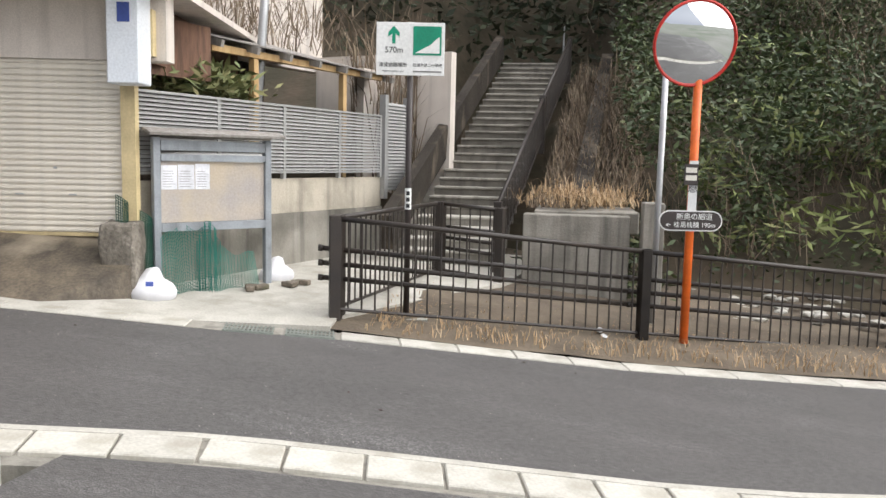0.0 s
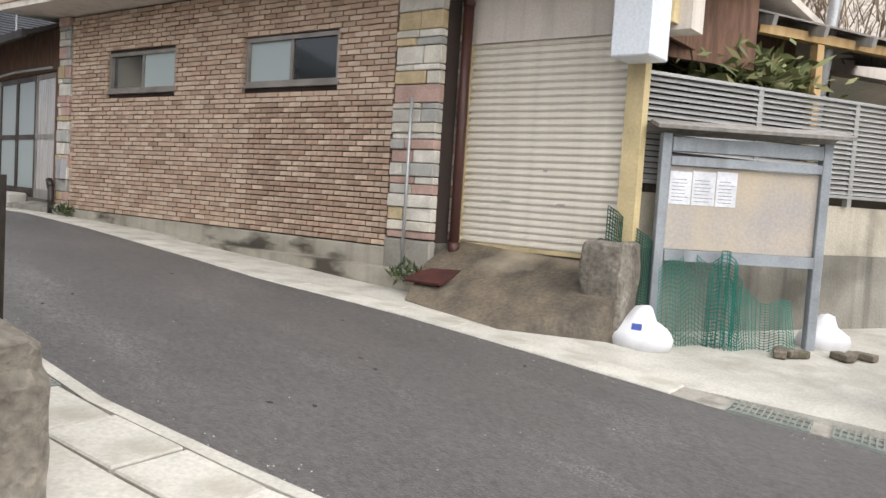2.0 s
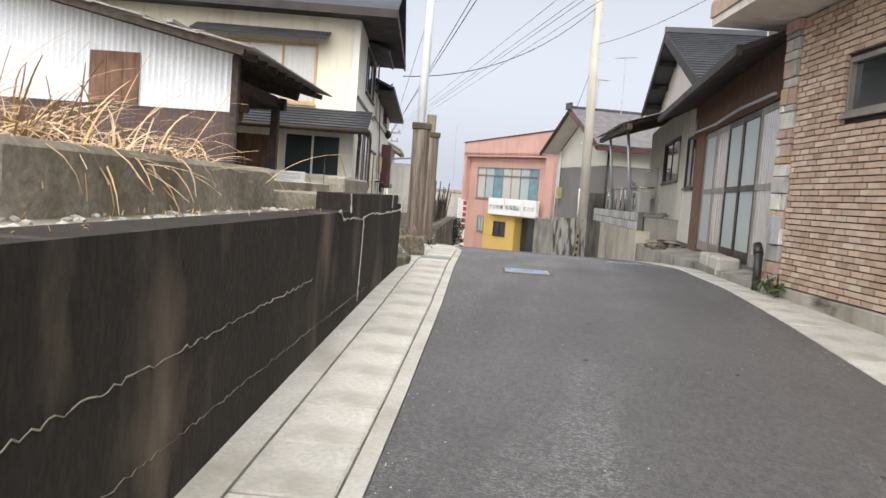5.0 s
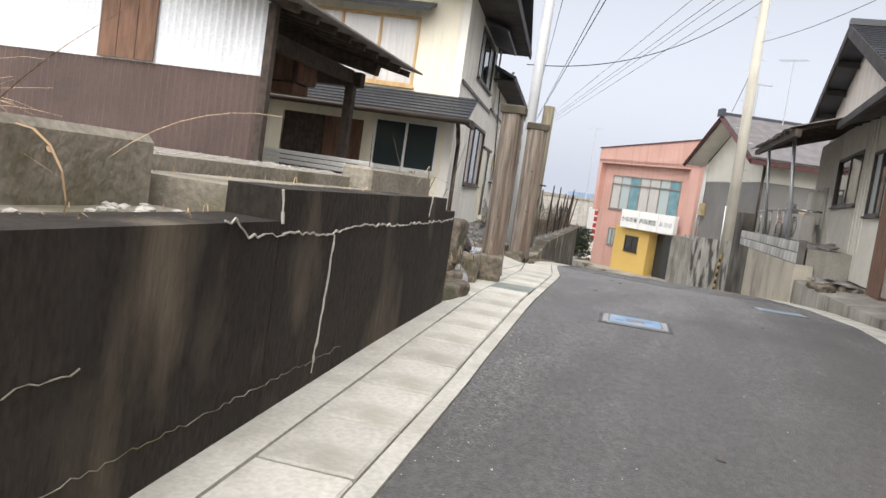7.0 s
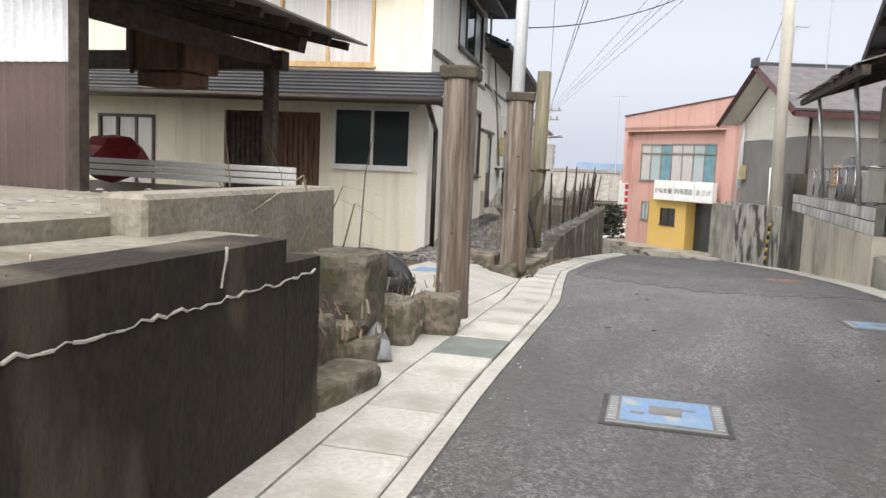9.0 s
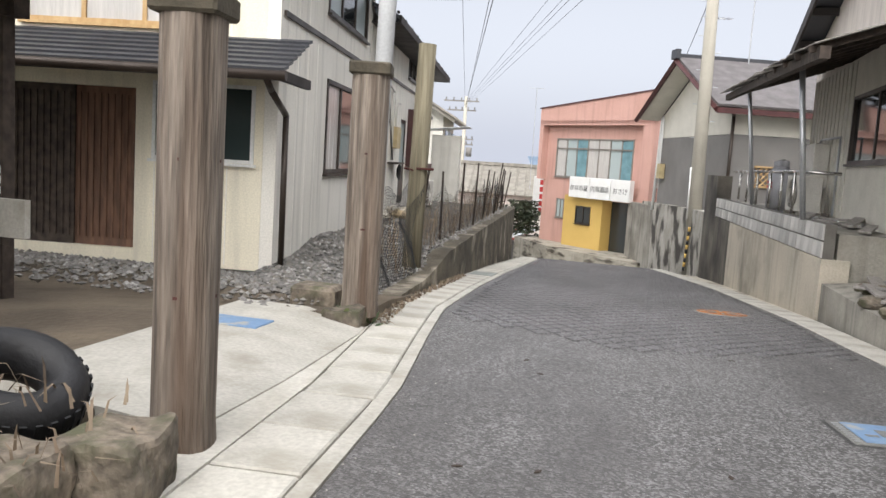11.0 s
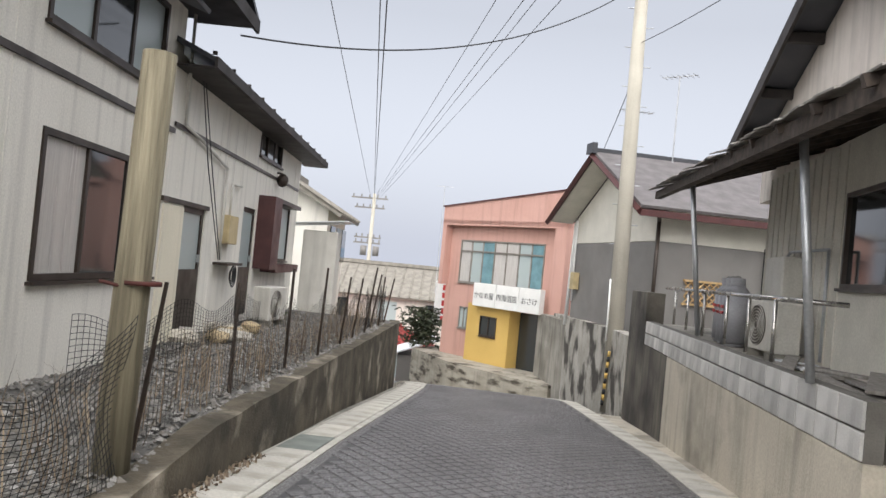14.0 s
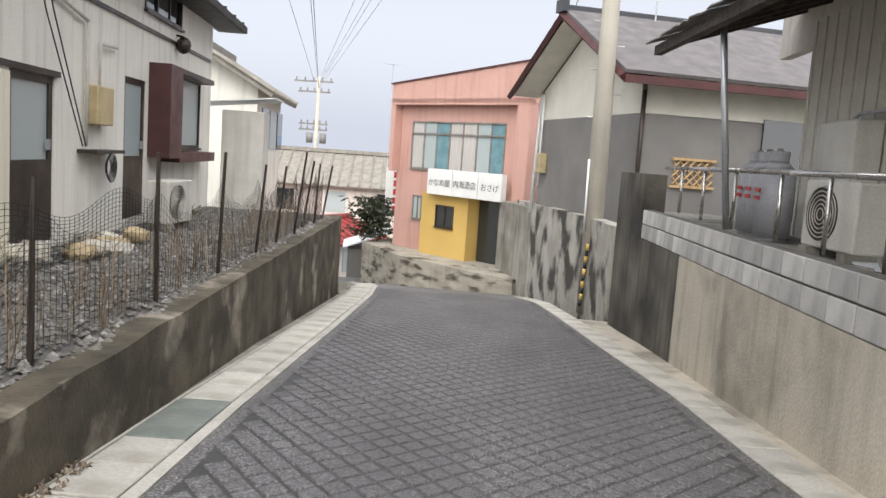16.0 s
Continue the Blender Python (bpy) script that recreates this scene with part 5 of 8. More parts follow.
part("coping", bm, MAROON, pb)
window(pb, "window", "x", 0.0, 0.75, 5.35, 1.15, 2.85, ALU_FRAME, [GLASS_CURT, GLASS_FROST, TEAL, GLASS_CURT, GLASS_CURT, GLASS_FROST, TEAL], mull=7, bar=0.06)
bm = B()
box(bm, 0.75, -0.03, 2.38, 5.35, 0.0, 2.44)
part("transom", bm, ALU_FRAME, pb)
window(pb, "window", "x", 0.0, 1.0, 1.5, -0.65, 0.2, ALU_FRAME, [GLASS_FROST], mull=2)
bm = B()
holed(bm, "x", -0.45, 0.1, 2.0, 4.3, -2.1, 0.42, [(2.75, 3.65, -0.75, 0.0)])
box(bm, 2.0, -0.35, -2.1, 2.1, 0.0, 0.42)
box(bm, 4.2, -0.35, -2.1, 4.3, 0.1, 0.42)
part("entrance_wall", bm, YELLOW, pb, "bright yellow shop entrance")
window(pb, "window", "x", -0.45, 2.75, 3.65, -0.75, 0.0, BRONZE, [GLASS_DARK])
bm = B()
box(bm, 4.35, 0.05, -2.0, 5.6, 0.1, 0.3)
part("glass_door", bm, GLASS_DARK, pb)
bm = B()
box(bm, 0.2, 0.15, 1.0, 6.2, 3.0, 1.1)
part("inner_floor", bm, GREY_LIGHT, pb)
for i, (x0, x1) in enumerate(((2.55, 3.75), (3.78, 4.95), (4.98, 6.0))):
    bm = B()
    box(bm, x0, -0.75, 0.36, x1, -0.5, 1.22)
    part("sign_panel", bm, WHITE, pb, "white shop sign panel with dark lettering", bevel=0.01)

# ---- small builders ----
def text(parent, s, size, m, material, name="lettering"):
    c = bpy.data.curves.new(name, "FONT")
    c.body, c.size, c.align_x, c.align_y, c.extrude = s, size, "CENTER", "CENTER", 0.001
    c.materials.append(material)
    ob = new(name, c)
    ob.matrix_basis = m
    if parent is not None:
        ob.parent = parent
    return ob


def ngons(name, verts, faces, material, label="", category="", kind="", smooth=False):
    me = bpy.data.meshes.new(name)
    me.from_pydata([tuple(v) for v in verts], [], faces)
    me.materials.append(material)
    ob = new(name, me)
    return tagged(ob, label, category, "", kind)


RNG = np.random.default_rng(5)


def leaf_cloud(name, pts, size, material, label, category="plants", kind="stuff", long=1.6, droop=0.3):
    """Many small pointed leaves, each a bent pair of triangles, at the places pts."""
    pts = np.asarray(pts, float)
    n = len(pts)
    d = RNG.normal(size=(n, 3))
    d[:, 2] = d[:, 2] * 0.5 - droop
    d /= np.linalg.norm(d, axis=1)[:, None]
    side = np.cross(d, RNG.normal(size=(n, 3)))
    side /= np.linalg.norm(side, axis=1)[:, None] + 1e-9
    s = size * RNG.uniform(0.5, 1.3, (n, 1))
    a, c = pts, pts + d * s * long
    b1, b2 = pts + d * s * long * 0.45 + side * s * 0.28, pts + d * s * long * 0.45 - side * s * 0.28
    v = np.stack([a, b1, c, b2], 1).reshape(-1, 3)
    return ngons(name, v, [(4 * i, 4 * i + 1, 4 * i + 2, 4 * i + 3) for i in range(n)], material, label, category, kind)


def blades(name, pts, height, material, label, category="dry grass", kind="stuff", lean=0.6, width=0.006):
    """Grass blades and twigs: tapering three-point strips that bend over."""
    pts = np.asarray(pts, float)
    n = len(pts)
    ang = RNG.uniform(0, 2 * math.pi, n)
    h = height * RNG.uniform(0.4, 1.2, n)
    out = np.stack([np.cos(ang), np.sin(ang), np.zeros(n)], 1)
    side = np.stack([-np.sin(ang), np.cos(ang), np.zeros(n)], 1) * width
    k = RNG.uniform(0.1, lean, n)[:, None]
    up = np.array([0, 0, 1.0])
    mid = pts + up * (h * 0.6)[:, None] + out * k * (h * 0.35)[:, None]
    tip = pts + up * (h * (1 - 0.45 * k[:, 0]))[:, None] + out * k * h[:, None]
    v = np.stack([pts - side, pts + side, mid + side * 0.7, mid - side * 0.7, tip], 1).reshape(-1, 3)
    f = []
    for i in range(n):
        f += [(5 * i, 5 * i + 1, 5 * i + 2, 5 * i + 3), (5 * i + 3, 5 * i + 2, 5 * i + 4)]
    return ngons(name, v, f, material, label, category, kind)


def netting(bm, P, nu, nv, w=0.004):
    """A net: crossing thin ribbons over the sheet P(u, v)."""
    g = [[Vector(P(i / nu, j / nv)) for j in range(nv + 1)] for i in range(nu + 1)]
    for i in range(nu + 1):
        for j in range(nv + 1):
            for di, dj in ((1, 0), (0, 1)):
                if i + di <= nu and j + dj <= nv:
                    tube(bm, g[i][j], g[i + di][j + dj], w, w, 3, False)


def lump(bm, c, r, seed, flat=0.7, sub=2, rough=0.35):
    t = bmesh.ops.create_icosphere(bm, subdivisions=sub, radius=1.0)
    for v in t["verts"]:
        k = 1 + rough * noise.noise(v.co * 1.3 + Vector((seed, seed * 0.7, 0)))
        v.co = Vector(c) + Vector((v.co.x * r[0] * k, v.co.y * r[1] * k, v.co.z * r[2] * k))


def chunk(x0, y0, z0, x1, y1, z1, seed, rough=0.05, rz=0.0, cuts=5):
    """A broken block: a box cut fine and worn at faces and corners."""
    bm = B()
    box(bm, -0.5, -0.5, 0, 0.5, 0.5, 1)
    bmesh.ops.recalc_face_normals(bm, faces=bm.faces)
    bmesh.ops.subdivide_edges(bm, edges=list(bm.edges), cuts=cuts, use_grid_fill=True)
    w, d, h = x1 - x0, y1 - y0, z1 - z0
    for v in bm.verts:
        c = v.co.copy()
        p = Vector((c.x * w, c.y * d, c.z * h))
        edge = (abs(c.x) > 0.45) + (abs(c.y) > 0.45) + (c.z > 0.9)
        n = noise.noise_vector(p * 5 + Vector((seed, 0, seed))) * rough + noise.noise_vector(p * 16 + Vector((0, seed, 0))) * rough * 0.35
        p -= Vector((c.x * w, c.y * d, (c.z - 0.5) * h)) * (0.05 * max(0, edge - 1))
        v.co = p + n
    for f in bm.faces:
        f.smooth = False
    bmesh.ops.rotate(bm, cent=(0, 0, 0), matrix=Matrix.Rotation(radians(rz), 3, "Z"), verts=bm.verts)
    bmesh.ops.translate(bm, vec=((x0 + x1) / 2, (y0 + y1) / 2, z0), verts=bm.verts)
    return bm


# ---- black fence ----
def fence_run(name, p, q, label, zp, zq, post_end=True, pipes=True, h=1.1):
    """One bay of the fence from p to q, with its own posts, rails and bars."""
    t = thing(name, None, label, "fence", "black fence bays")
    P, Q = Vector((*p, zp)), Vector((*q, zq))
    L = (Q - P).length
    d = (Q - P) / L
    nrm = Vector((d.y, -d.x, 0)).normalized()
    for e in ([P, Q] if post_end else [P]):
        bm = B()
        box(bm, -0.06, -0.06, -0.15, 0.06, 0.06, h + 0.03)
        me = mesh_of(bm, "post", BLACK_METAL, 0.006)
        ob = new("post", me)
        ob.parent = t
        ob.matrix_basis = pose(e.x, e.y, e.z, 0, 0, math.degrees(math.atan2(d.y, d.x)))
    up = Vector((0, 0, 1))
    bm = B()
    tube(bm, P + up * h, Q + up * h, 0.03, 0.03, 8)
    part("top_rail", bm, BLACK_METAL, t)
    bm = B()
    tube(bm, P + up * 0.12, Q + up * 0.12, 0.02, 0.02, 6)
    part("bottom_rail", bm, BLACK_METAL, t)
    if pipes:
        for k in (0.44, 0.60, 0.76):
            bm = B()
            tube(bm, P + up * k + nrm * -0.09 - d * 0.12, Q + up * k + nrm * -0.09, 0.028, 0.028, 8)
            tube(bm, P + up * k + nrm * -0.09 - d * 0.17, P + up * k + nrm * -0.09 - d * 0.12, 0.036, 0.036, 8)
            part("pipe_rail", bm, BLACK_METAL, t)
    n = int(L / 0.145)
    for i in range(1, n):
        c = P + d * (L * i / n)
        bm = B()
        tube(bm, c + up * 0.12, c + up * h, 0.011, 0.011, 6, False)
        part("bar", bm, BLACK_METAL, t)
    return t


F1, F2 = (4.99, -5.92), (6.38, -9.31)
fence_run("fence", F1, F2, "black steel pedestrian fence along the road", -0.2, -0.58)
F3 = (F2[0] + 1.39, F2[1] - 3.39)
fence_run("fence", F2, F3, "black steel pedestrian fence along the road", -0.58, -0.95)
fence_run("fence", F3, (F3[0] + 1.39, F3[1] - 3.39), "black steel pedestrian fence along the road", -0.95, -1.3)
fence_run("fence", (5.1, -5.93), (8.4, -6.5), "black steel fence beside the stair path", -0.2, -0.2, True, False)
fence_run("fence", (8.4, -6.55), (8.1, -7.45), "black steel fence closing the stair path", -0.2, -0.25, True, True)
fence_run("stair_rail", (8.9, -7.35), (13.2, -7.85), "black barred stair railing", -0.05, 1.85, True, False, 0.95)
fence_run("stair_rail", (13.3, -7.86), (17.8, -8.35), "black barred stair railing", 1.9, 3.7, True, False, 0.95)
bm = B()
for i in range(5):
    tube(bm, (17.9 + i * 0.5, -8.2, 3.6 + i * 0.2), (17.9 + i * 0.5, -8.2, 4.5 + i * 0.2), 0.02, 0.02, 6)
tube(bm, (17.9, -8.2, 4.5), (19.9, -8.2, 5.3), 0.02, 0.02, 6)
solid("upper_rail", bm, STEEL, "pale steel handrail at the stair head", "handrail")

# ---- stairs ----
st = thing("stairs", None, "long flight of grey concrete steps up the hillside", "stairs", kind="structure")
NST = 26
for i in range(NST):
    x = 9.3 + i * 0.34
    yl, yr = -5.75 - i * 0.037, -7.2 - i * 0.037
    z = -0.05 + i * 0.158
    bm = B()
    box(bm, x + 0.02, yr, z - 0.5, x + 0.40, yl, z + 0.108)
    # step bodies coloured darker than their treads, so each edge stands out
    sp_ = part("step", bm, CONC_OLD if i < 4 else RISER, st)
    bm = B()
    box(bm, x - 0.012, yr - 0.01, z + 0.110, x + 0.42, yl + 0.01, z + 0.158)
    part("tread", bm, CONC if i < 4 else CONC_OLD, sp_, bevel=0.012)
bm = B()
slab(bm, [(9.0, -5.52, 0.12), (9.0, -5.72, 0.12), (18.2, -6.66, 4.2), (18.2, -6.46, 4.2)][::-1], 0.6)
part("side_kerb", bm, CONC_DARK, st, "sloping concrete kerb beside the steps")
bm = B()
slab(bm, [(10.2, -8.45, 0.70), (10.2, -8.75, 0.70), (18.5, -9.5, 4.0), (18.5, -9.2, 4.0)][::-1], 0.4)
part("side_channel", bm, CONC_DARK, st, "straw-filled concrete drain channel")
bm = B()
box(bm, 8.55, -9.3, -0.9, 8.85, -7.75, 0.78)
box(bm, 8.3, -9.75, -0.9, 8.7, -9.45, 1.0)
box(bm, 8.86, -9.45, 0.5, 10.4, -7.9, 0.82)
solid("headwall", bm, CONC_OLD, "stained concrete headwall of the drain", "retaining wall", kind="structure", bevel=0.015)

# ---- hillside ----
def hill_z(x, y):
    z = -0.75 + max(0.0, x - 10.8) * 0.47
    if y > -5.6:
        z = 0.2 + max(0.0, x - 9.5) * 0.47
    if y < -9.3:
        z = -0.9 + max(0.0, x - 10.5) * 0.62
    z += max(0.0, x - 19) * 0.45
    return z + 0.25 * noise.noise(Vector((x * 0.4, y * 0.4, 0)))


bm = B()
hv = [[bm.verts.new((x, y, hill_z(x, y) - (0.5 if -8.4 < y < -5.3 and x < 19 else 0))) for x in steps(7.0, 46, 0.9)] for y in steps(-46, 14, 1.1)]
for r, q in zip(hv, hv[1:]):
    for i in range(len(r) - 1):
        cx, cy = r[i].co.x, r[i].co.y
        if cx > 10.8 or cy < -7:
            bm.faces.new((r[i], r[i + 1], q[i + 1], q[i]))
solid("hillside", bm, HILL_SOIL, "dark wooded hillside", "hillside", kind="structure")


def hill_pts(n, x0, x1, y0, y1, h0, h1, thr=-0.15, s=0.35):
    out = []
    while len(out) < n:
        x, y = random.uniform(x0, x1), random.uniform(y0, y1)
        h = random.uniform(h0, h1)
        z = hill_z(x, y) + h
        if noise.noise(Vector((x * s, y * s, z * s * 1.2))) > thr and not (-9.0 < y < -5.4 and x < 18.6):
            out.append((x, y, z))
    return out


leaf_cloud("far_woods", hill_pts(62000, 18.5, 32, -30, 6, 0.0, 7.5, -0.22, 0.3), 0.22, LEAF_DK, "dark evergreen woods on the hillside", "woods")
leaf_cloud("hill_shrubs", hill_pts(56000, 11.0, 19, -26, -9.4, 0.0, 3.4, -0.08, 0.5), 0.105, LEAF, "dense evergreen shrubs on the bank", "shrubs")
leaf_cloud("bamboo_grass", hill_pts(2600, 10.8, 15, -22, -10.5, 0.3, 2.6, 0.22, 0.8), 0.12, LEAF_YG, "yellow-green bamboo grass among shrubs", "bamboo", long=3.0)
blades("dry_vines", hill_pts(9000, 10.5, 19, -28, -8.8, 0.0, 3.0, -0.05, 0.3), 0.9, BRUSH, "tangle of dry brown vines and twigs", "vines", lean=1.8, width=0.006)
blades("dry_stalks", [(random.uniform(11.5, 16), random.uniform(-5.5, -4.3), 0.9 + random.uniform(-0.3, 1.8)) for _ in range(900)], 2.2, BRUSH, "tall dry stalks beside the steps", "dry stalks", lean=0.5, width=0.018)
blades("verge_straw", [(right_x(y) + random.uniform(0.35, 4.5), y, road_z(y) + 0.04) for y in (random.uniform(-14, -6.3) for _ in range(5200))], 0.16, STRAW, "dry straw grass on the verge", lean=1.2, width=0.006)
blades("channel_straw", [(x, random.uniform(-8.8, -7.9) - (x - 10.2) * 0.09, 0.85 + max(0, x - 10.2) * 0.42) for x in (random.uniform(8.9, 16) for _ in range(1500))], 0.3, BRUSH, "dry straw on the drain channel", lean=1.4, width=0.008)
leaf_cloud("ivy", [(random.gauss(9.2, 0.2), random.gauss(-8.9, 0.45), random.uniform(-0.6, 0.55)) for _ in range(1500)], 0.11, LEAF, "dark ivy under the headwall", "ivy")
bm = B()
for i in range(70):
    y = random.uniform(-13, -9.6)
    lump(bm, (random.uniform(8.2, 11.5), y, -0.68 + random.uniform(0, 0.08)), (0.1, 0.12, 0.05), i, sub=1)
solid("pale_rubble", bm, CRACK, "scatter of pale stones in the ditch", "rubble", kind="stuff")

# ---- signs by the fence ----
sp = thing("evacuation_sign", pose(5.59, -6.59, 0, 0, 0, -90 + 8), "green and white evacuation sign on a dark pole", "sign")
bm = B()
tube(bm, (0, 0.02, -0.35), (0.0, 0.02, 3.0), 0.035, 0.035, 12)
part("pole", bm, BROWN_SIGN, sp, "dark brown steel pole")
bm = B()
box(bm, -0.375, -0.04, 2.46, 0.375, -0.02, 3.03)
part("plate", bm, WHITE, sp, bevel=0.004)
bm = B()
box(bm, 0.03, -0.046, 2.68, 0.34, -0.042, 2.99)
part("pictogram_field", bm, GREEN_SIGN, sp, "green pictogram field")
bm = B()
prism(bm, [(0.05, 2.70), (0.32, 2.70), (0.32, 2.88), (0.27, 2.84), (0.22, 2.79), (0.14, 2.75)], -0.001, 0.001)
bmesh.ops.transform(bm, matrix=Matrix(((1, 0, 0, 0), (0, 0, 1, -0.049), (0, 1, 0, 0), (0, 0, 0, 1))), verts=bm.verts)
part("wave_shape", bm, WHITE, sp)
bm = B()
prism(bm, [(-0.20, 2.80), (-0.165, 2.80), (-0.165, 2.91), (-0.12, 2.87), (-0.12, 2.92), (-0.1825, 2.99), (-0.245, 2.92), (-0.245, 2.87), (-0.20, 2.91)], -0.001, 0.001)
bmesh.ops.transform(bm, matrix=Matrix(((1, 0, 0, 0), (0, 0, 1, -0.046), (0, 1, 0, 0), (0, 0, 0, 1))), verts=bm.verts)
part("arrow", bm, GREEN_SIGN, sp)
text(sp, "570m", 0.09, pose(-0.18, -0.043, 2.73, 90), BLACK)
text(sp, "津波避難場所", 0.052, pose(-0.19, -0.043, 2.57, 90), BLACK)
text(sp, "旧浦戸第二小学校", 0.040, pose(0.19, -0.043, 2.57, 90), BLACK)
text(sp, "Tsunami evacuation area", 0.024, pose(-0.19, -0.043, 2.505, 90), BLACK)
bm = B()
box(bm, 0.03, -0.044, 2.495, 0.345, -0.042, 2.51)
part("small_print", bm, GREY_WALL, sp)
bm = B()
tube(bm, (0, 0.02, 0.98), (0, 0.02, 1.22), 0.0365, 0.0365, 12, False)
part("sticker", bm, WHITE, sp)
bm = B()
box(bm, -0.2, -0.2, -0.36, 0.25, 0.25, -0.24)
part("footing", bm, CONC, sp, "concrete footing")
for k in range(3):
    bm = B()
    box(bm, -0.02, -0.02, 1.0 + k * 0.07, 0.02, -0.018, 1.045 + k * 0.07)
    part("print", bm, BLACK, sp)

mr = thing("traffic_mirror", pose(6.48, -9.81, 0), "round convex traffic mirror on an orange pole", "traffic mirror")
bm = B()
tube(bm, (0, 0, -0.7), (0, 0, 3.1), 0.05, 0.05, 14)
part("pole", bm, ORANGE, mr)
bm = B()
for k in range(7):
    r0, r1 = 0.46 * k / 7, 0.46 * (k + 1) / 7
    for i in range(40):
        a, b = 2 * math.pi * i / 40, 2 * math.pi * (i + 1) / 40
        f = lambda r: -0.09 * (1 - (r / 0.46) ** 2)
        q = [(f(r) , r * math.cos(t), r * math.sin(t)) for r, t in ((r0, a), (r1, a), (r1, b), (r0, b))]
        if k == 0:
            q = q[1:]
        fc = bm.faces.new([bm.verts.new(p) for p in q])
        fc.smooth = True
bmesh.ops.remove_doubles(bm, verts=bm.verts, dist=0.0005)
MM = Matrix.Translation((-0.16, 0.08, 2.92)) @ Matrix.Rotation(radians(14), 4, "Z") @ Matrix.Rotation(radians(-15), 4, "Y")
bmesh.ops.transform(bm, matrix=MM, verts=bm.verts)
part("mirror_face", bm, mirror, mr, "convex mirror face")
bm = B()
tube(bm, (0.0, 0, 0), (0.05, 0, 0), 0.475, 0.475, 40)
bmesh.ops.transform(bm, matrix=MM, verts=bm.verts)
part("mirror_back", bm, ORANGE, mr)
bm = B()
for i in range(40):
    a, b = 2 * math.pi * i / 40, 2 * math.pi * (i + 1) / 40
    tube(bm, (0, 0.475 * math.cos(a), 0.475 * math.sin(a)), (0, 0.475 * math.cos(b), 0.475 * math.sin(b)), 0.018, 0.018, 6)
bmesh.ops.transform(bm, matrix=MM, verts=bm.verts)
part("rim", bm, RED, mr, "red rim")
bm = B()
box(bm, -0.054, -0.05, 0.95, -0.051, 0.05, 1.6)
part("warning_plate", bm, WHITE, mr, "white strip with black lettering")
text(mr, "注", 0.13, pose(-0.056, 0, 1.46, 90, 0, -90), BLACK)
text(mr, "意", 0.13, pose(-0.056, 0, 1.28, 90, 0, -90), BLACK)
bm = B()
box(bm, -0.06, -0.3, -0.72, 0.35, 0.4, -0.62)
part("footing", bm, CONC, mr)
sg = thing("path_sign", pose(6.40, -9.80, 0.9, 0, 0, -90 + 8), "dark rounded path sign with white border and lettering", "sign")
bm = B()
prism(bm, [(0.25 * 0 + sx * 0.25 + 0.12 * math.cos(t), 0.12 * math.sin(t)) for sx, a0 in ((1, -90), (-1, 90)) for t in (radians(a0 + k * 18) for k in range(11))], -0.006, 0.006)
bmesh.ops.transform(bm, matrix=Matrix(((1, 0, 0, 0), (0, 0, 1, 0), (0, 1, 0, 0), (0, 0, 0, 1))), verts=bm.verts)
part("border", bm, WHITE, sg)
bm = B()
prism(bm, [(sx * 0.25 + 0.106 * math.cos(t), 0.106 * math.sin(t)) for sx, a0 in ((1, -90), (-1, 90)) for t in (radians(a0 + k * 18) for k in range(11))], -0.002, 0.002)
bmesh.ops.transform(bm, matrix=Matrix(((1, 0, 0, 0), (0, 0, 1, -0.009), (0, 1, 0, 0), (0, 0, 0, 1))), verts=bm.verts)
part("plate", bm, BROWN_SIGN, sg)
text(sg, "新奥の細道", 0.085, pose(0.04, -0.013, 0.045, 90), WHITE)
text(sg, "← 桂島桟橋 190m", 0.075, pose(0.0, -0.013, -0.05, 90), WHITE)
bm = B()
box(bm, -0.1, 0.0, 0.42, 0.06, 0.012, 0.66)
part("small_plate", bm, BROWN_SIGN, sg, "small dark plate with white bars")
for k in range(2):
    bm = B()
    box(bm, -0.085, -0.003, 0.47 + k * 0.09, 0.045, -0.001, 0.53 + k * 0.09)
    part("small_print", bm, GREY_LIGHT, sg)
bm = B()
tube(bm, (7.15, -9.5, -0.7), (7.35, -9.55, 3.3), 0.04, 0.04, 12)
solid("steel_pole", bm, STEEL, "leaning galvanised pole behind the fence", "pole")
bm = B()
lump(bm, (6.2, -8.85, -0.52), (0.09, 0.07, 0.07), 3, sub=1)
lump(bm, (6.25, -8.8, -0.42), (0.07, 0.06, 0.03), 5, sub=1)
solid("litter", bm, PLASTIC_W, "crumpled white litter at the fence foot", "litter")

# ---- notice board ----
NB = pose(5.33, -3.66, -0.12, 0, 0, math.degrees(math.atan2(-0.86, 1.0)))
nb = thing("notice_board", NB, "grey wooden notice board with faded plywood and papers", "notice board")
WB = 1.50
for x in (0.0, WB - 0.085):
    bm = B()
    box(bm, x, -0.045, 0.0, x + 0.085, 0.045, 1.85)
    part("post", bm, BOARD_FRAME, nb, bevel=0.006)
bm = B()
slab(bm, [(-0.1, -0.22, 1.90), (WB + 0.1, -0.22, 1.90), (WB + 0.1, 0.0, 1.96), (-0.1, 0.0, 1.96)], 0.03)
slab(bm, [(-0.1, 0.0, 1.96), (WB + 0.1, 0.0, 1.96), (WB + 0.1, 0.2, 1.88), (-0.1, 0.2, 1.88)], 0.03)
part("roof", bm, GREY_WOOD, nb, "small weathered roof board")
for n_, z0, z1 in (("top_beam", 1.70, 1.82), ("upper_rail", 1.58, 1.66), ("lower_rail", 0.76, 0.86)):
    bm = B()
    box(bm, 0.088, -0.05, z0, WB - 0.088, 0.03, z1)
    part(n_, bm, BOARD_FRAME, nb, bevel=0.004)
bm = B()
box(bm, 0.088, -0.005, 0.865, WB - 0.088, 0.02, 1.575)
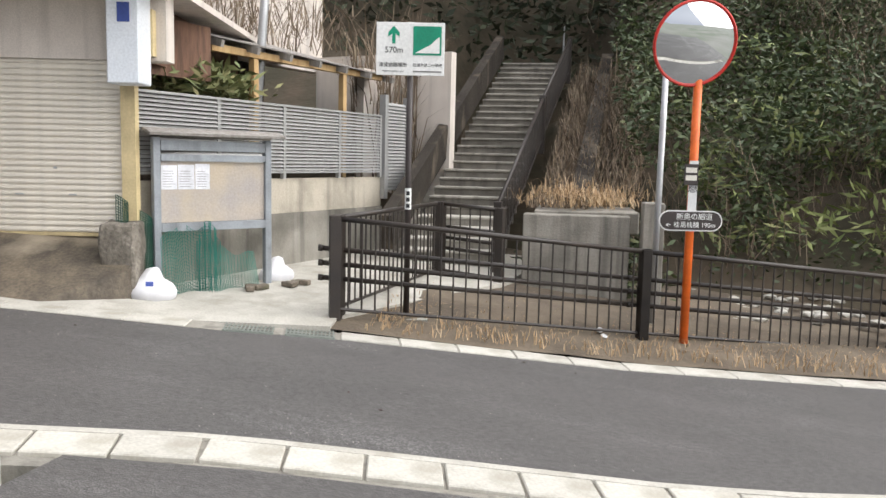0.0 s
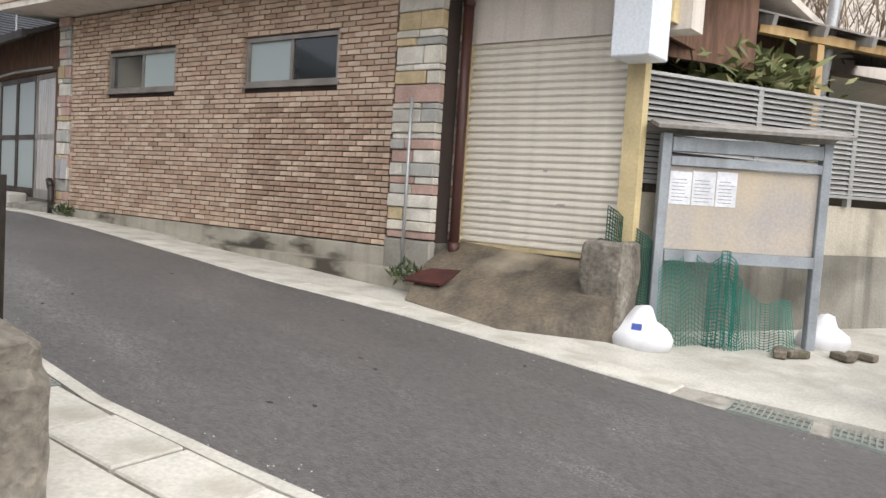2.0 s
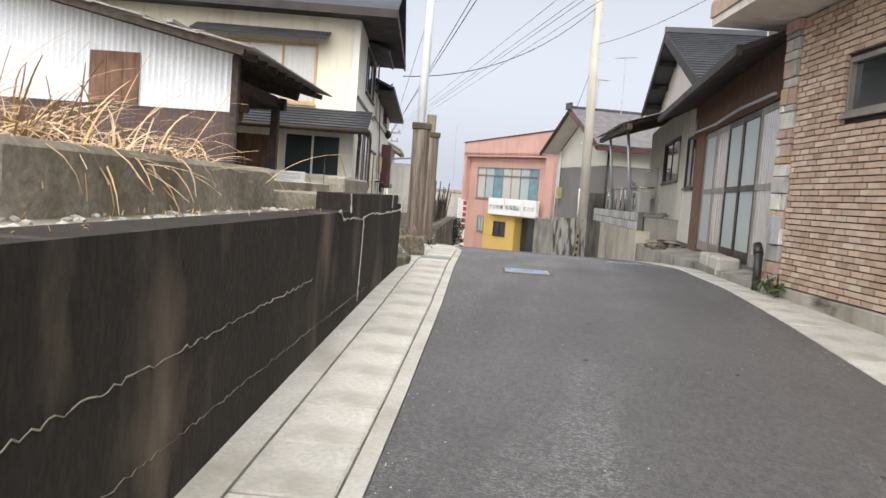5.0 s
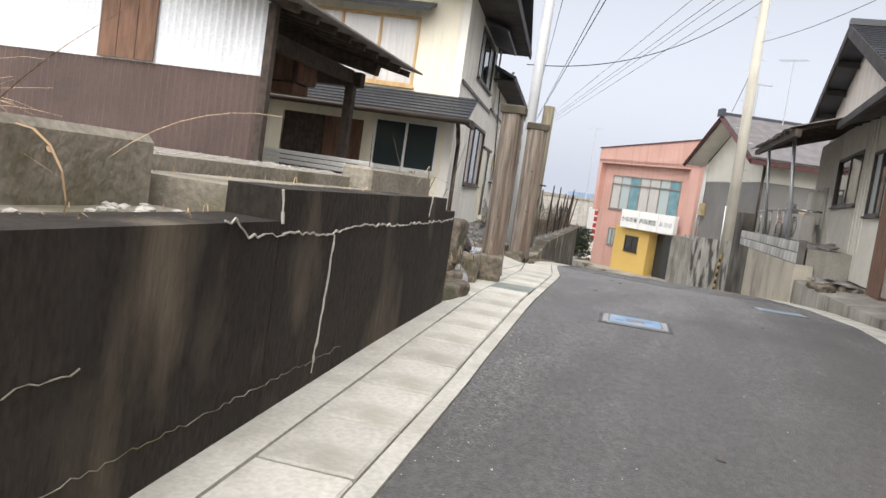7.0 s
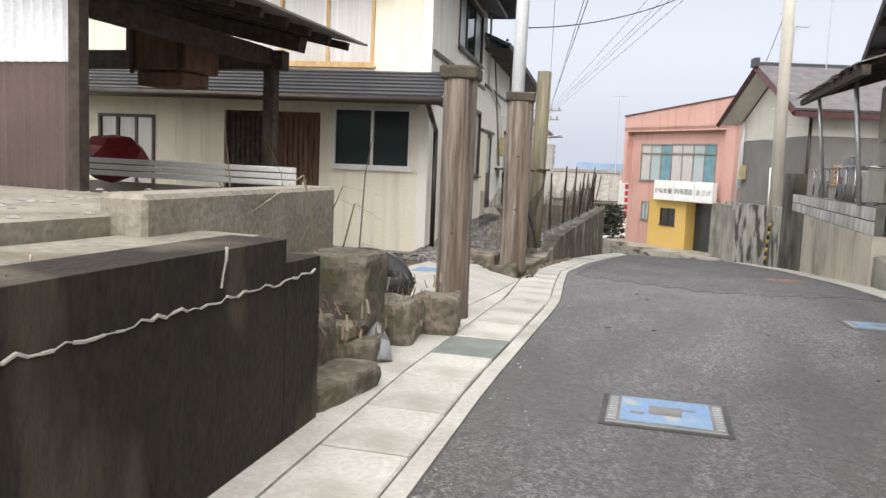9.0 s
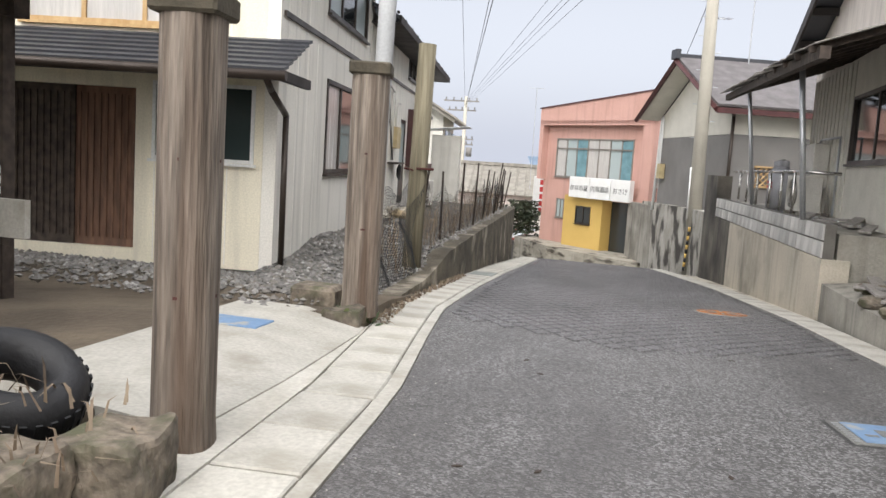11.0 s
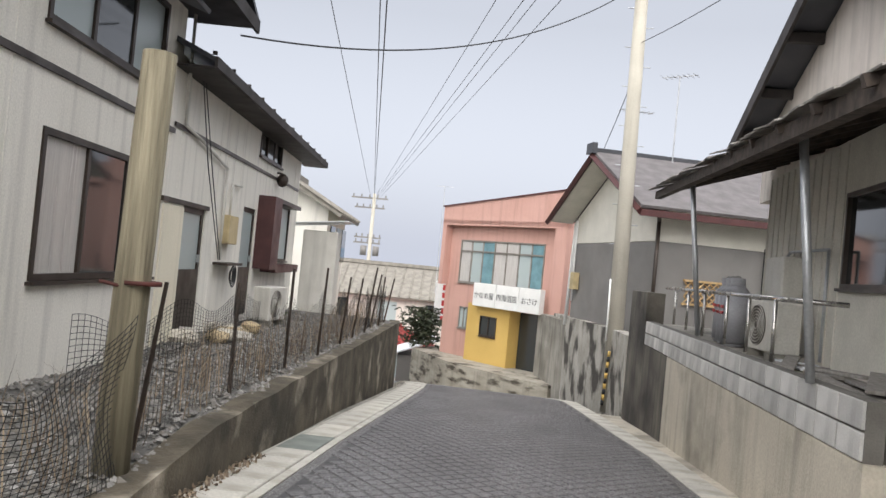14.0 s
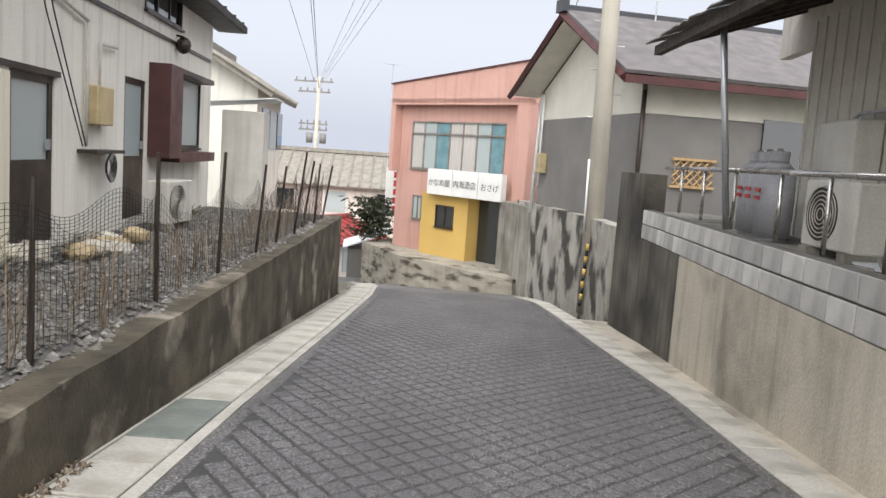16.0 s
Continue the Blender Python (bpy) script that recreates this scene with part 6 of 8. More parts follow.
part("panel", bm, PLY, nb, "faded buff plywood panel")
for i, (x0, w) in enumerate(((0.10, 0.19), (0.30, 0.20), (0.51, 0.18))):
    bm = B()
    box(bm, x0, -0.010, 1.25, x0 + w, -0.007, 1.53 + 0.01 * i)
    pp = part("paper", bm, PAPER, nb, "white notice sheet")
    bm = B()
    for k in range(7):
        box(bm, x0 + 0.02, -0.012, 1.28 + k * 0.03, x0 + w - random.uniform(0.02, 0.07), -0.0105, 1.285 + k * 0.03)
    part("print_lines", bm, GREY_WALL, pp)
bm = B()
netting(bm, lambda u, v: (0.02 + u * 1.2, -0.10 - 0.07 * math.sin(u * 15 + v) - 0.12 * (1 - v), 0.02 + v * (0.62 + 0.18 * math.sin(u * 5.2 + 0.3)) + 0.03 * math.sin(u * 30)), 40, 20, 0.0032)
solid("green_net", bm, NET_GREEN, "green fishing net hung under the notice board", "net", m=NB)
bm = B()
netting(bm, lambda u, v: (0.45 + u * 0.28, -0.16 - 0.05 * math.sin(u * 26), 0.02 + v * 0.82 * (0.75 + 0.3 * math.sin(u * 3.14))), 16, 26, 0.004)
solid("green_net", bm, NET_GREEN, "bunched green net in front of the board", "net", m=NB)
bm = B()
netting(bm, lambda u, v: (-0.42 + u * 0.5, -0.02 - 0.05 * math.sin(u * 12), 0.15 + v * (1.05 - 0.35 * u) + 0.0), 26, 34, 0.005)
solid("dark_net", bm, NET_DARK, "dark green net hanging beside the shutter", "net", m=NB)
solid("stump_wall", chunk(4.74, -3.68, -0.25, 5.2, -3.3, 0.78, 21.0, 0.03, 14, 10), CONC_RUIN, "broken rough concrete wall stump", "wall", kind="structure")


def sack(x, y, z, s, rz, label, logo):
    t = thing("sandbag", pose(x, y, z, 0, 0, rz), label, "sandbag", "white sandbags")
    bm = B()
    u = bmesh.ops.create_icosphere(bm, subdivisions=3, radius=1.0)
    for v in u["verts"]:
        k = 1 + 0.08 * noise.noise(v.co * 3 + Vector((x, 0, 0)))
        zz = max(v.co.z, -0.62)
        pinch = 1.0 if zz < 0.2 else 1 - 0.55 * (zz - 0.2)
        v.co = Vector((v.co.x * 0.26 * s * k * pinch, v.co.y * 0.19 * s * k * pinch, (zz + 0.62) * 0.185 * s * k))
        if zz > 0.88:
            v.co.z += 0.07 * s
            v.co.x += 0.02 * s
    for f in bm.faces:
        f.smooth = True
    part("sack", bm, PLASTIC_W, t)
    if logo:
        bm = B()
        box(bm, -0.04, -0.205 * s, 0.13 * s, 0.04, -0.192 * s, 0.18 * s, Matrix.Rotation(radians(-18), 4, "X"))
        part("print", bm, BLUE_PRINT, t)
    return t


sack(4.98, -3.82, -0.10, 1.05, -70, "full white sandbag with a small blue print", True)
sack(6.75, -4.62, -0.12, 0.95, -40, "white knotted sandbag beside the board", False)
bm = B()
box(bm, -0.1, -0.05, 0, 0.1, 0.05, 0.06)
RUB = mesh_of(bm, "brick_offcut", ROCK, 0.008)
for i, (x, y, r) in enumerate(((5.85, -4.62, 20), (5.98, -4.70, -30), (6.3, -4.95, 60), (6.42, -4.98, 10), (6.52, -5.05, 80), (5.95, -4.62, 70))):
    ob = new("brick_offcut", RUB)
    ob.matrix_basis = pose(x, y, -0.115 + 0.02 * (x - 5) + 0.05 * (y + 5), 0, 0, r)
    tagged(ob, "loose buff brick offcut on the concrete", "brick", "loose brick offcuts")

# ---- louver fence, wall and pergola house behind ----
LF = pose(5.3, -3.45, 0, 0, 0, math.degrees(math.atan2(-1.79, 5.04)))
lf = thing("louver_fence", LF, "grey aluminium louver fence on a concrete wall", "fence")
for x in (0.0, 1.35, 2.65, 4.0, 5.2):
    bm = B()
    box(bm, x - 0.03, -0.03, 1.22, x + 0.03, 0.03, 2.27)
    part("fence_post", bm, ALU, lf)
z = 1.34
while z < 2.22:
    bm = B()
    slab(bm, [(0.0, -0.035, z), (5.2, -0.035, z), (5.2, 0.0, z + 0.038), (0.0, 0.0, z + 0.038)], 0.004)
    part("slat", bm, ALU, lf)
    z += 0.05
for z in (1.30, 2.24):
    bm = B()
    box(bm, 0.0, -0.04, z, 5.2, 0.04, z + 0.03)
    part("fence_rail", bm, ALU, lf)
bm = B()
box(bm, -0.1, 0.0, -0.4, 5.3, 0.2, 0.72)
solid("wall_fence_base", bm, CONC_OLD, "weathered grey concrete base wall", "retaining wall", kind="structure", m=LF)
bm = B()
box(bm, -0.1, 0.03, 0.722, 5.3, 0.18, 1.22)
solid("wall_fence_blocks", bm, CONC_STREAK, "stained block course under the louver fence", "wall", kind="structure", m=LF)
gt = thing("gate", LF, "grey aluminium side gate with louvers", "gate")
for x in (5.28, 6.05):
    bm = B()
    box(bm, x, -0.06, 0.85, x + 0.1, 0.06, 2.62)
    part("gate_post", bm, ALU, gt)
for k in range(26):
    bm = B()
    slab(bm, [(5.4, -0.03, 1.0 + k * 0.058), (6.03, -0.03, 1.0 + k * 0.058), (6.03, 0.0, 1.045 + k * 0.058), (5.4, 0.0, 1.045 + k * 0.058)], 0.004)
    part("slat", bm, ALU, gt)
bm = B()
box(bm, 5.4, 0.02, 0.98, 6.03, 0.03, 2.5)
part("backing", bm, ALU, gt)
bm = B()
prism(bm, [(5.3, 0.2), (8.5, 0.4), (8.5, -1.0), (5.3, -0.9)], -0.5, lambda x, y: 0.35 + (x - 5.3) * 0.28)
solid("bank_by_gate", bm, CONC_OLD, "concrete ramp up to the side gate", "ramp", kind="structure", m=LF)
hb = thing("back_house", LF, "weathered house with a timber pergola and pale upper floor", "house")
bm = B()
box(bm, -1.0, 3.4, 0.0, 6.2, 3.6, 3.4)
part("lower_wall", bm, DARK_WOOD, hb, "dark lower wall under the pergola")
bm = B()
box(bm, 1.6, 3.0, 3.3, 7.6, 3.3, 6.5)
box(bm, 7.4, -0.2, 0.8, 7.6, 3.0, 3.6)
box(bm, 6.2, 1.0, 0.8, 7.4, 1.15, 3.2)
part("upper_wall", bm, PINKGREY, hb, "pale stained rendered wall")
bm = B()
for k in range(22):
    box(bm, 2.8 + k * 0.075, 2.85, 4.55, 2.83 + k * 0.075, 2.88, 5.3)
box(bm, 2.75, 2.84, 4.5, 4.5, 2.9, 4.58)
part("window_grille", bm, BROWN_PIPE, hb, "brown window grille")
bm = B()
slab(bm, [(0.3, 0.5, 3.18), (6.3, 0.5, 3.05), (6.3, 3.3, 3.65), (0.3, 3.3, 4.0)], 0.02)
part("pergola_roof", bm, GREY_WOOD, hb, "grey corrugated sheet roof with dead vines")
for k in range(9):
    x = 0.4 + k * 0.73
    bm = B()
    slab(bm, [(x, 0.4, 3.12 - 0.018 * x), (x + 0.06, 0.4, 3.12 - 0.018 * x), (x + 0.06, 3.3, 3.92 - 0.05 * x), (x, 3.3, 3.92 - 0.05 * x)], 0.1)
    part("rafter", bm, GREY_WOOD, hb)
bm = B()
box(bm, 1.9, 0.62, 2.96, 6.3, 0.72, 3.06)
part("pergola_beam", bm, RAW_WOOD, hb, "raw yellow timber beam")
for x in (2.75, 5.0):
    bm = B()
    box(bm, x, 0.62, 0.7, x + 0.1, 0.72, 2.95)
    part("pergola_post", bm, RAW_WOOD, hb, "raw yellow timber post")
bm = B()
box(bm, 0.35, 0.35, 2.5, 1.6, 0.45, 3.2)
part("hanging_board", bm, BROWN_WOOD, hb, "brown boarded end panel")
bm = B()
box(bm, -0.5, 3.2, 2.9, 6.0, 3.4, 3.5)
part("inner_beam", bm, DARK_WOOD, hb)
blades("dead_vines", [(8.2 + u * 3.5, -2.0 - u * 1.4 + random.uniform(-1, 1.2), 3.25 + random.uniform(0.0, 0.9)) for u in (random.random() for _ in range(700))], 0.8, BRUSH, "bare vines over the pergola roof", "vines", lean=2.0, width=0.01)
bm = B()
tube(bm, (8.35, -3.6, 0.6), (8.95, -3.85, 6.8), 0.075, 0.06, 12)
solid("drain_pole", bm, STEEL, "pale grey slanting pole behind the fence", "pole")
leaf_cloud("pine_shrub", [(7.45 + RNG.normal() * 0.42, -3.3 + RNG.normal() * 0.25, 2.38 + abs(RNG.normal()) * 0.14) for _ in range(1500)], 0.11, PINE, "pruned pine shrub over the fence", "shrub", "", long=2.2, droop=-0.3)

# ---- manhole covers ----
def rect_cover(x, y, rz, w, d, label):
    tl = math.degrees(math.atan2(road_z(y + 0.2) - road_z(y - 0.2), 0.4))
    t = thing("manhole_cover", pose(x, y, road_z(y), tl, 0, rz), label, "manhole cover", "rectangular covers")
    bm = B()
    box(bm, -w / 2 - 0.025, -d / 2 - 0.025, -0.02, w / 2 + 0.025, d / 2 + 0.025, 0.003)
    part("tar_patch", bm, TAR, t, "dark tar surround")
    bm = B()
    box(bm, -w / 2, -d / 2, -0.02, w / 2, d / 2, 0.010)
    part("cover_frame", bm, IRON, t, bevel=0.004)
    bm = B()
    box(bm, -w / 2 + 0.06, -d / 2 + 0.03, 0.0, w / 2 - 0.06, d / 2 - 0.03, 0.014)
    part("lid", bm, BLUE_COVER, t, "worn blue painted lid")
    bm = B()
    box(bm, -0.07, -0.06, 0.0, 0.07, 0.06, 0.0165)
    box(bm, -w / 2 + 0.1, -0.07, 0.0, -w / 2 + 0.16, -0.04, 0.0165)
    box(bm, w / 2 - 0.2, 0.03, 0.0, w / 2 - 0.12, 0.05, 0.0165)
    part("lid_marking", bm, IRON, t)
    for i in range(10):
        for s in (-1, 1):
            bm = B()
            box(bm, s * (w / 2 - 0.045), -d / 2 + 0.03 + i * (d - 0.06) / 10, 0.0, s * (w / 2 - 0.01), -d / 2 + 0.03 + i * (d - 0.06) / 10 + 0.012, 0.0145)
            part("rib", bm, STEEL, t)
    return t


rect_cover(0.82, 5.15, 6, 0.50, 0.40, "blue painted rectangular water cover in asphalt")
rect_cover(2.12, 8.35, 8, 0.50, 0.40, "blue painted rectangular water cover in asphalt")
rc = thing("round_manhole", pose(1.70, 13.25, road_z(13.25), -4.7, 0, 0), "rust-orange round manhole cover in dark asphalt", "manhole cover")
bm = B()
tube(bm, (0, 0, -0.02), (0, 0, 0.013), 0.30, 0.30, 32)
part("ring", bm, IRON, rc)
bm = B()
tube(bm, (0, 0, 0.0), (0, 0, 0.017), 0.265, 0.265, 32)
part("lid", bm, IRON_OR, rc)
bm = B()
for i in range(8):
    a = i * math.pi / 4
    box(bm, 0.08, -0.012, 0.012, 0.23, 0.012, 0.021, Matrix.Rotation(a, 4, "Z"))
part("lid_ribs", bm, IRON, rc)
bm = B()
box(bm, -1.86, 8.6, 0.40, -1.44, 8.86, 0.464)
solid("small_cover", bm, BLUE_COVER, "small blue cover in the concrete apron", "manhole cover", bevel=0.004)

# ---- gate posts, poles ----
def gate_post(x, y, z0, z1, w, rz, label):
    t = thing("gate_post", pose(x, y, 0, 0, 0, rz), label, "gate post", "weathered gate posts")
    bm = B()
    n = 14
    prev = None
    for k in range(n + 1):
        z = z0 + (z1 - z0) * k / n
        ring = []
        for i in range(16):
            a = 2 * math.pi * i / 16 + 0.2
            c, s = math.cos(a), math.sin(a)
            m_ = w / 2 / max(abs(c), abs(s)) * 0.55 + w / 2 * 0.5
            m_ *= 1 + 0.05 * noise.noise(Vector((c * 3, s * 3, z * 0.6 + x))) + (0.06 if k == 0 else 0)
            ring.append(bm.verts.new((c * m_, s * m_, z)))
        if prev:
            for i in range(16):
                bm.faces.new((prev[i], prev[(i + 1) % 16], ring[(i + 1) % 16], ring[i]))
        prev = ring
    bm.faces.new(prev)
    part("shaft", bm, POST_WOOD, t, "cracked weathered timber shaft")
    bm = B()
    box(bm, -w / 2 - 0.02, -w / 2 - 0.02, z1 - 0.07, w / 2 + 0.02, w / 2 + 0.02, z1 + 0.02)
    part("cap", bm, LOW_WALL, t, "mossy cap", bevel=0.012)
    bm = B()
    for k in range(2):
        za = z0 + (z1 - z0) * (0.35 + 0.3 * k)
        tube(bm, (0, 0, za), (0, 0, za + 0.012), w * 0.53, w * 0.53, 16, False)
    part("wire_band", bm, RUST, t)


gate_post(-0.80, 6.83, 0.40, 2.12, 0.22, 10, "square weathered timber gate post by the gutter")
gate_post(-1.16, 9.68, 0.40, 2.22, 0.26, 15, "square weathered timber gate post with reddish foot")
lp = thing("log_post", None, "greenish round timber post beside the gravel yard", "post")
bm = B()
tube(bm, (-1.76, 12.88, -0.05), (-1.72, 12.9, 2.85), 0.11, 0.10, 16)
part("shaft", bm, LOG_WOOD, lp)
bm = B()
tube(bm, (-1.68, 12.89, 1.45), (-1.68, 12.89, 1.475), 0.118, 0.118, 16)
tube(bm, (-1.77, 12.8, 1.44), (-1.87, 12.75, 1.46), 0.012, 0.012, 6)
part("wire_band", bm, RUST, lp)
bm = B()
tube(bm, (-1.68, 11.3, 0.0), (-1.60, 11.3, 7.2), 0.085, 0.075, 16)
solid("utility_pole", bm, mat("pale_pole_paint", (0.62, 0.63, 0.64), (0.54, 0.55, 0.56), rough=0.5, scale=1.5, bump=0.05, streak=0.15), "pale grey steel utility pole in the yard", "utility pole")
up_ = thing("power_pole", pose(1.92, 26.95, 0), "tall concrete power pole by the retaining wall", "utility pole")
bm = B()
tube(bm, (0, 0, -1.2), (-0.12, 0, 10.5), 0.20, 0.13, 18)
part("shaft", bm, POLE_CONC, up_)
for k in range(14):
    bm = B()
    s = 1 if k % 2 else -1
    z = 2.6 + k * 0.45
    tube(bm, (-0.02 * z / 2, 0, z), (-0.02 * z / 2 + s * 0.30, 0, z), 0.011, 0.011, 6)
    part("step_peg", bm, STEEL, up_)
bm = B()
pipe(bm, [(-0.2, -0.1, 0.4), (-0.22, -0.1, 1.8)], 0.022)
part("cable_cover", bm, WHITE, up_)
sw_ = thing("stay_guard", None, "black and yellow striped stay-wire guard", "stay wire")
for k in range(10):
    bm = B()
    tube(bm, (1.74 + 0.006 * k, 26.6, -1.0 + 0.12 * k), (1.746 + 0.006 * k, 26.6, -0.88 + 0.12 * k), 0.035, 0.035, 10)
    part("band", bm, YELLOW if k % 2 else BLACK, sw_)
bm = B()
tube(bm, (0.75, 33.3, 0.3), (0.85, 33.4, 5.0), 0.055, 0.05, 10)
solid("white_pipe_pole", bm, WHITE, "white vent pole beside the pink building", "pole")

# ---- wires ----
FAR = Vector((-18.0, 81.0, 6.5))


def wire(name, a, b, sag=0.5, r=0.012, label="thin black overhead wire"):
    a, b = Vector(a), Vector(b)
    bm = B()
    pts_ = [a.lerp(b, i / 24) - Vector((0, 0, sag * 4 * (i / 24) * (1 - i / 24))) for i in range(25)]
    pipe(bm, pts_, r, 5)
    return solid(name, bm, BLACK, label, "wire", "overhead wires")


for px, pz, dz, r in ((-4.07, 6.2, -0.2, 0.012), (-3.2, 6.3, 0.3, 0.016), (-3.08, 6.3, 0.5, 0.02), (-1.14, 6.5, 0.9, 0.010), (-0.66, 6.52, 0.7, 0.010), (-0.44, 6.54, 0.5, 0.010), (0.0, 6.56, 0.3, 0.010)):
    p = Vector((px, 23.1, pz))
    e = FAR + Vector((0, 0, dz))
    start = p + (p - e) * 0.42
    wire("overhead_wire", start, e, 0.0, r * 0.7)
wire("overhead_wire", (-3.4, 17.6, 4.3), (1.8, 27, 8.6), 0.7, 0.012)
wire("overhead_wire", (1.85, 27, 7.2), (5.6, 13.0, 6.8), 0.3, 0.008)
wire("overhead_wire", (1.85, 27, 6.6), (0.9, 38, 4.8), 0.2, 0.01)
fp = thing("far_utility_pole", pose(-18, 81, 0), "distant utility pole with crossarms and transformers", "utility pole")
bm = B()
tube(bm, (0, 0, -12), (0, 0, 7.8), 0.22, 0.16, 10)
part("shaft", bm, POLE_CONC, fp)
for z, w in ((7.3, 2.2), (6.4, 1.8), (3.6, 1.6), (3.1, 1.6)):
    bm = B()
    box(bm, -w, -0.06, z, w * 0.6, 0.06, z + 0.14)
    for k in range(5):
        tube(bm, (-w + 0.2 + k * w * 0.35, 0, z + 0.14), (-w + 0.2 + k * w * 0.35, 0, z + 0.4), 0.07, 0.07, 6)
    part("crossarm", bm, GREY_WALL, fp)
for x in (-0.6, 0.6):
    bm = B()
    tube(bm, (x, 0, 2.0), (x, 0, 2.9), 0.3, 0.3, 12)
    part("transformer", bm, GREY_WALL, fp)


def antenna(x, y, z0, z1, rz):
    t = thing("tv_antenna", pose(x, y, 0, 0, 0, rz), "thin rooftop television antenna", "antenna", "television antennas")
    bm = B()
    tube(bm, (0, 0, z0), (0, 0, z1), 0.02, 0.02, 6)
    part("mast", bm, STEEL, t)
    bm = B()
    tube(bm, (-0.5, 0, z1), (0.5, 0, z1), 0.012, 0.012, 5)
    for k in range(7):
        tube(bm, (-0.45 + k * 0.15, -0.22, z1), (-0.45 + k * 0.15, 0.22, z1), 0.008, 0.008, 4)
    part("boom", bm, STEEL, t)


antenna(2.2, 31.5, 4.4, 6.6, 20)
antenna(3.2, 30.5, 4.6, 7.4, -30)
antenna(5.3, 19.2, 4.6, 7.4, 40)
antenna(-7.2, 56, 0, 6.5, 10)
antenna(4.6, 11.8, 3.9, 6.4, 15)

# ---- shed and carport ----
sd = thing("shed", pose(-2.96, 5.56, 0, 0, 0, 5), "corrugated sheet shed, white above and brown below", "shed")


def corrugated(x0, x1, z0, z1, y=0.0, pitch=0.076):
    bm = B()
    prev = None
    n = int((x1 - x0) / pitch * 4)
    for i in range(n + 1):
        x = x0 + (x1 - x0) * i / n
        o = 0.012 * math.sin(2 * math.pi * (x - x0) / pitch)
        cur = [bm.verts.new((x, y + o, z0)), bm.verts.new((x, y + o, z1)), bm.verts.new((x, y + o + 0.01, z1)), bm.verts.new((x, y + o + 0.01, z0))]
        if prev:
            for k in range(4):
                bm.faces.new((prev[k], cur[k], cur[(k + 1) % 4], prev[(k + 1) % 4]))
        prev = cur
    return bm


def shed_roof(x):
    return 2.81 - 0.216 * x


bm = corrugated(-4.6, 0.0, 2.02, 2.62)
for v in bm.verts:
    if v.co.z > 2.5:
        v.co.z = shed_roof(v.co.x) - 0.09
part("upper_sheet", bm, CORR_WHITE, sd, "white corrugated upper wall")
part("lower_sheet", corrugated(-4.6, 0.0, 1.2, 2.02, 0.015), CORR_BROWN, sd, "brown corrugated lower wall")
for k in range(3):
    bm = B()
    box(bm, -1.78 + k * 0.21, -0.034, 2.03, -1.575 + k * 0.21, -0.014, 2.66)
    part("hatch_board", bm, BROWN_WOOD, sd, "brown board of the closed hatch", bevel=0.003)
bm = B()
box(bm, -0.0, -0.03, 1.2, 0.08, 0.06, 2.70)
part("corner_post", bm, DARK_WOOD, sd)
for k in range(8):
    bm = B()
    x0, x1 = -4.8 + k * 0.645, -4.8 + (k + 1) * 0.645
    slab(bm, [(x0, -0.5, shed_roof(x0) + 0.02 * (k % 2)), (x1 + 0.03, -0.5, shed_roof(x1) + 0.02 * (k % 2)), (x1 + 0.03, 4.1, shed_roof(x1) + 0.02 * (k % 2)), (x0, 4.1, shed_roof(x0) + 0.02 * (k % 2))], 0.02)
    part("roof_sheet", bm, GREY_WOOD, sd, "grey weathered roof sheet")
for k in range(10):
    bm = B()
    y = -0.45 + k * 0.47
    slab(bm, [(-4.6, y, shed_roof(-4.6) - 0.025), (0.28, y, shed_roof(0.28) - 0.025), (0.28, y + 0.07, shed_roof(0.28) - 0.025), (-4.6, y + 0.07, shed_roof(-4.6) - 0.025)], 0.08)
    part("rafter", bm, DARK_WOOD, sd)
for k in range(4):
    bm = B()
    x = -0.6 - k * 1.1
    box(bm, x - 0.04, -0.52, shed_roof(x) + 0.02, x + 0.04, 3.9, shed_roof(x) + 0.06)
    part("roof_batten", bm, GREY_WOOD, sd)
bm = B()
box(bm, -0.45, 0.1, 2.42, -0.32, 3.25, 2.58)
part("carport_beam", bm, DARK_WOOD, sd, "heavy dark timber beam")
bm = B()
box(bm, -3.2, 3.27, 2.38, -0.22, 3.43, 2.57)
part("carport_beam", bm, DARK_WOOD, sd, "heavy dark timber beam")
bm = B()
slab(bm, [(-3.2, 3.24, shed_roof(-3.2) - 0.11), (0.0, 3.24, shed_roof(0.0) - 0.11), (0.0, 3.40, shed_roof(0.0) - 0.11), (-3.2, 3.40, shed_roof(-3.2) - 0.11)], 0.15)
part("sloping_beam", bm, DARK_WOOD, sd, "dark sloping beam under the roof")
for x, y in ((-0.38, 3.35), (-2.55, 3.05)):
    bm = B()
    box(bm, x - 0.06, y - 0.06, 0.35, x + 0.06, y + 0.06, 2.38)
    part("carport_post", bm, DARK_WOOD, sd, "dark timber post")
hx = thing("hanging_box", sd.matrix_basis.copy(), "brown wooden box hung under the carport beams", "box")
bm = B()
box(bm, -1.29, 2.2, 2.24, -0.62, 2.75, 2.66)
part("case", bm, BROWN_WOOD, hx, bevel=0.02)
bm = B()
box(bm, -1.2, 2.25, 2.10, -0.70, 2.7, 2.238)
part("tray", bm, BROWN_WOOD, hx, bevel=0.02)
for x in (-1.2, -0.7):
    bm = B()
    box(bm, x - 0.02, 2.18, 2.2, x + 0.02, 2.197, 2.9)
    part("strap", bm, DARK_WOOD, hx)
bm = B()
lump(bm, (-5.1, 8.2, 1.4), (0.42, 0.3, 0.25), 2, sub=2, rough=0.2)
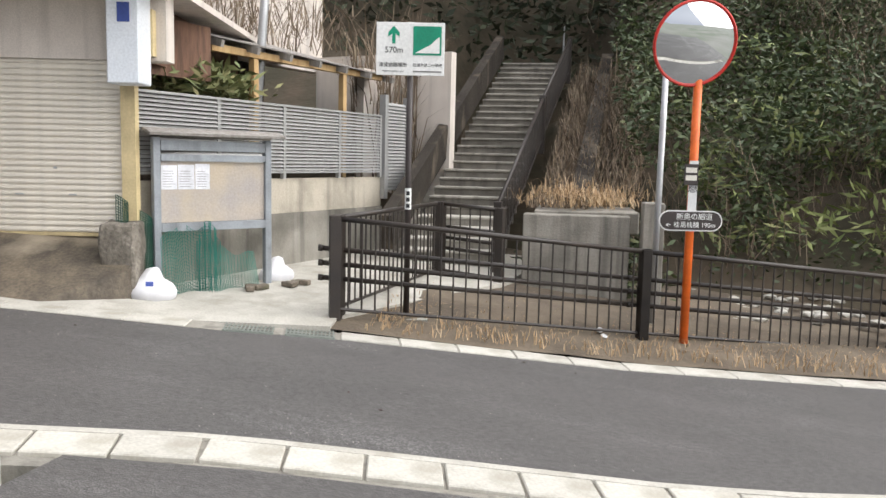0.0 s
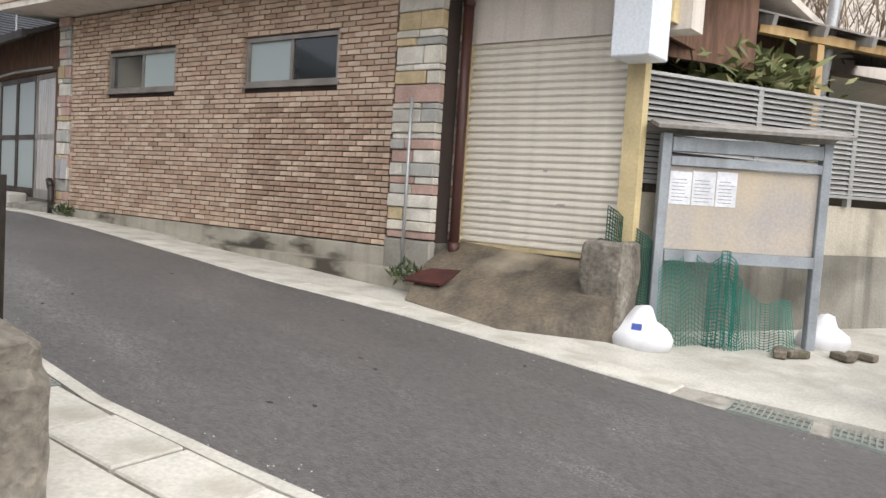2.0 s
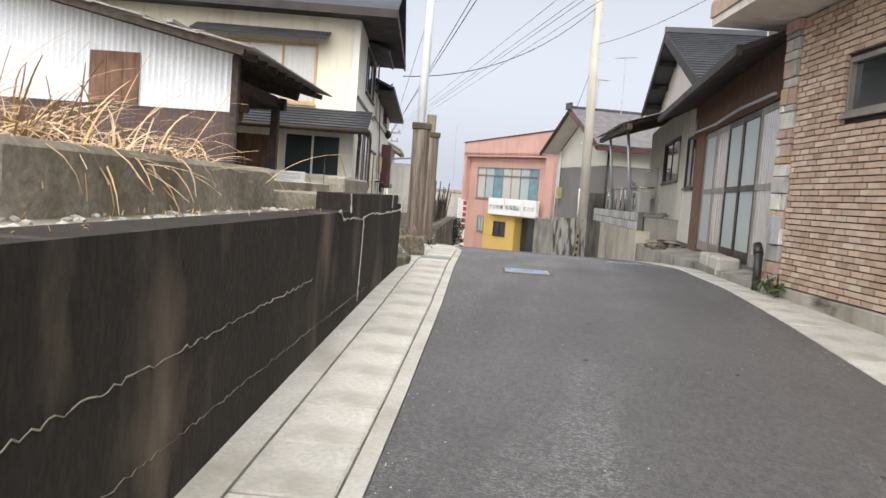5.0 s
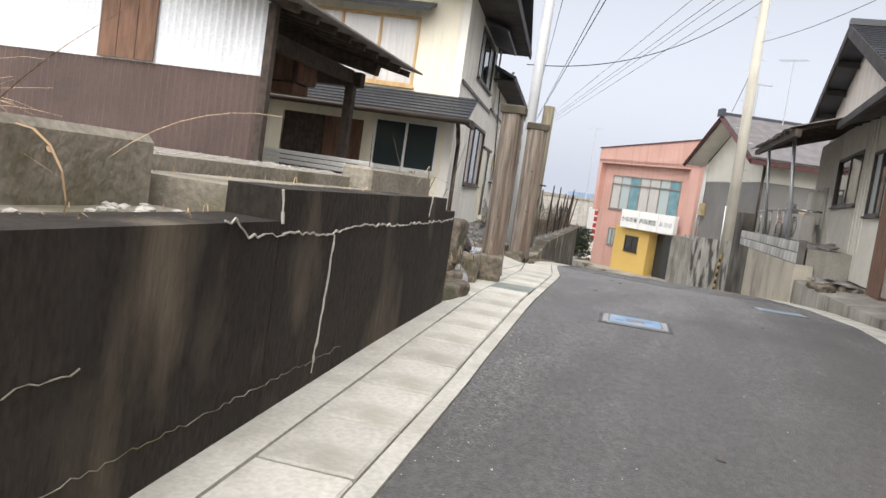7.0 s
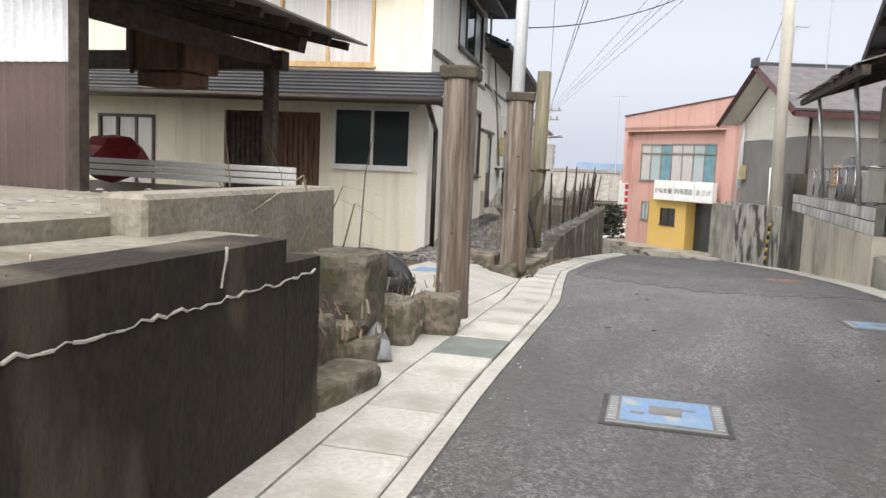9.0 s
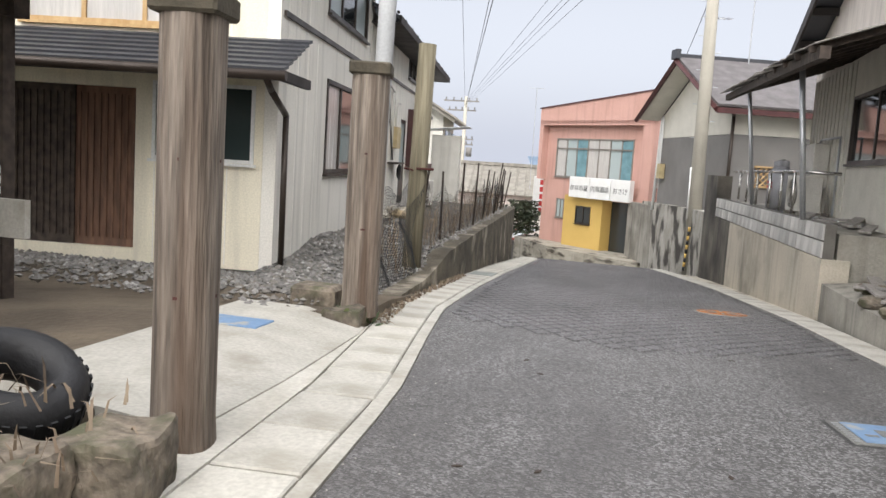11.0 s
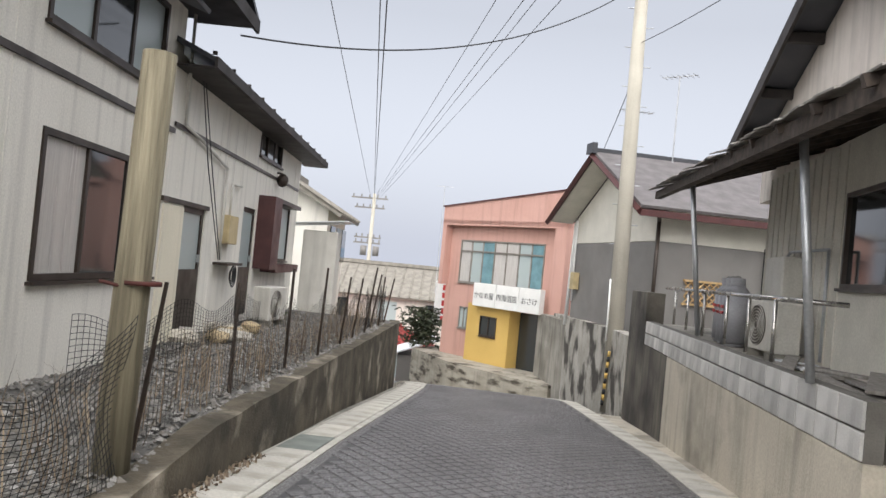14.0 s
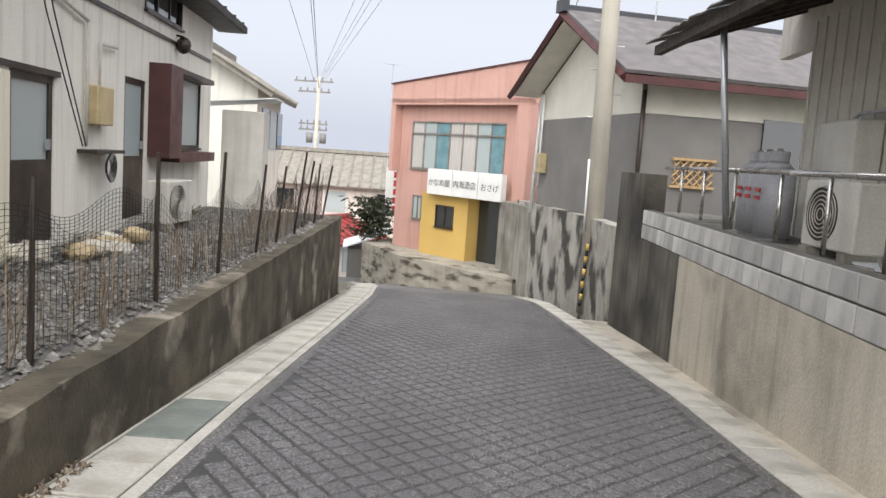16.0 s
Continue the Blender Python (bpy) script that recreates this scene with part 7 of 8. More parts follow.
solid("red_cover", bm, RED_CLOTH, "dark red sheeted heap under the carport", "tarpaulin")
for k in range(3):
    bm = B()
    slab(bm, [(-6.2, 7.72, 1.29 + k * 0.06), (-2.75, 7.87, 1.27 + k * 0.06), (-2.75, 7.95, 1.27 + k * 0.06), (-6.2, 7.80, 1.29 + k * 0.06)], 0.05)
    solid("metal_channel", bm, WHITE, "white metal channel stacked on the terrace", "metal channel", "stacked metal channels", bevel=0.006)
bm = B()
box(bm, -6.0, 8.4, 0.9, -3.0, 8.45, 1.15)
solid("terrace_edge", bm, CONC, "pale concrete terrace edge", "kerb", kind="structure")

# ---- rubble and wall end ----
for i, (c, lab) in enumerate((((-1.05, 4.75, 0.30, -0.72, 5.0, 0.74), "stepped broken concrete block at the wall end"), ((-1.22, 5.25, 0.62, -0.74, 5.62, 0.98), "large mossy stone block on the wall end"), ((-1.2, 5.2, 0.38, -0.76, 5.66, 0.64), "buff stone under the mossy block"), ((-0.98, 5.75, 0.38, -0.70, 6.12, 0.66), "rough buff stone beside the gate post"), ((-0.86, 6.15, 0.40, -0.58, 6.5, 0.64), "squared buff stone at the gate post"), ((-0.78, 4.5, 0.30, -0.50, 5.0, 0.52), "low stained concrete slab by the gutter"), ((-0.92, 5.2, 0.38, -0.66, 5.42, 0.55), "small buff stone in dry roots"), ((-2.3, 5.95, 0.4, -1.6, 6.45, 0.95), "old stone step beside the parapet"))):
    solid("stone_block", chunk(*c, i * 7.3, 0.026, random.uniform(-12, 12), 9), ROCK, lab, "stone", "wall end stones")
ty = thing("tyre", pose(-1.16, 6.34, 0.72, 14, 24, 10), "old black car tyre leaning on stones", "tyre")
bm = B()
R_, r_ = 0.175, 0.09
vs = [[bm.verts.new(((R_ + r_ * math.cos(b) * 0.9) * math.cos(a), (R_ + r_ * math.cos(b) * 0.9) * math.sin(a), r_ * 1.15 * math.sin(b))) for b in (2 * math.pi * j / 12 for j in range(12))] for a in (2 * math.pi * i / 32 for i in range(32))]
for i in range(32):
    for j in range(12):
        f = bm.faces.new((vs[i][j], vs[(i + 1) % 32][j], vs[(i + 1) % 32][(j + 1) % 12], vs[i][(j + 1) % 12]))
        f.smooth = True
part("casing", bm, RUBBER, ty)
bm = B()
for i in range(32):
    a = 2 * math.pi * i / 32
    box(bm, R_ + r_ * 0.82, -0.011, -0.05, R_ + r_ * 0.905, 0.011, 0.05, Matrix.Rotation(a, 4, "Z"))
part("tread", bm, RUBBER, ty)
bm = B()
pipe(bm, [(-0.98, 5.66, 0.56), (-0.82, 5.52, 0.56), (-0.71, 5.42, 0.50), (-0.67, 5.37, 0.41)], 0.072, 14)
solid("drain_pipe", bm, PVC, "grey plastic drain elbow in the rubble", "pipe")
blades("rubble_roots", [(-0.6 - random.random() * 0.9, 4.6 + random.random() * 1.8, 0.5 + random.random() * 0.25) for _ in range(420)], 0.11, BRUSH, "dry roots and leaves among stones", "dry grass", lean=1.5)
blades("bare_branches", [(-1.4 + random.gauss(0, 0.25), 5.6 + random.gauss(0, 0.3), 0.75) for _ in range(22)], 0.95, BRUSH, "bare branches leaning over the parapet", "branches", lean=1.6, width=0.006)
def arching(name, roots, reach, material, label, category="dry grass", width=0.004, seg=7):
    """Long dead stalks that rise, bend over and hang, each a narrow folded ribbon."""
    verts, faces = [], []
    for x, y, z in roots:
        L = reach * random.uniform(0.45, 1.25)
        a = random.gauss(0.4, 1.3)
        up, curl, side = random.uniform(0.3, 1.4), random.uniform(0.3, 2.9), random.gauss(0, 0.5)
        p = Vector((x, y, z))
        k0 = len(verts)
        for i in range(seg + 1):
            u = i / seg
            el, az = up - curl * u, a + side * u
            w = width * (1 - 0.75 * u) + 0.0006
            sd = Vector((-math.sin(az), math.cos(az), 0.3)) * w
            verts += [p - sd, p + sd]
            p = p + Vector((math.cos(el) * math.cos(az), math.cos(el) * math.sin(az), math.sin(el))) * (L / seg)
        faces += [(k0 + 2 * i, k0 + 2 * i + 1, k0 + 2 * i + 3, k0 + 2 * i + 2) for i in range(seg)]
    return ngons(name, verts, faces, material, label, category, "stuff")


arching("wall_straw", [(-1.12 + random.gauss(0, 0.16), random.gauss(-0.85, 0.65) if k % 4 else random.uniform(-2.8, 0.9), 1.2) for k in range(720)], 0.56, STRAW, "tangle of dry arching weeds on the parapet", width=0.006)
blades("ledge_straw", [(wall_x(y) - random.uniform(0.1, 0.7), y, 1.04 if y < 1.5 else 1.155) for y in (random.uniform(-2.5, 3.2) for _ in range(160))], 0.045, STRAW, "thin dry grass on the wall top", lean=1.6, width=0.003)
bm = B()
for i in range(120):
    y = random.uniform(-2.5, 1.4)
    lump(bm, (wall_x(y) - random.uniform(0.06, 0.6), y, 1.035), (0.02, 0.025, 0.012), i, sub=1)
solid("wall_pebbles", bm, CRACK, "pale pebbles along the wall top", "pebbles", kind="stuff")

solid("stone_block", chunk(-1.34, 9.34, 0.25, -1.06, 9.54, 0.475, 3.1, 0.04, 12), ROCK, "flat rough stone at the gate post foot", "stone", "wall end stones")
blades("slope_straw", [(random.gauss(9.9, 0.5), random.gauss(-8.6, 0.4), 0.84 + abs(random.gauss(0, 0.12))) for _ in range(1600)], 0.22, STRAW, "heap of dry straw above the headwall", lean=2.0, width=0.006)
blades("slope_brush", [(x, -8.0 - random.random() * 1.6 - (x - 10.2) * 0.09, 0.95 + (x - 10.2) * 0.40) for x in (random.uniform(10.2, 17.5) for _ in range(2600))], 0.4, BRUSH, "dry brown brush beside the drain channel", "dry grass", lean=1.5, width=0.008)
# gravel and yard stones
gv, gf = [], []
oct_ = [(1, 0, 0), (0, 1, 0), (-1, 0, 0), (0, -1, 0), (0, 0, 1), (0, 0, -1)]
of = [(0, 1, 4), (1, 2, 4), (2, 3, 4), (3, 0, 4), (1, 0, 5), (2, 1, 5), (3, 2, 5), (0, 3, 5)]
for i in range(12000):
    y = random.uniform(10.4, 26)
    x1 = lw_x(y) - 0.15
    x0 = -3.2 - 0.176 * (y - 12.25)
    x = random.uniform(x0, x1)
    z = lw_z(y) - 0.02 + 0.05 * noise.noise(Vector(((x - x0) / max(x1 - x0, 0.1) * 4.2, y * 0.8, 2)))
    s = random.uniform(0.012, 0.045)
    a = random.uniform(0, 6.28)
    k = len(gv)
    for vx, vy, vz in oct_:
        j = random.uniform(0.6, 1.2)
        gv.append((x + (vx * math.cos(a) - vy * math.sin(a)) * s * j, y + (vx * math.sin(a) + vy * math.cos(a)) * s * j * 0.8, z + 0.012 + vz * s * 0.6 * j))
    gf += [tuple(k + q for q in f) for f in of]
ngons("gravel", gv, gf, GRAVEL, "loose grey and white gravel", "gravel", "stuff")
gv, gf = [], []
for i in range(2600):
    y = random.uniform(9.3, 12.2)
    x = random.uniform(-6.5, -1.5)
    s = random.uniform(0.01, 0.05)
    k = len(gv)
    a = random.uniform(0, 6.28)
    for vx, vy, vz in oct_:
        j = random.uniform(0.6, 1.2)
        gv.append((x + (vx * math.cos(a) - vy * math.sin(a)) * s * j, y + (vx * math.sin(a) + vy * math.cos(a)) * s * j, 0.44 - 0.12 * max(0, y - 9.9) + 0.012 + vz * s * 0.6 * j))
    gf += [tuple(k + q for q in f) for f in of]
ngons("yard_rubble", gv, gf, GRAVEL, "stony rubble on the bare yard", "gravel", "stuff")
for i in range(9):
    bm = B()
    lump(bm, (0, 0, 0), (random.uniform(0.16, 0.3), 0.16, 0.1), i * 2.1, sub=2)
    ob = solid("flat_stone", bm, STONES[i % 3], "pale flat stone by the side door", "stone", "door step stones")
    ob.matrix_basis = pose(-3.95 + random.uniform(-0.3, 0.35), 18.3 + i * 0.22, 0.44 + random.uniform(0, 0.08), 0, 0, random.uniform(0, 180))
bm = B()
box(bm, -1.75, 9.7, 0.25, -1.38, 9.98, 0.56)
solid("stone_block", bm, ROCK, "dark worn kerb stone by the gate post", "stone", bevel=0.03)

# black net slung from the gate post past the steel pole to the log post
bm = B()
for (xa, ya, ta), (xb, yb, tb) in (((-1.20, 9.84, 1.42), (-1.62, 11.25, 1.12)), ((-1.62, 11.25, 1.12), (-1.68, 12.8, 1.28))):
    netting(bm, lambda u, v: (xa + (xb - xa) * u + 0.05 * math.sin(v * 5 + u * 9), ya + (yb - ya) * u, 0.28 + v * (ta + (tb - ta) * u - 0.28 - 1.1 * u * (1 - u))), 30, 22, 0.0026)
solid("bird_net", bm, NET_BLACK, "sagging black net slung from the gate post", "net")
# stakes and black net along the gravel yard
sx = [(y, lw_x(y) - 0.3 + random.uniform(-0.05, 0.05)) for y in (13.2, 15.2, 17.0, 18.6, 20.2, 21.4, 22.6, 23.6, 24.6, 25.6)]
for y, x in sx:
    bm = B()
    tube(bm, (x, y, lw_z(y) - 0.1), (x + random.uniform(-0.12, 0.2), y + random.uniform(-0.1, 0.1), lw_z(y) + 1.1 + random.uniform(-0.15, 0.1)), 0.02, 0.015, 6)
    solid("stake", bm, BRONZE, "thin dark stake holding the net", "stake", "net stakes")
bm = B()
for (ya, xa), (yb, xb) in zip(sx, sx[1:]):
    netting(bm, lambda u, v: (xa + (xb - xa) * u, ya + (yb - ya) * u, lw_z(ya + (yb - ya) * u) + 0.03 + v * (0.80 - 0.9 * u * (1 - u)) + 0.02 * math.sin(u * 20)), 26, 14, 0.0017)
solid("bird_net", bm, NET_BLACK, "sagging black net between stakes", "net")
bm = B()
netting(bm, lambda u, v: (-3.05 - 1.55 * u, 14.3 + 8.5 * u, lw_z(14.3 + 8.5 * u) + 0.02 + v * (0.62 - 0.22 * math.sin(u * 9.4) ** 2)), 70, 12, 0.003)
solid("bird_net", bm, NET_BLACK, "black net hung along the house wall", "net")
blades("yard_weeds", [(lw_x(y) - random.uniform(0.25, 0.9), y, lw_z(y)) for y in (random.uniform(12, 25.5) for _ in range(500))], 0.7, BRUSH, "dry weed stems along the yard edge", "weeds", lean=0.7, width=0.005)
leaf_cloud("green_tufts", [(x + random.gauss(0, 0.08), y + random.gauss(0, 0.1), z + abs(random.gauss(0, 0.05))) for x, y, z in ((4.30, -1.68, 0.26), (3.38, 4.85, 0.45), (-4.6, 23.0, 0.5), (-1.2, 9.6, 0.3)) for _ in range(170)], 0.045, LEAF, "small green weeds at wall feet", "weeds", long=2.4, droop=-0.6)
blades("kerb_litter", [(lw_x(y) + random.uniform(-0.02, 0.12), y, road_z(y) + 0.01) for y in (random.uniform(9.7, 15) for _ in range(500))], 0.05, BRUSH, "dead leaves along the kerb", "leaves", lean=2.0, width=0.012)


# ---- air conditioners, cylinders, rails ----
def outdoor_unit(m, label):
    t = thing("outdoor_unit", m, label, "air conditioner", "air conditioner units")
    bm = B()
    box(bm, -0.40, -0.15, 0.08, 0.40, 0.15, 0.66)
    part("case", bm, AC_WHITE, t, bevel=0.015)
    bm = B()
    tube(bm, (-0.1, -0.152, 0.37), (-0.1, -0.156, 0.37), 0.24, 0.24, 28)
    part("fan_recess", bm, BRONZE, t)
    for k in range(6):
        bm = B()
        r = 0.05 + k * 0.037
        for i in range(24):
            a, b = 2 * math.pi * i / 24, 2 * math.pi * (i + 1) / 24
            tube(bm, (-0.1 + r * math.cos(a), -0.168, 0.37 + r * math.sin(a)), (-0.1 + r * math.cos(b), -0.168, 0.37 + r * math.sin(b)), 0.005, 0.005, 4, False)
        part("grille_ring", bm, AC_WHITE, t)
    for x in (-0.3, 0.3):
        bm = B()
        box(bm, x - 0.06, -0.18, 0.0, x + 0.06, 0.18, 0.08)
        part("foot", bm, CONC_OLD, t)


outdoor_unit(pose(-4.35, 21.9, 0.42, 0, 0, 90), "ivory air conditioner unit on gravel by the wall")
outdoor_unit(pose(3.2, 18.3, 1.03, 0, 0, -80), "ivory air conditioner unit on blocks in the yard")
for i in range(3):
    g = thing("gas_cylinder", pose(3.05 + 0.02 * i, 19.75 + i * 0.42, 1.03), "tall grey gas cylinder with red print", "gas cylinder", "gas cylinders")
    bm = B()
    tube(bm, (0, 0, 0.05), (0, 0, 0.72), 0.18, 0.18, 20)
    tube(bm, (0, 0, 0.72), (0, 0, 0.82), 0.18, 0.09, 20)
    tube(bm, (0, 0, 0.0), (0, 0, 0.05), 0.15, 0.15, 20)
    part("body", bm, GAS_GREY, g)
    bm = B()
    tube(bm, (0, 0, 0.82), (0, 0, 0.92), 0.1, 0.1, 16, False)
    part("collar", bm, GAS_GREY, g)
    bm = B()
    tube(bm, (0, 0, 0.82), (0, 0, 0.95), 0.03, 0.03, 8)
    part("valve", bm, IRON, g)
    for z in (0.5, 0.42):
        bm = B()
        box(bm, -0.186, -0.09, z, -0.176, 0.09, z + 0.04)
        part("print", bm, RED_PRINT, g)
rl = thing("handrail", None, "stainless handrail on top of the block wall", "handrail")
bm = B()
pipe(bm, [(2.5, 23.0, 1.72), (2.62, 19.5, 1.73), (2.76, 16.5, 1.73), (2.82, 16.2, 1.73), (3.3, 16.1, 1.73)], 0.025, 10)
part("rail", bm, CHROME, rl)
for y in (22.0, 20.9, 19.7, 18.4, 17.4, 16.45):
    bm = B()
    x = 2.5 + (23 - y) * 0.04
    tube(bm, (x, y, 1.13), (x, y, 1.72), 0.02, 0.02, 8)
    part("rail_post", bm, CHROME, rl)
bm = B()
box(bm, 3.35, 18.7, 1.5, 3.6, 19.6, 2.25)
solid("meter_cabinet", bm, AC_WHITE, "beige gas meter cabinet on the wall", "cabinet", bevel=0.015)
bm = B()
pipe(bm, [(3.5, 17.5, 1.1), (3.5, 17.5, 2.3), (3.5, 19.0, 2.32), (3.5, 19.4, 2.2)], 0.018)
solid("gas_pipe", bm, STEEL, "thin grey gas pipe on the board wall", "pipe")
for i in range(16):
    bm = B()
    box(bm, -random.uniform(0.2, 0.6), -0.07, -0.015, random.uniform(0.2, 0.6), 0.07, 0.015)
    ob = solid("plank", bm, GREY_WOOD, "grey scrap plank on the yard", "plank", "scrap planks", bevel=0.004)
    y = random.uniform(14.3, 18.0) if i < 9 else random.uniform(11.8, 13.6)
    ob.matrix_basis = pose(random.uniform(3.0, 3.45), y, (1.05 if i < 9 else 0.56) + 0.02 * (i % 4), 0, random.uniform(-6, 6), 90 + random.uniform(-25, 25))
bm = B()
box(bm, 3.15, 16.9, 1.04, 3.5, 18.0, 1.06)
solid("white_sheet", bm, CORR_WHITE, "white corrugated sheet lying on the yard", "sheet")
for i in range(14):
    bm = B()
    r = random.uniform(0.1, 0.22)
    lump(bm, (0, 0, 0), (r, r * 0.8, r * 0.5), 50 + i, sub=2)
    ob = solid("rubble_stone", bm, ROCK, "grey rubble stone at the wall end", "stone", "shop yard rubble")
    y = random.uniform(11.5, 13.8)
    ob.matrix_basis = pose(random.uniform(2.9, 3.5), y, 0.52, 0, 0, random.uniform(0, 180))
for y in (7.3, 8.1):
    bm = B()
    box(bm, 3.2, y - 0.3, 0.40, 3.5, y + 0.3, 0.66)
    solid("planter", bm, CONC, "worn pale concrete planter by the shop", "planter", "concrete planters", bevel=0.03)
wp = thing("standpipe", pose(3.28, 5.2, 0.42), "black roadside standpipe post", "standpipe")
bm = B()
tube(bm, (0, 0, 0), (0, 0, 0.42), 0.045, 0.045, 12)
part("stem", bm, BLACK_METAL, wp)
bm = B()
tube(bm, (0, 0, 0.40), (0.0, 0.1, 0.5), 0.055, 0.05, 12)
part("head", bm, BLACK_METAL, wp)
bm = B()
box(bm, 3.32, 4.95, 0.95, 3.45, 5.15, 1.25)
solid("grey_meter", bm, GAS_GREY, "small grey meter box on the quoin", "meter box", bevel=0.01)

# cream house fittings
fx = thing("meter_board", CH, "cream electric meter box with hanging cables", "meter box")
bm = B()
box(bm, 0.0, 8.0, 1.75, 0.14, 8.55, 2.2)
part("case", bm, YELLOW_TRIM, fx, bevel=0.012)
bm = B()
box(bm, 0.0, 7.75, 1.42, 0.22, 8.75, 1.46)
part("bracket_shelf", bm, BRONZE, fx)
bm = B()
pipe(bm, [(0.05, 7.9, 1.5), (0.05, 7.9, 2.9), (0.05, 6.6, 3.1), (0.05, 5.7, 3.2), (0.05, 5.65, 4.6)], 0.022)
pipe(bm, [(0.05, 8.3, 2.2), (0.05, 8.3, 2.7), (0.05, 8.9, 2.72)], 0.018)
part("conduit", bm, AC_WHITE, fx)
bm = B()
for k in range(5):
    r = 0.10 + 0.02 * k
    c = (0.12, 8.45, 1.25)
    for i in range(14):
        a, b = 2 * math.pi * i / 14, 2 * math.pi * (i + 1) / 14
        tube(bm, (c[0] + 0.01 * k, c[1] + r * math.cos(a), c[2] + r * math.sin(a)), (c[0] + 0.01 * k, c[1] + r * math.cos(b), c[2] + r * math.sin(b)), 0.008, 0.008, 4, False)
pipe(bm, [(0.1, 6.0, 4.0), (0.12, 6.6, 2.8), (0.12, 7.6, 1.5)], 0.008, 5)
pipe(bm, [(0.1, 6.1, 4.0), (0.12, 6.8, 2.8), (0.12, 7.7, 1.5)], 0.008, 5)
part("cable_coil", bm, BLACK, fx)
bs = thing("bay_shutter", CH, "maroon shutter box beside the bay window", "shutter box")
bm = B()
box(bm, 0.0, 10.45, 1.35, 0.32, 11.15, 2.72)
part("shutter_case", bm, MAROON, bs)
bm = B()
box(bm, 0.0, 11.15, 1.28, 0.30, 13.7, 1.44)
part("bay_base", bm, MAROON, bs)
bm = B()
box(bm, 0.02, 11.15, 2.66, 0.25, 13.7, 2.74)
part("bay_hood", bm, BRONZE, bs)
wl_ = thing("wall_lamp", CH, "dark wall lamp under the eave", "lamp")
bm = B()
lump(bm, (0.12, 11.9, 3.15), (0.12, 0.12, 0.14), 1, sub=2, rough=0.05)
part("shade", bm, BRONZE, wl_)
bm = B()
tube(bm, (0, 11.9, 3.3), (0.12, 11.9, 3.28), 0.02, 0.02, 6)
part("arm", bm, BRONZE, wl_)
tk = thing("storage_cabinet", pose(-5.75, 27.3, 0, 0, 0, 10), "tall cream storage cabinet beyond the house", "cabinet")
bm = B()
box(bm, 0.0, 0, 0.2, 0.85, 0.8, 2.3)
part("case", bm, AC_WHITE, tk, bevel=0.02)
bm = B()
slab(bm, [(-0.5, -0.2, 2.42), (1.1, -0.2, 2.6), (1.1, 1.2, 2.6), (-0.5, 1.2, 2.42)], 0.02)
part("canopy_sheet", bm, CORR_WHITE, tk)


# ---- far houses ----
def far_house(x, y, z, w, d, h, rise, rz, wall_m, roof_m, label):
    t = thing("far_house", pose(x, y, z, 0, 0, rz), label, "house", "far houses")
    bm = B()
    box(bm, -w / 2, -d / 2, -6, w / 2, d / 2, h)
    part("wall", bm, wall_m, t)
    o = 0.5
    for s in (-1, 1):
        bm = B()
        slab(bm, [(-w / 2 - o, s * (d / 2 + o), h - 0.15), (w / 2 + o, s * (d / 2 + o), h - 0.15), (w / 2 + o, 0, h + rise), (-w / 2 - o, 0, h + rise)], 0.12)
        n = int(w / 0.55)
        for i in range(n + 1):
            xx = -w / 2 - o + (w + 2 * o) * i / n
            tube(bm, (xx, s * (d / 2 + o), h - 0.1), (xx, 0, h + rise + 0.04), 0.06, 0.06, 5)
        part("roof", bm, roof_m, t)
    bm = B()
    box(bm, -w / 2 - o, -0.16, h + rise, w / 2 + o, 0.16, h + rise + 0.22)
    part("ridge", bm, roof_m, t)
    for s in (-1, 1):
        bm = B()
        v = [bm.verts.new(p) for p in ((s * w / 2, -d / 2, h), (s * w / 2, d / 2, h), (s * w / 2, 0, h + rise))]
        bm.faces.new(v)
        part("gable", bm, wall_m, t)
    for i in range(3):
        bm = B()
        box(bm, -w / 2 + 0.8 + i * w / 3, -d / 2 - 0.04, h - 1.7, -w / 2 + 2.0 + i * w / 3, -d / 2 - 0.005, h - 0.5)
        part("window", bm, GLASS_FROST if i % 2 else GLASS_DARK, t)


far_house(-10.6, 60, -4.2, 9.0, 6.5, 3.9, 1.7, 8, PINKGREY, ROOF_TILE, "house with a buff tiled roof below the road")
far_house(-19, 66, -4.2, 8, 6, 4.0, 1.6, 30, GREY_LIGHT, ROOF_BROWN, "distant pale house with grey roof")
far_house(-9.3, 35.5, 0.2, 5.0, 3.6, 3.0, 1.15, 100, CREAM_SIDE, ROOF_TILE, "cream house with a tiled gable roof")
far_house(-10.2, 52, -5.2, 6.0, 4.0, 2.3, 0.8, 70, PINKGREY, RED_ROOF, "low house with a red metal roof")
far_house(-30, 95, -8, 10, 7, 5.0, 1.8, 0, PINKGREY, ROOF_BROWN, "distant pale house with grey roof")
far_house(2, 110, -9, 12, 8, 5.0, 2.0, 15, GREY_LIGHT, ROOF_DARK, "distant pale house with dark roof")
vsn = thing("vertical_sign", pose(-4.62, 43.0, -0.55, 0, 0, -20), "white vertical shop sign with red lettering", "sign")
bm = B()
box(bm, -0.42, 0, -0.25, 0.42, 0.18, 1.6)
part("panel", bm, WHITE, vsn, bevel=0.02)
for k in range(5):
    bm = B()
    box(bm, -0.05, -0.01, -0.15 + k * 0.34, 0.3, -0.003, 0.09 + k * 0.34)
    part("character_bar", bm, RED_PRINT, vsn)
bm = B()
tube(bm, (0.5, 0.1, -4.5), (0.5, 0.1, 1.6), 0.05, 0.05, 8)
part("pole", bm, STEEL, vsn)
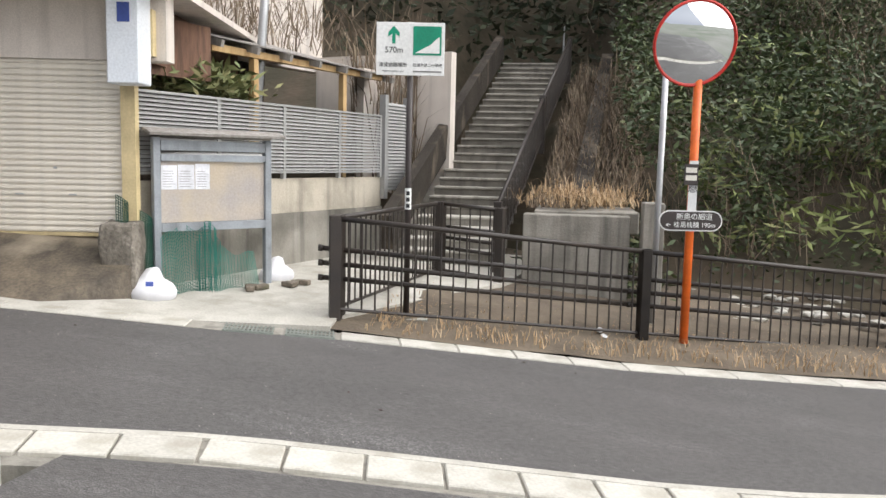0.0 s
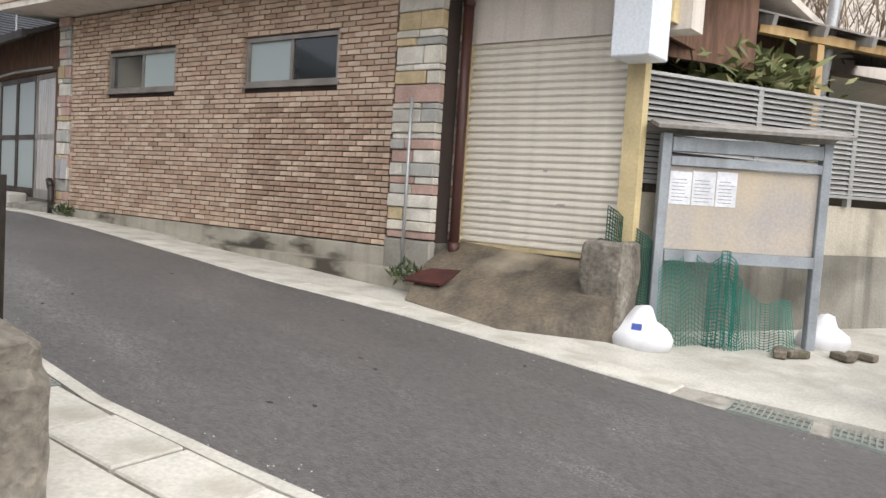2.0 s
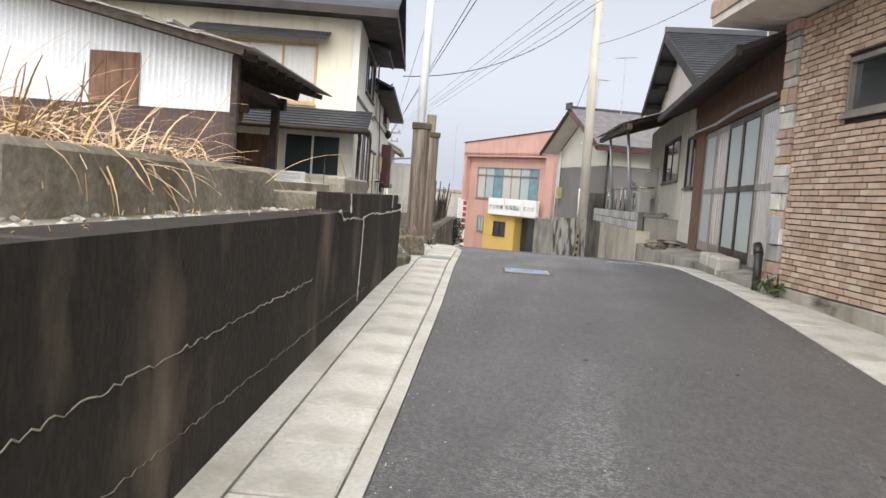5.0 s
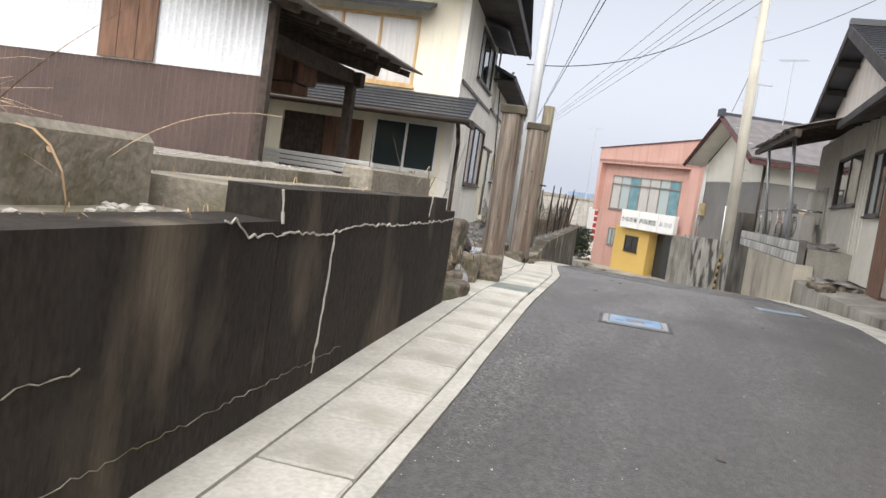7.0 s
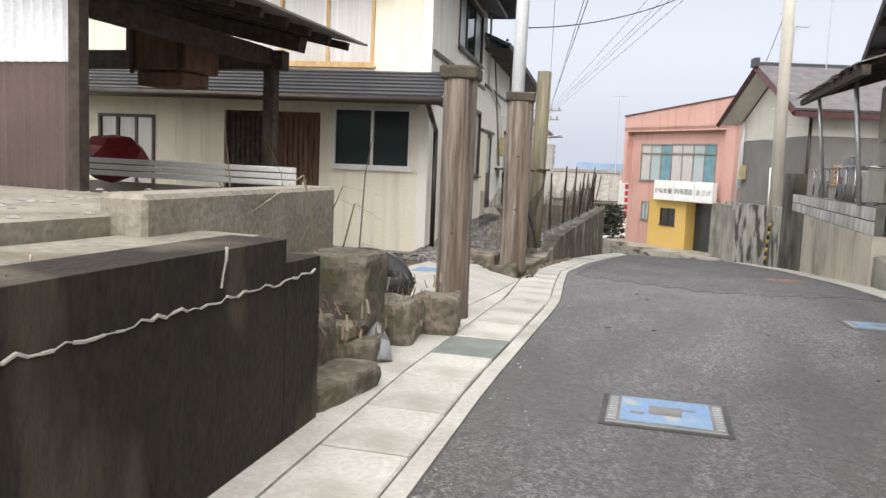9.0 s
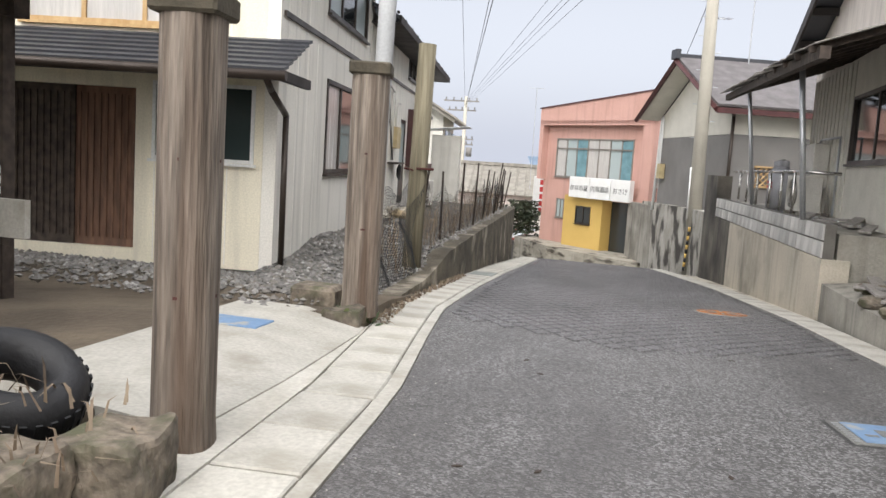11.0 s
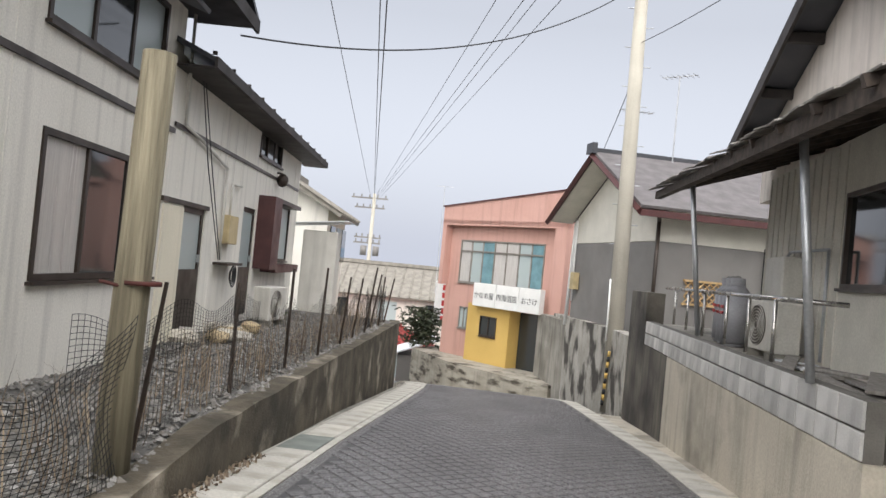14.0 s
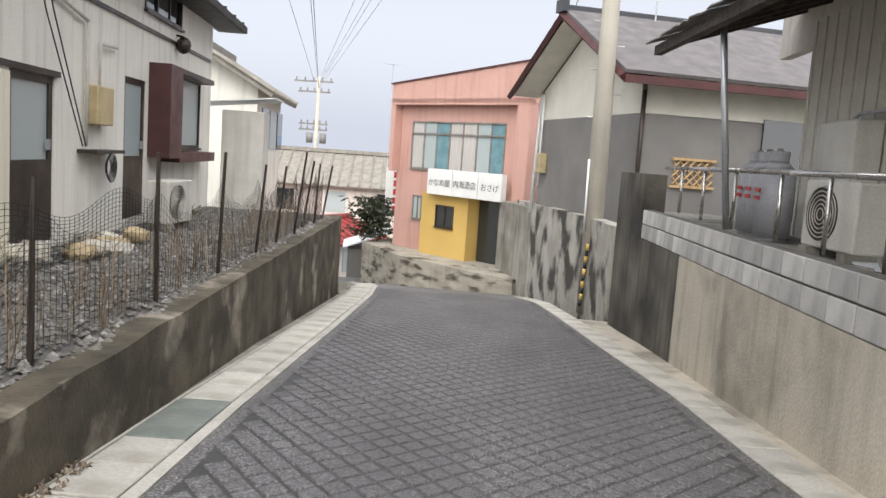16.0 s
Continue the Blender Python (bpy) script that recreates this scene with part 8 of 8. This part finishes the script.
wr2 = thing("lean_to", pose(-6.1, 45.0, -2.0, 0, 0, 12), "low lean-to with a white sheet roof", "shed")
bm = B()
slab(bm, [(-0.9, -1.2, -0.35), (1.0, -1.2, 0.35), (1.0, 1.6, 0.35), (-0.9, 1.6, -0.35)], 0.06)
part("roof", bm, CORR_WHITE, wr2, "white sheet roof")
bm = B()
box(bm, -0.7, -1.0, -4.0, 0.9, 1.4, -0.45)
part("wall", bm, GREY_WALL, wr2)
# shop sign lettering
for xc, s in ((3.15, "かなめ屋"), (4.36, "内海酒店"), (5.5, "おさけ")):
    text(pb, s, 0.27, pose(xc, -0.757, 0.75, 90), BLACK)
leaf_cloud("dark_hedge", [(-5.2 + RNG.normal() * 0.4, 41.8 + RNG.normal() * 0.5, -1.6 + RNG.uniform(0, 1.5)) for _ in range(1500)], 0.16, LEAF_DK, "dark hedge beside the pink building", "hedge", "")
# ruin of the wall at the start corner
solid("wall_stub", chunk(-0.85, -4.85, -0.4, 0.06, -3.85, 0.58, 3.0, 0.022, 6, 12), CONC_RUIN, "crumbling concrete stub at the lane corner", "wall", kind="structure")
solid("wall_stub", chunk(-0.34, -4.25, 0.5, 0.02, -3.75, 1.12, 9.0, 0.018, 5, 10), CONC_RUIN, "dark broken end of the retaining wall", "wall", kind="structure")

# ---- leaves and grit lying about ----
for i in range(26):
    y = random.uniform(-9, 12)
    x = random.uniform(left_x(y) + 0.1, right_x(y) - 0.1)
    bm = B()
    prism(bm, [(-0.022, -0.004), (0.0, -0.012), (0.024, 0.0), (0.002, 0.011)], 0.0, 0.004)
    ob = solid("fallen_leaf", bm, DARK_WOOD, "small dark dead leaf on the asphalt", "leaf", "dead leaves on the road")
    ob.matrix_basis = pose(x, y, road_z(y) + 0.001, math.degrees(math.atan2(road_z(y + 0.1) - road_z(y - 0.1), 0.2)), 0, random.uniform(0, 360))
bits_v, bits_f = [], []
for i in range(900):
    y = random.uniform(-9, 16)
    x = random.choice((left_x(y) + abs(random.gauss(0, 0.12)), right_x(y) - abs(random.gauss(0, 0.2)), random.uniform(left_x(y), right_x(y))))
    r = random.uniform(0.002, 0.006)
    k = len(bits_v)
    bits_v += [(x - r, y - r, road_z(y)), (x + r, y - r, road_z(y)), (x, y + r, road_z(y)), (x, y, road_z(y) + r)]
    bits_f += [(k, k + 1, k + 3), (k + 1, k + 2, k + 3), (k + 2, k, k + 3)]
ngons("road_grit", bits_v, bits_f, CRACK, "fine pale grit along the road edges", "grit", "stuff")
bits_v, bits_f = [], []
for i in range(240):
    y = random.uniform(1.6, 6.0)
    x = random.uniform(-2.8, -1.25)
    r = random.uniform(0.008, 0.03)
    a = random.uniform(0, 6.28)
    k = len(bits_v)
    for vx, vy, vz in oct_:
        bits_v.append((x + (vx * math.cos(a) - vy * math.sin(a)) * r * 1.6, y + (vx * math.sin(a) + vy * math.cos(a)) * r, 1.222 + vz * r * 0.4))
    bits_f += [tuple(k + q for q in f) for f in of]
ngons("terrace_debris", bits_v, bits_f, GREY_WOOD, "grey chips and splinters strewn on the terrace", "debris", "stuff")
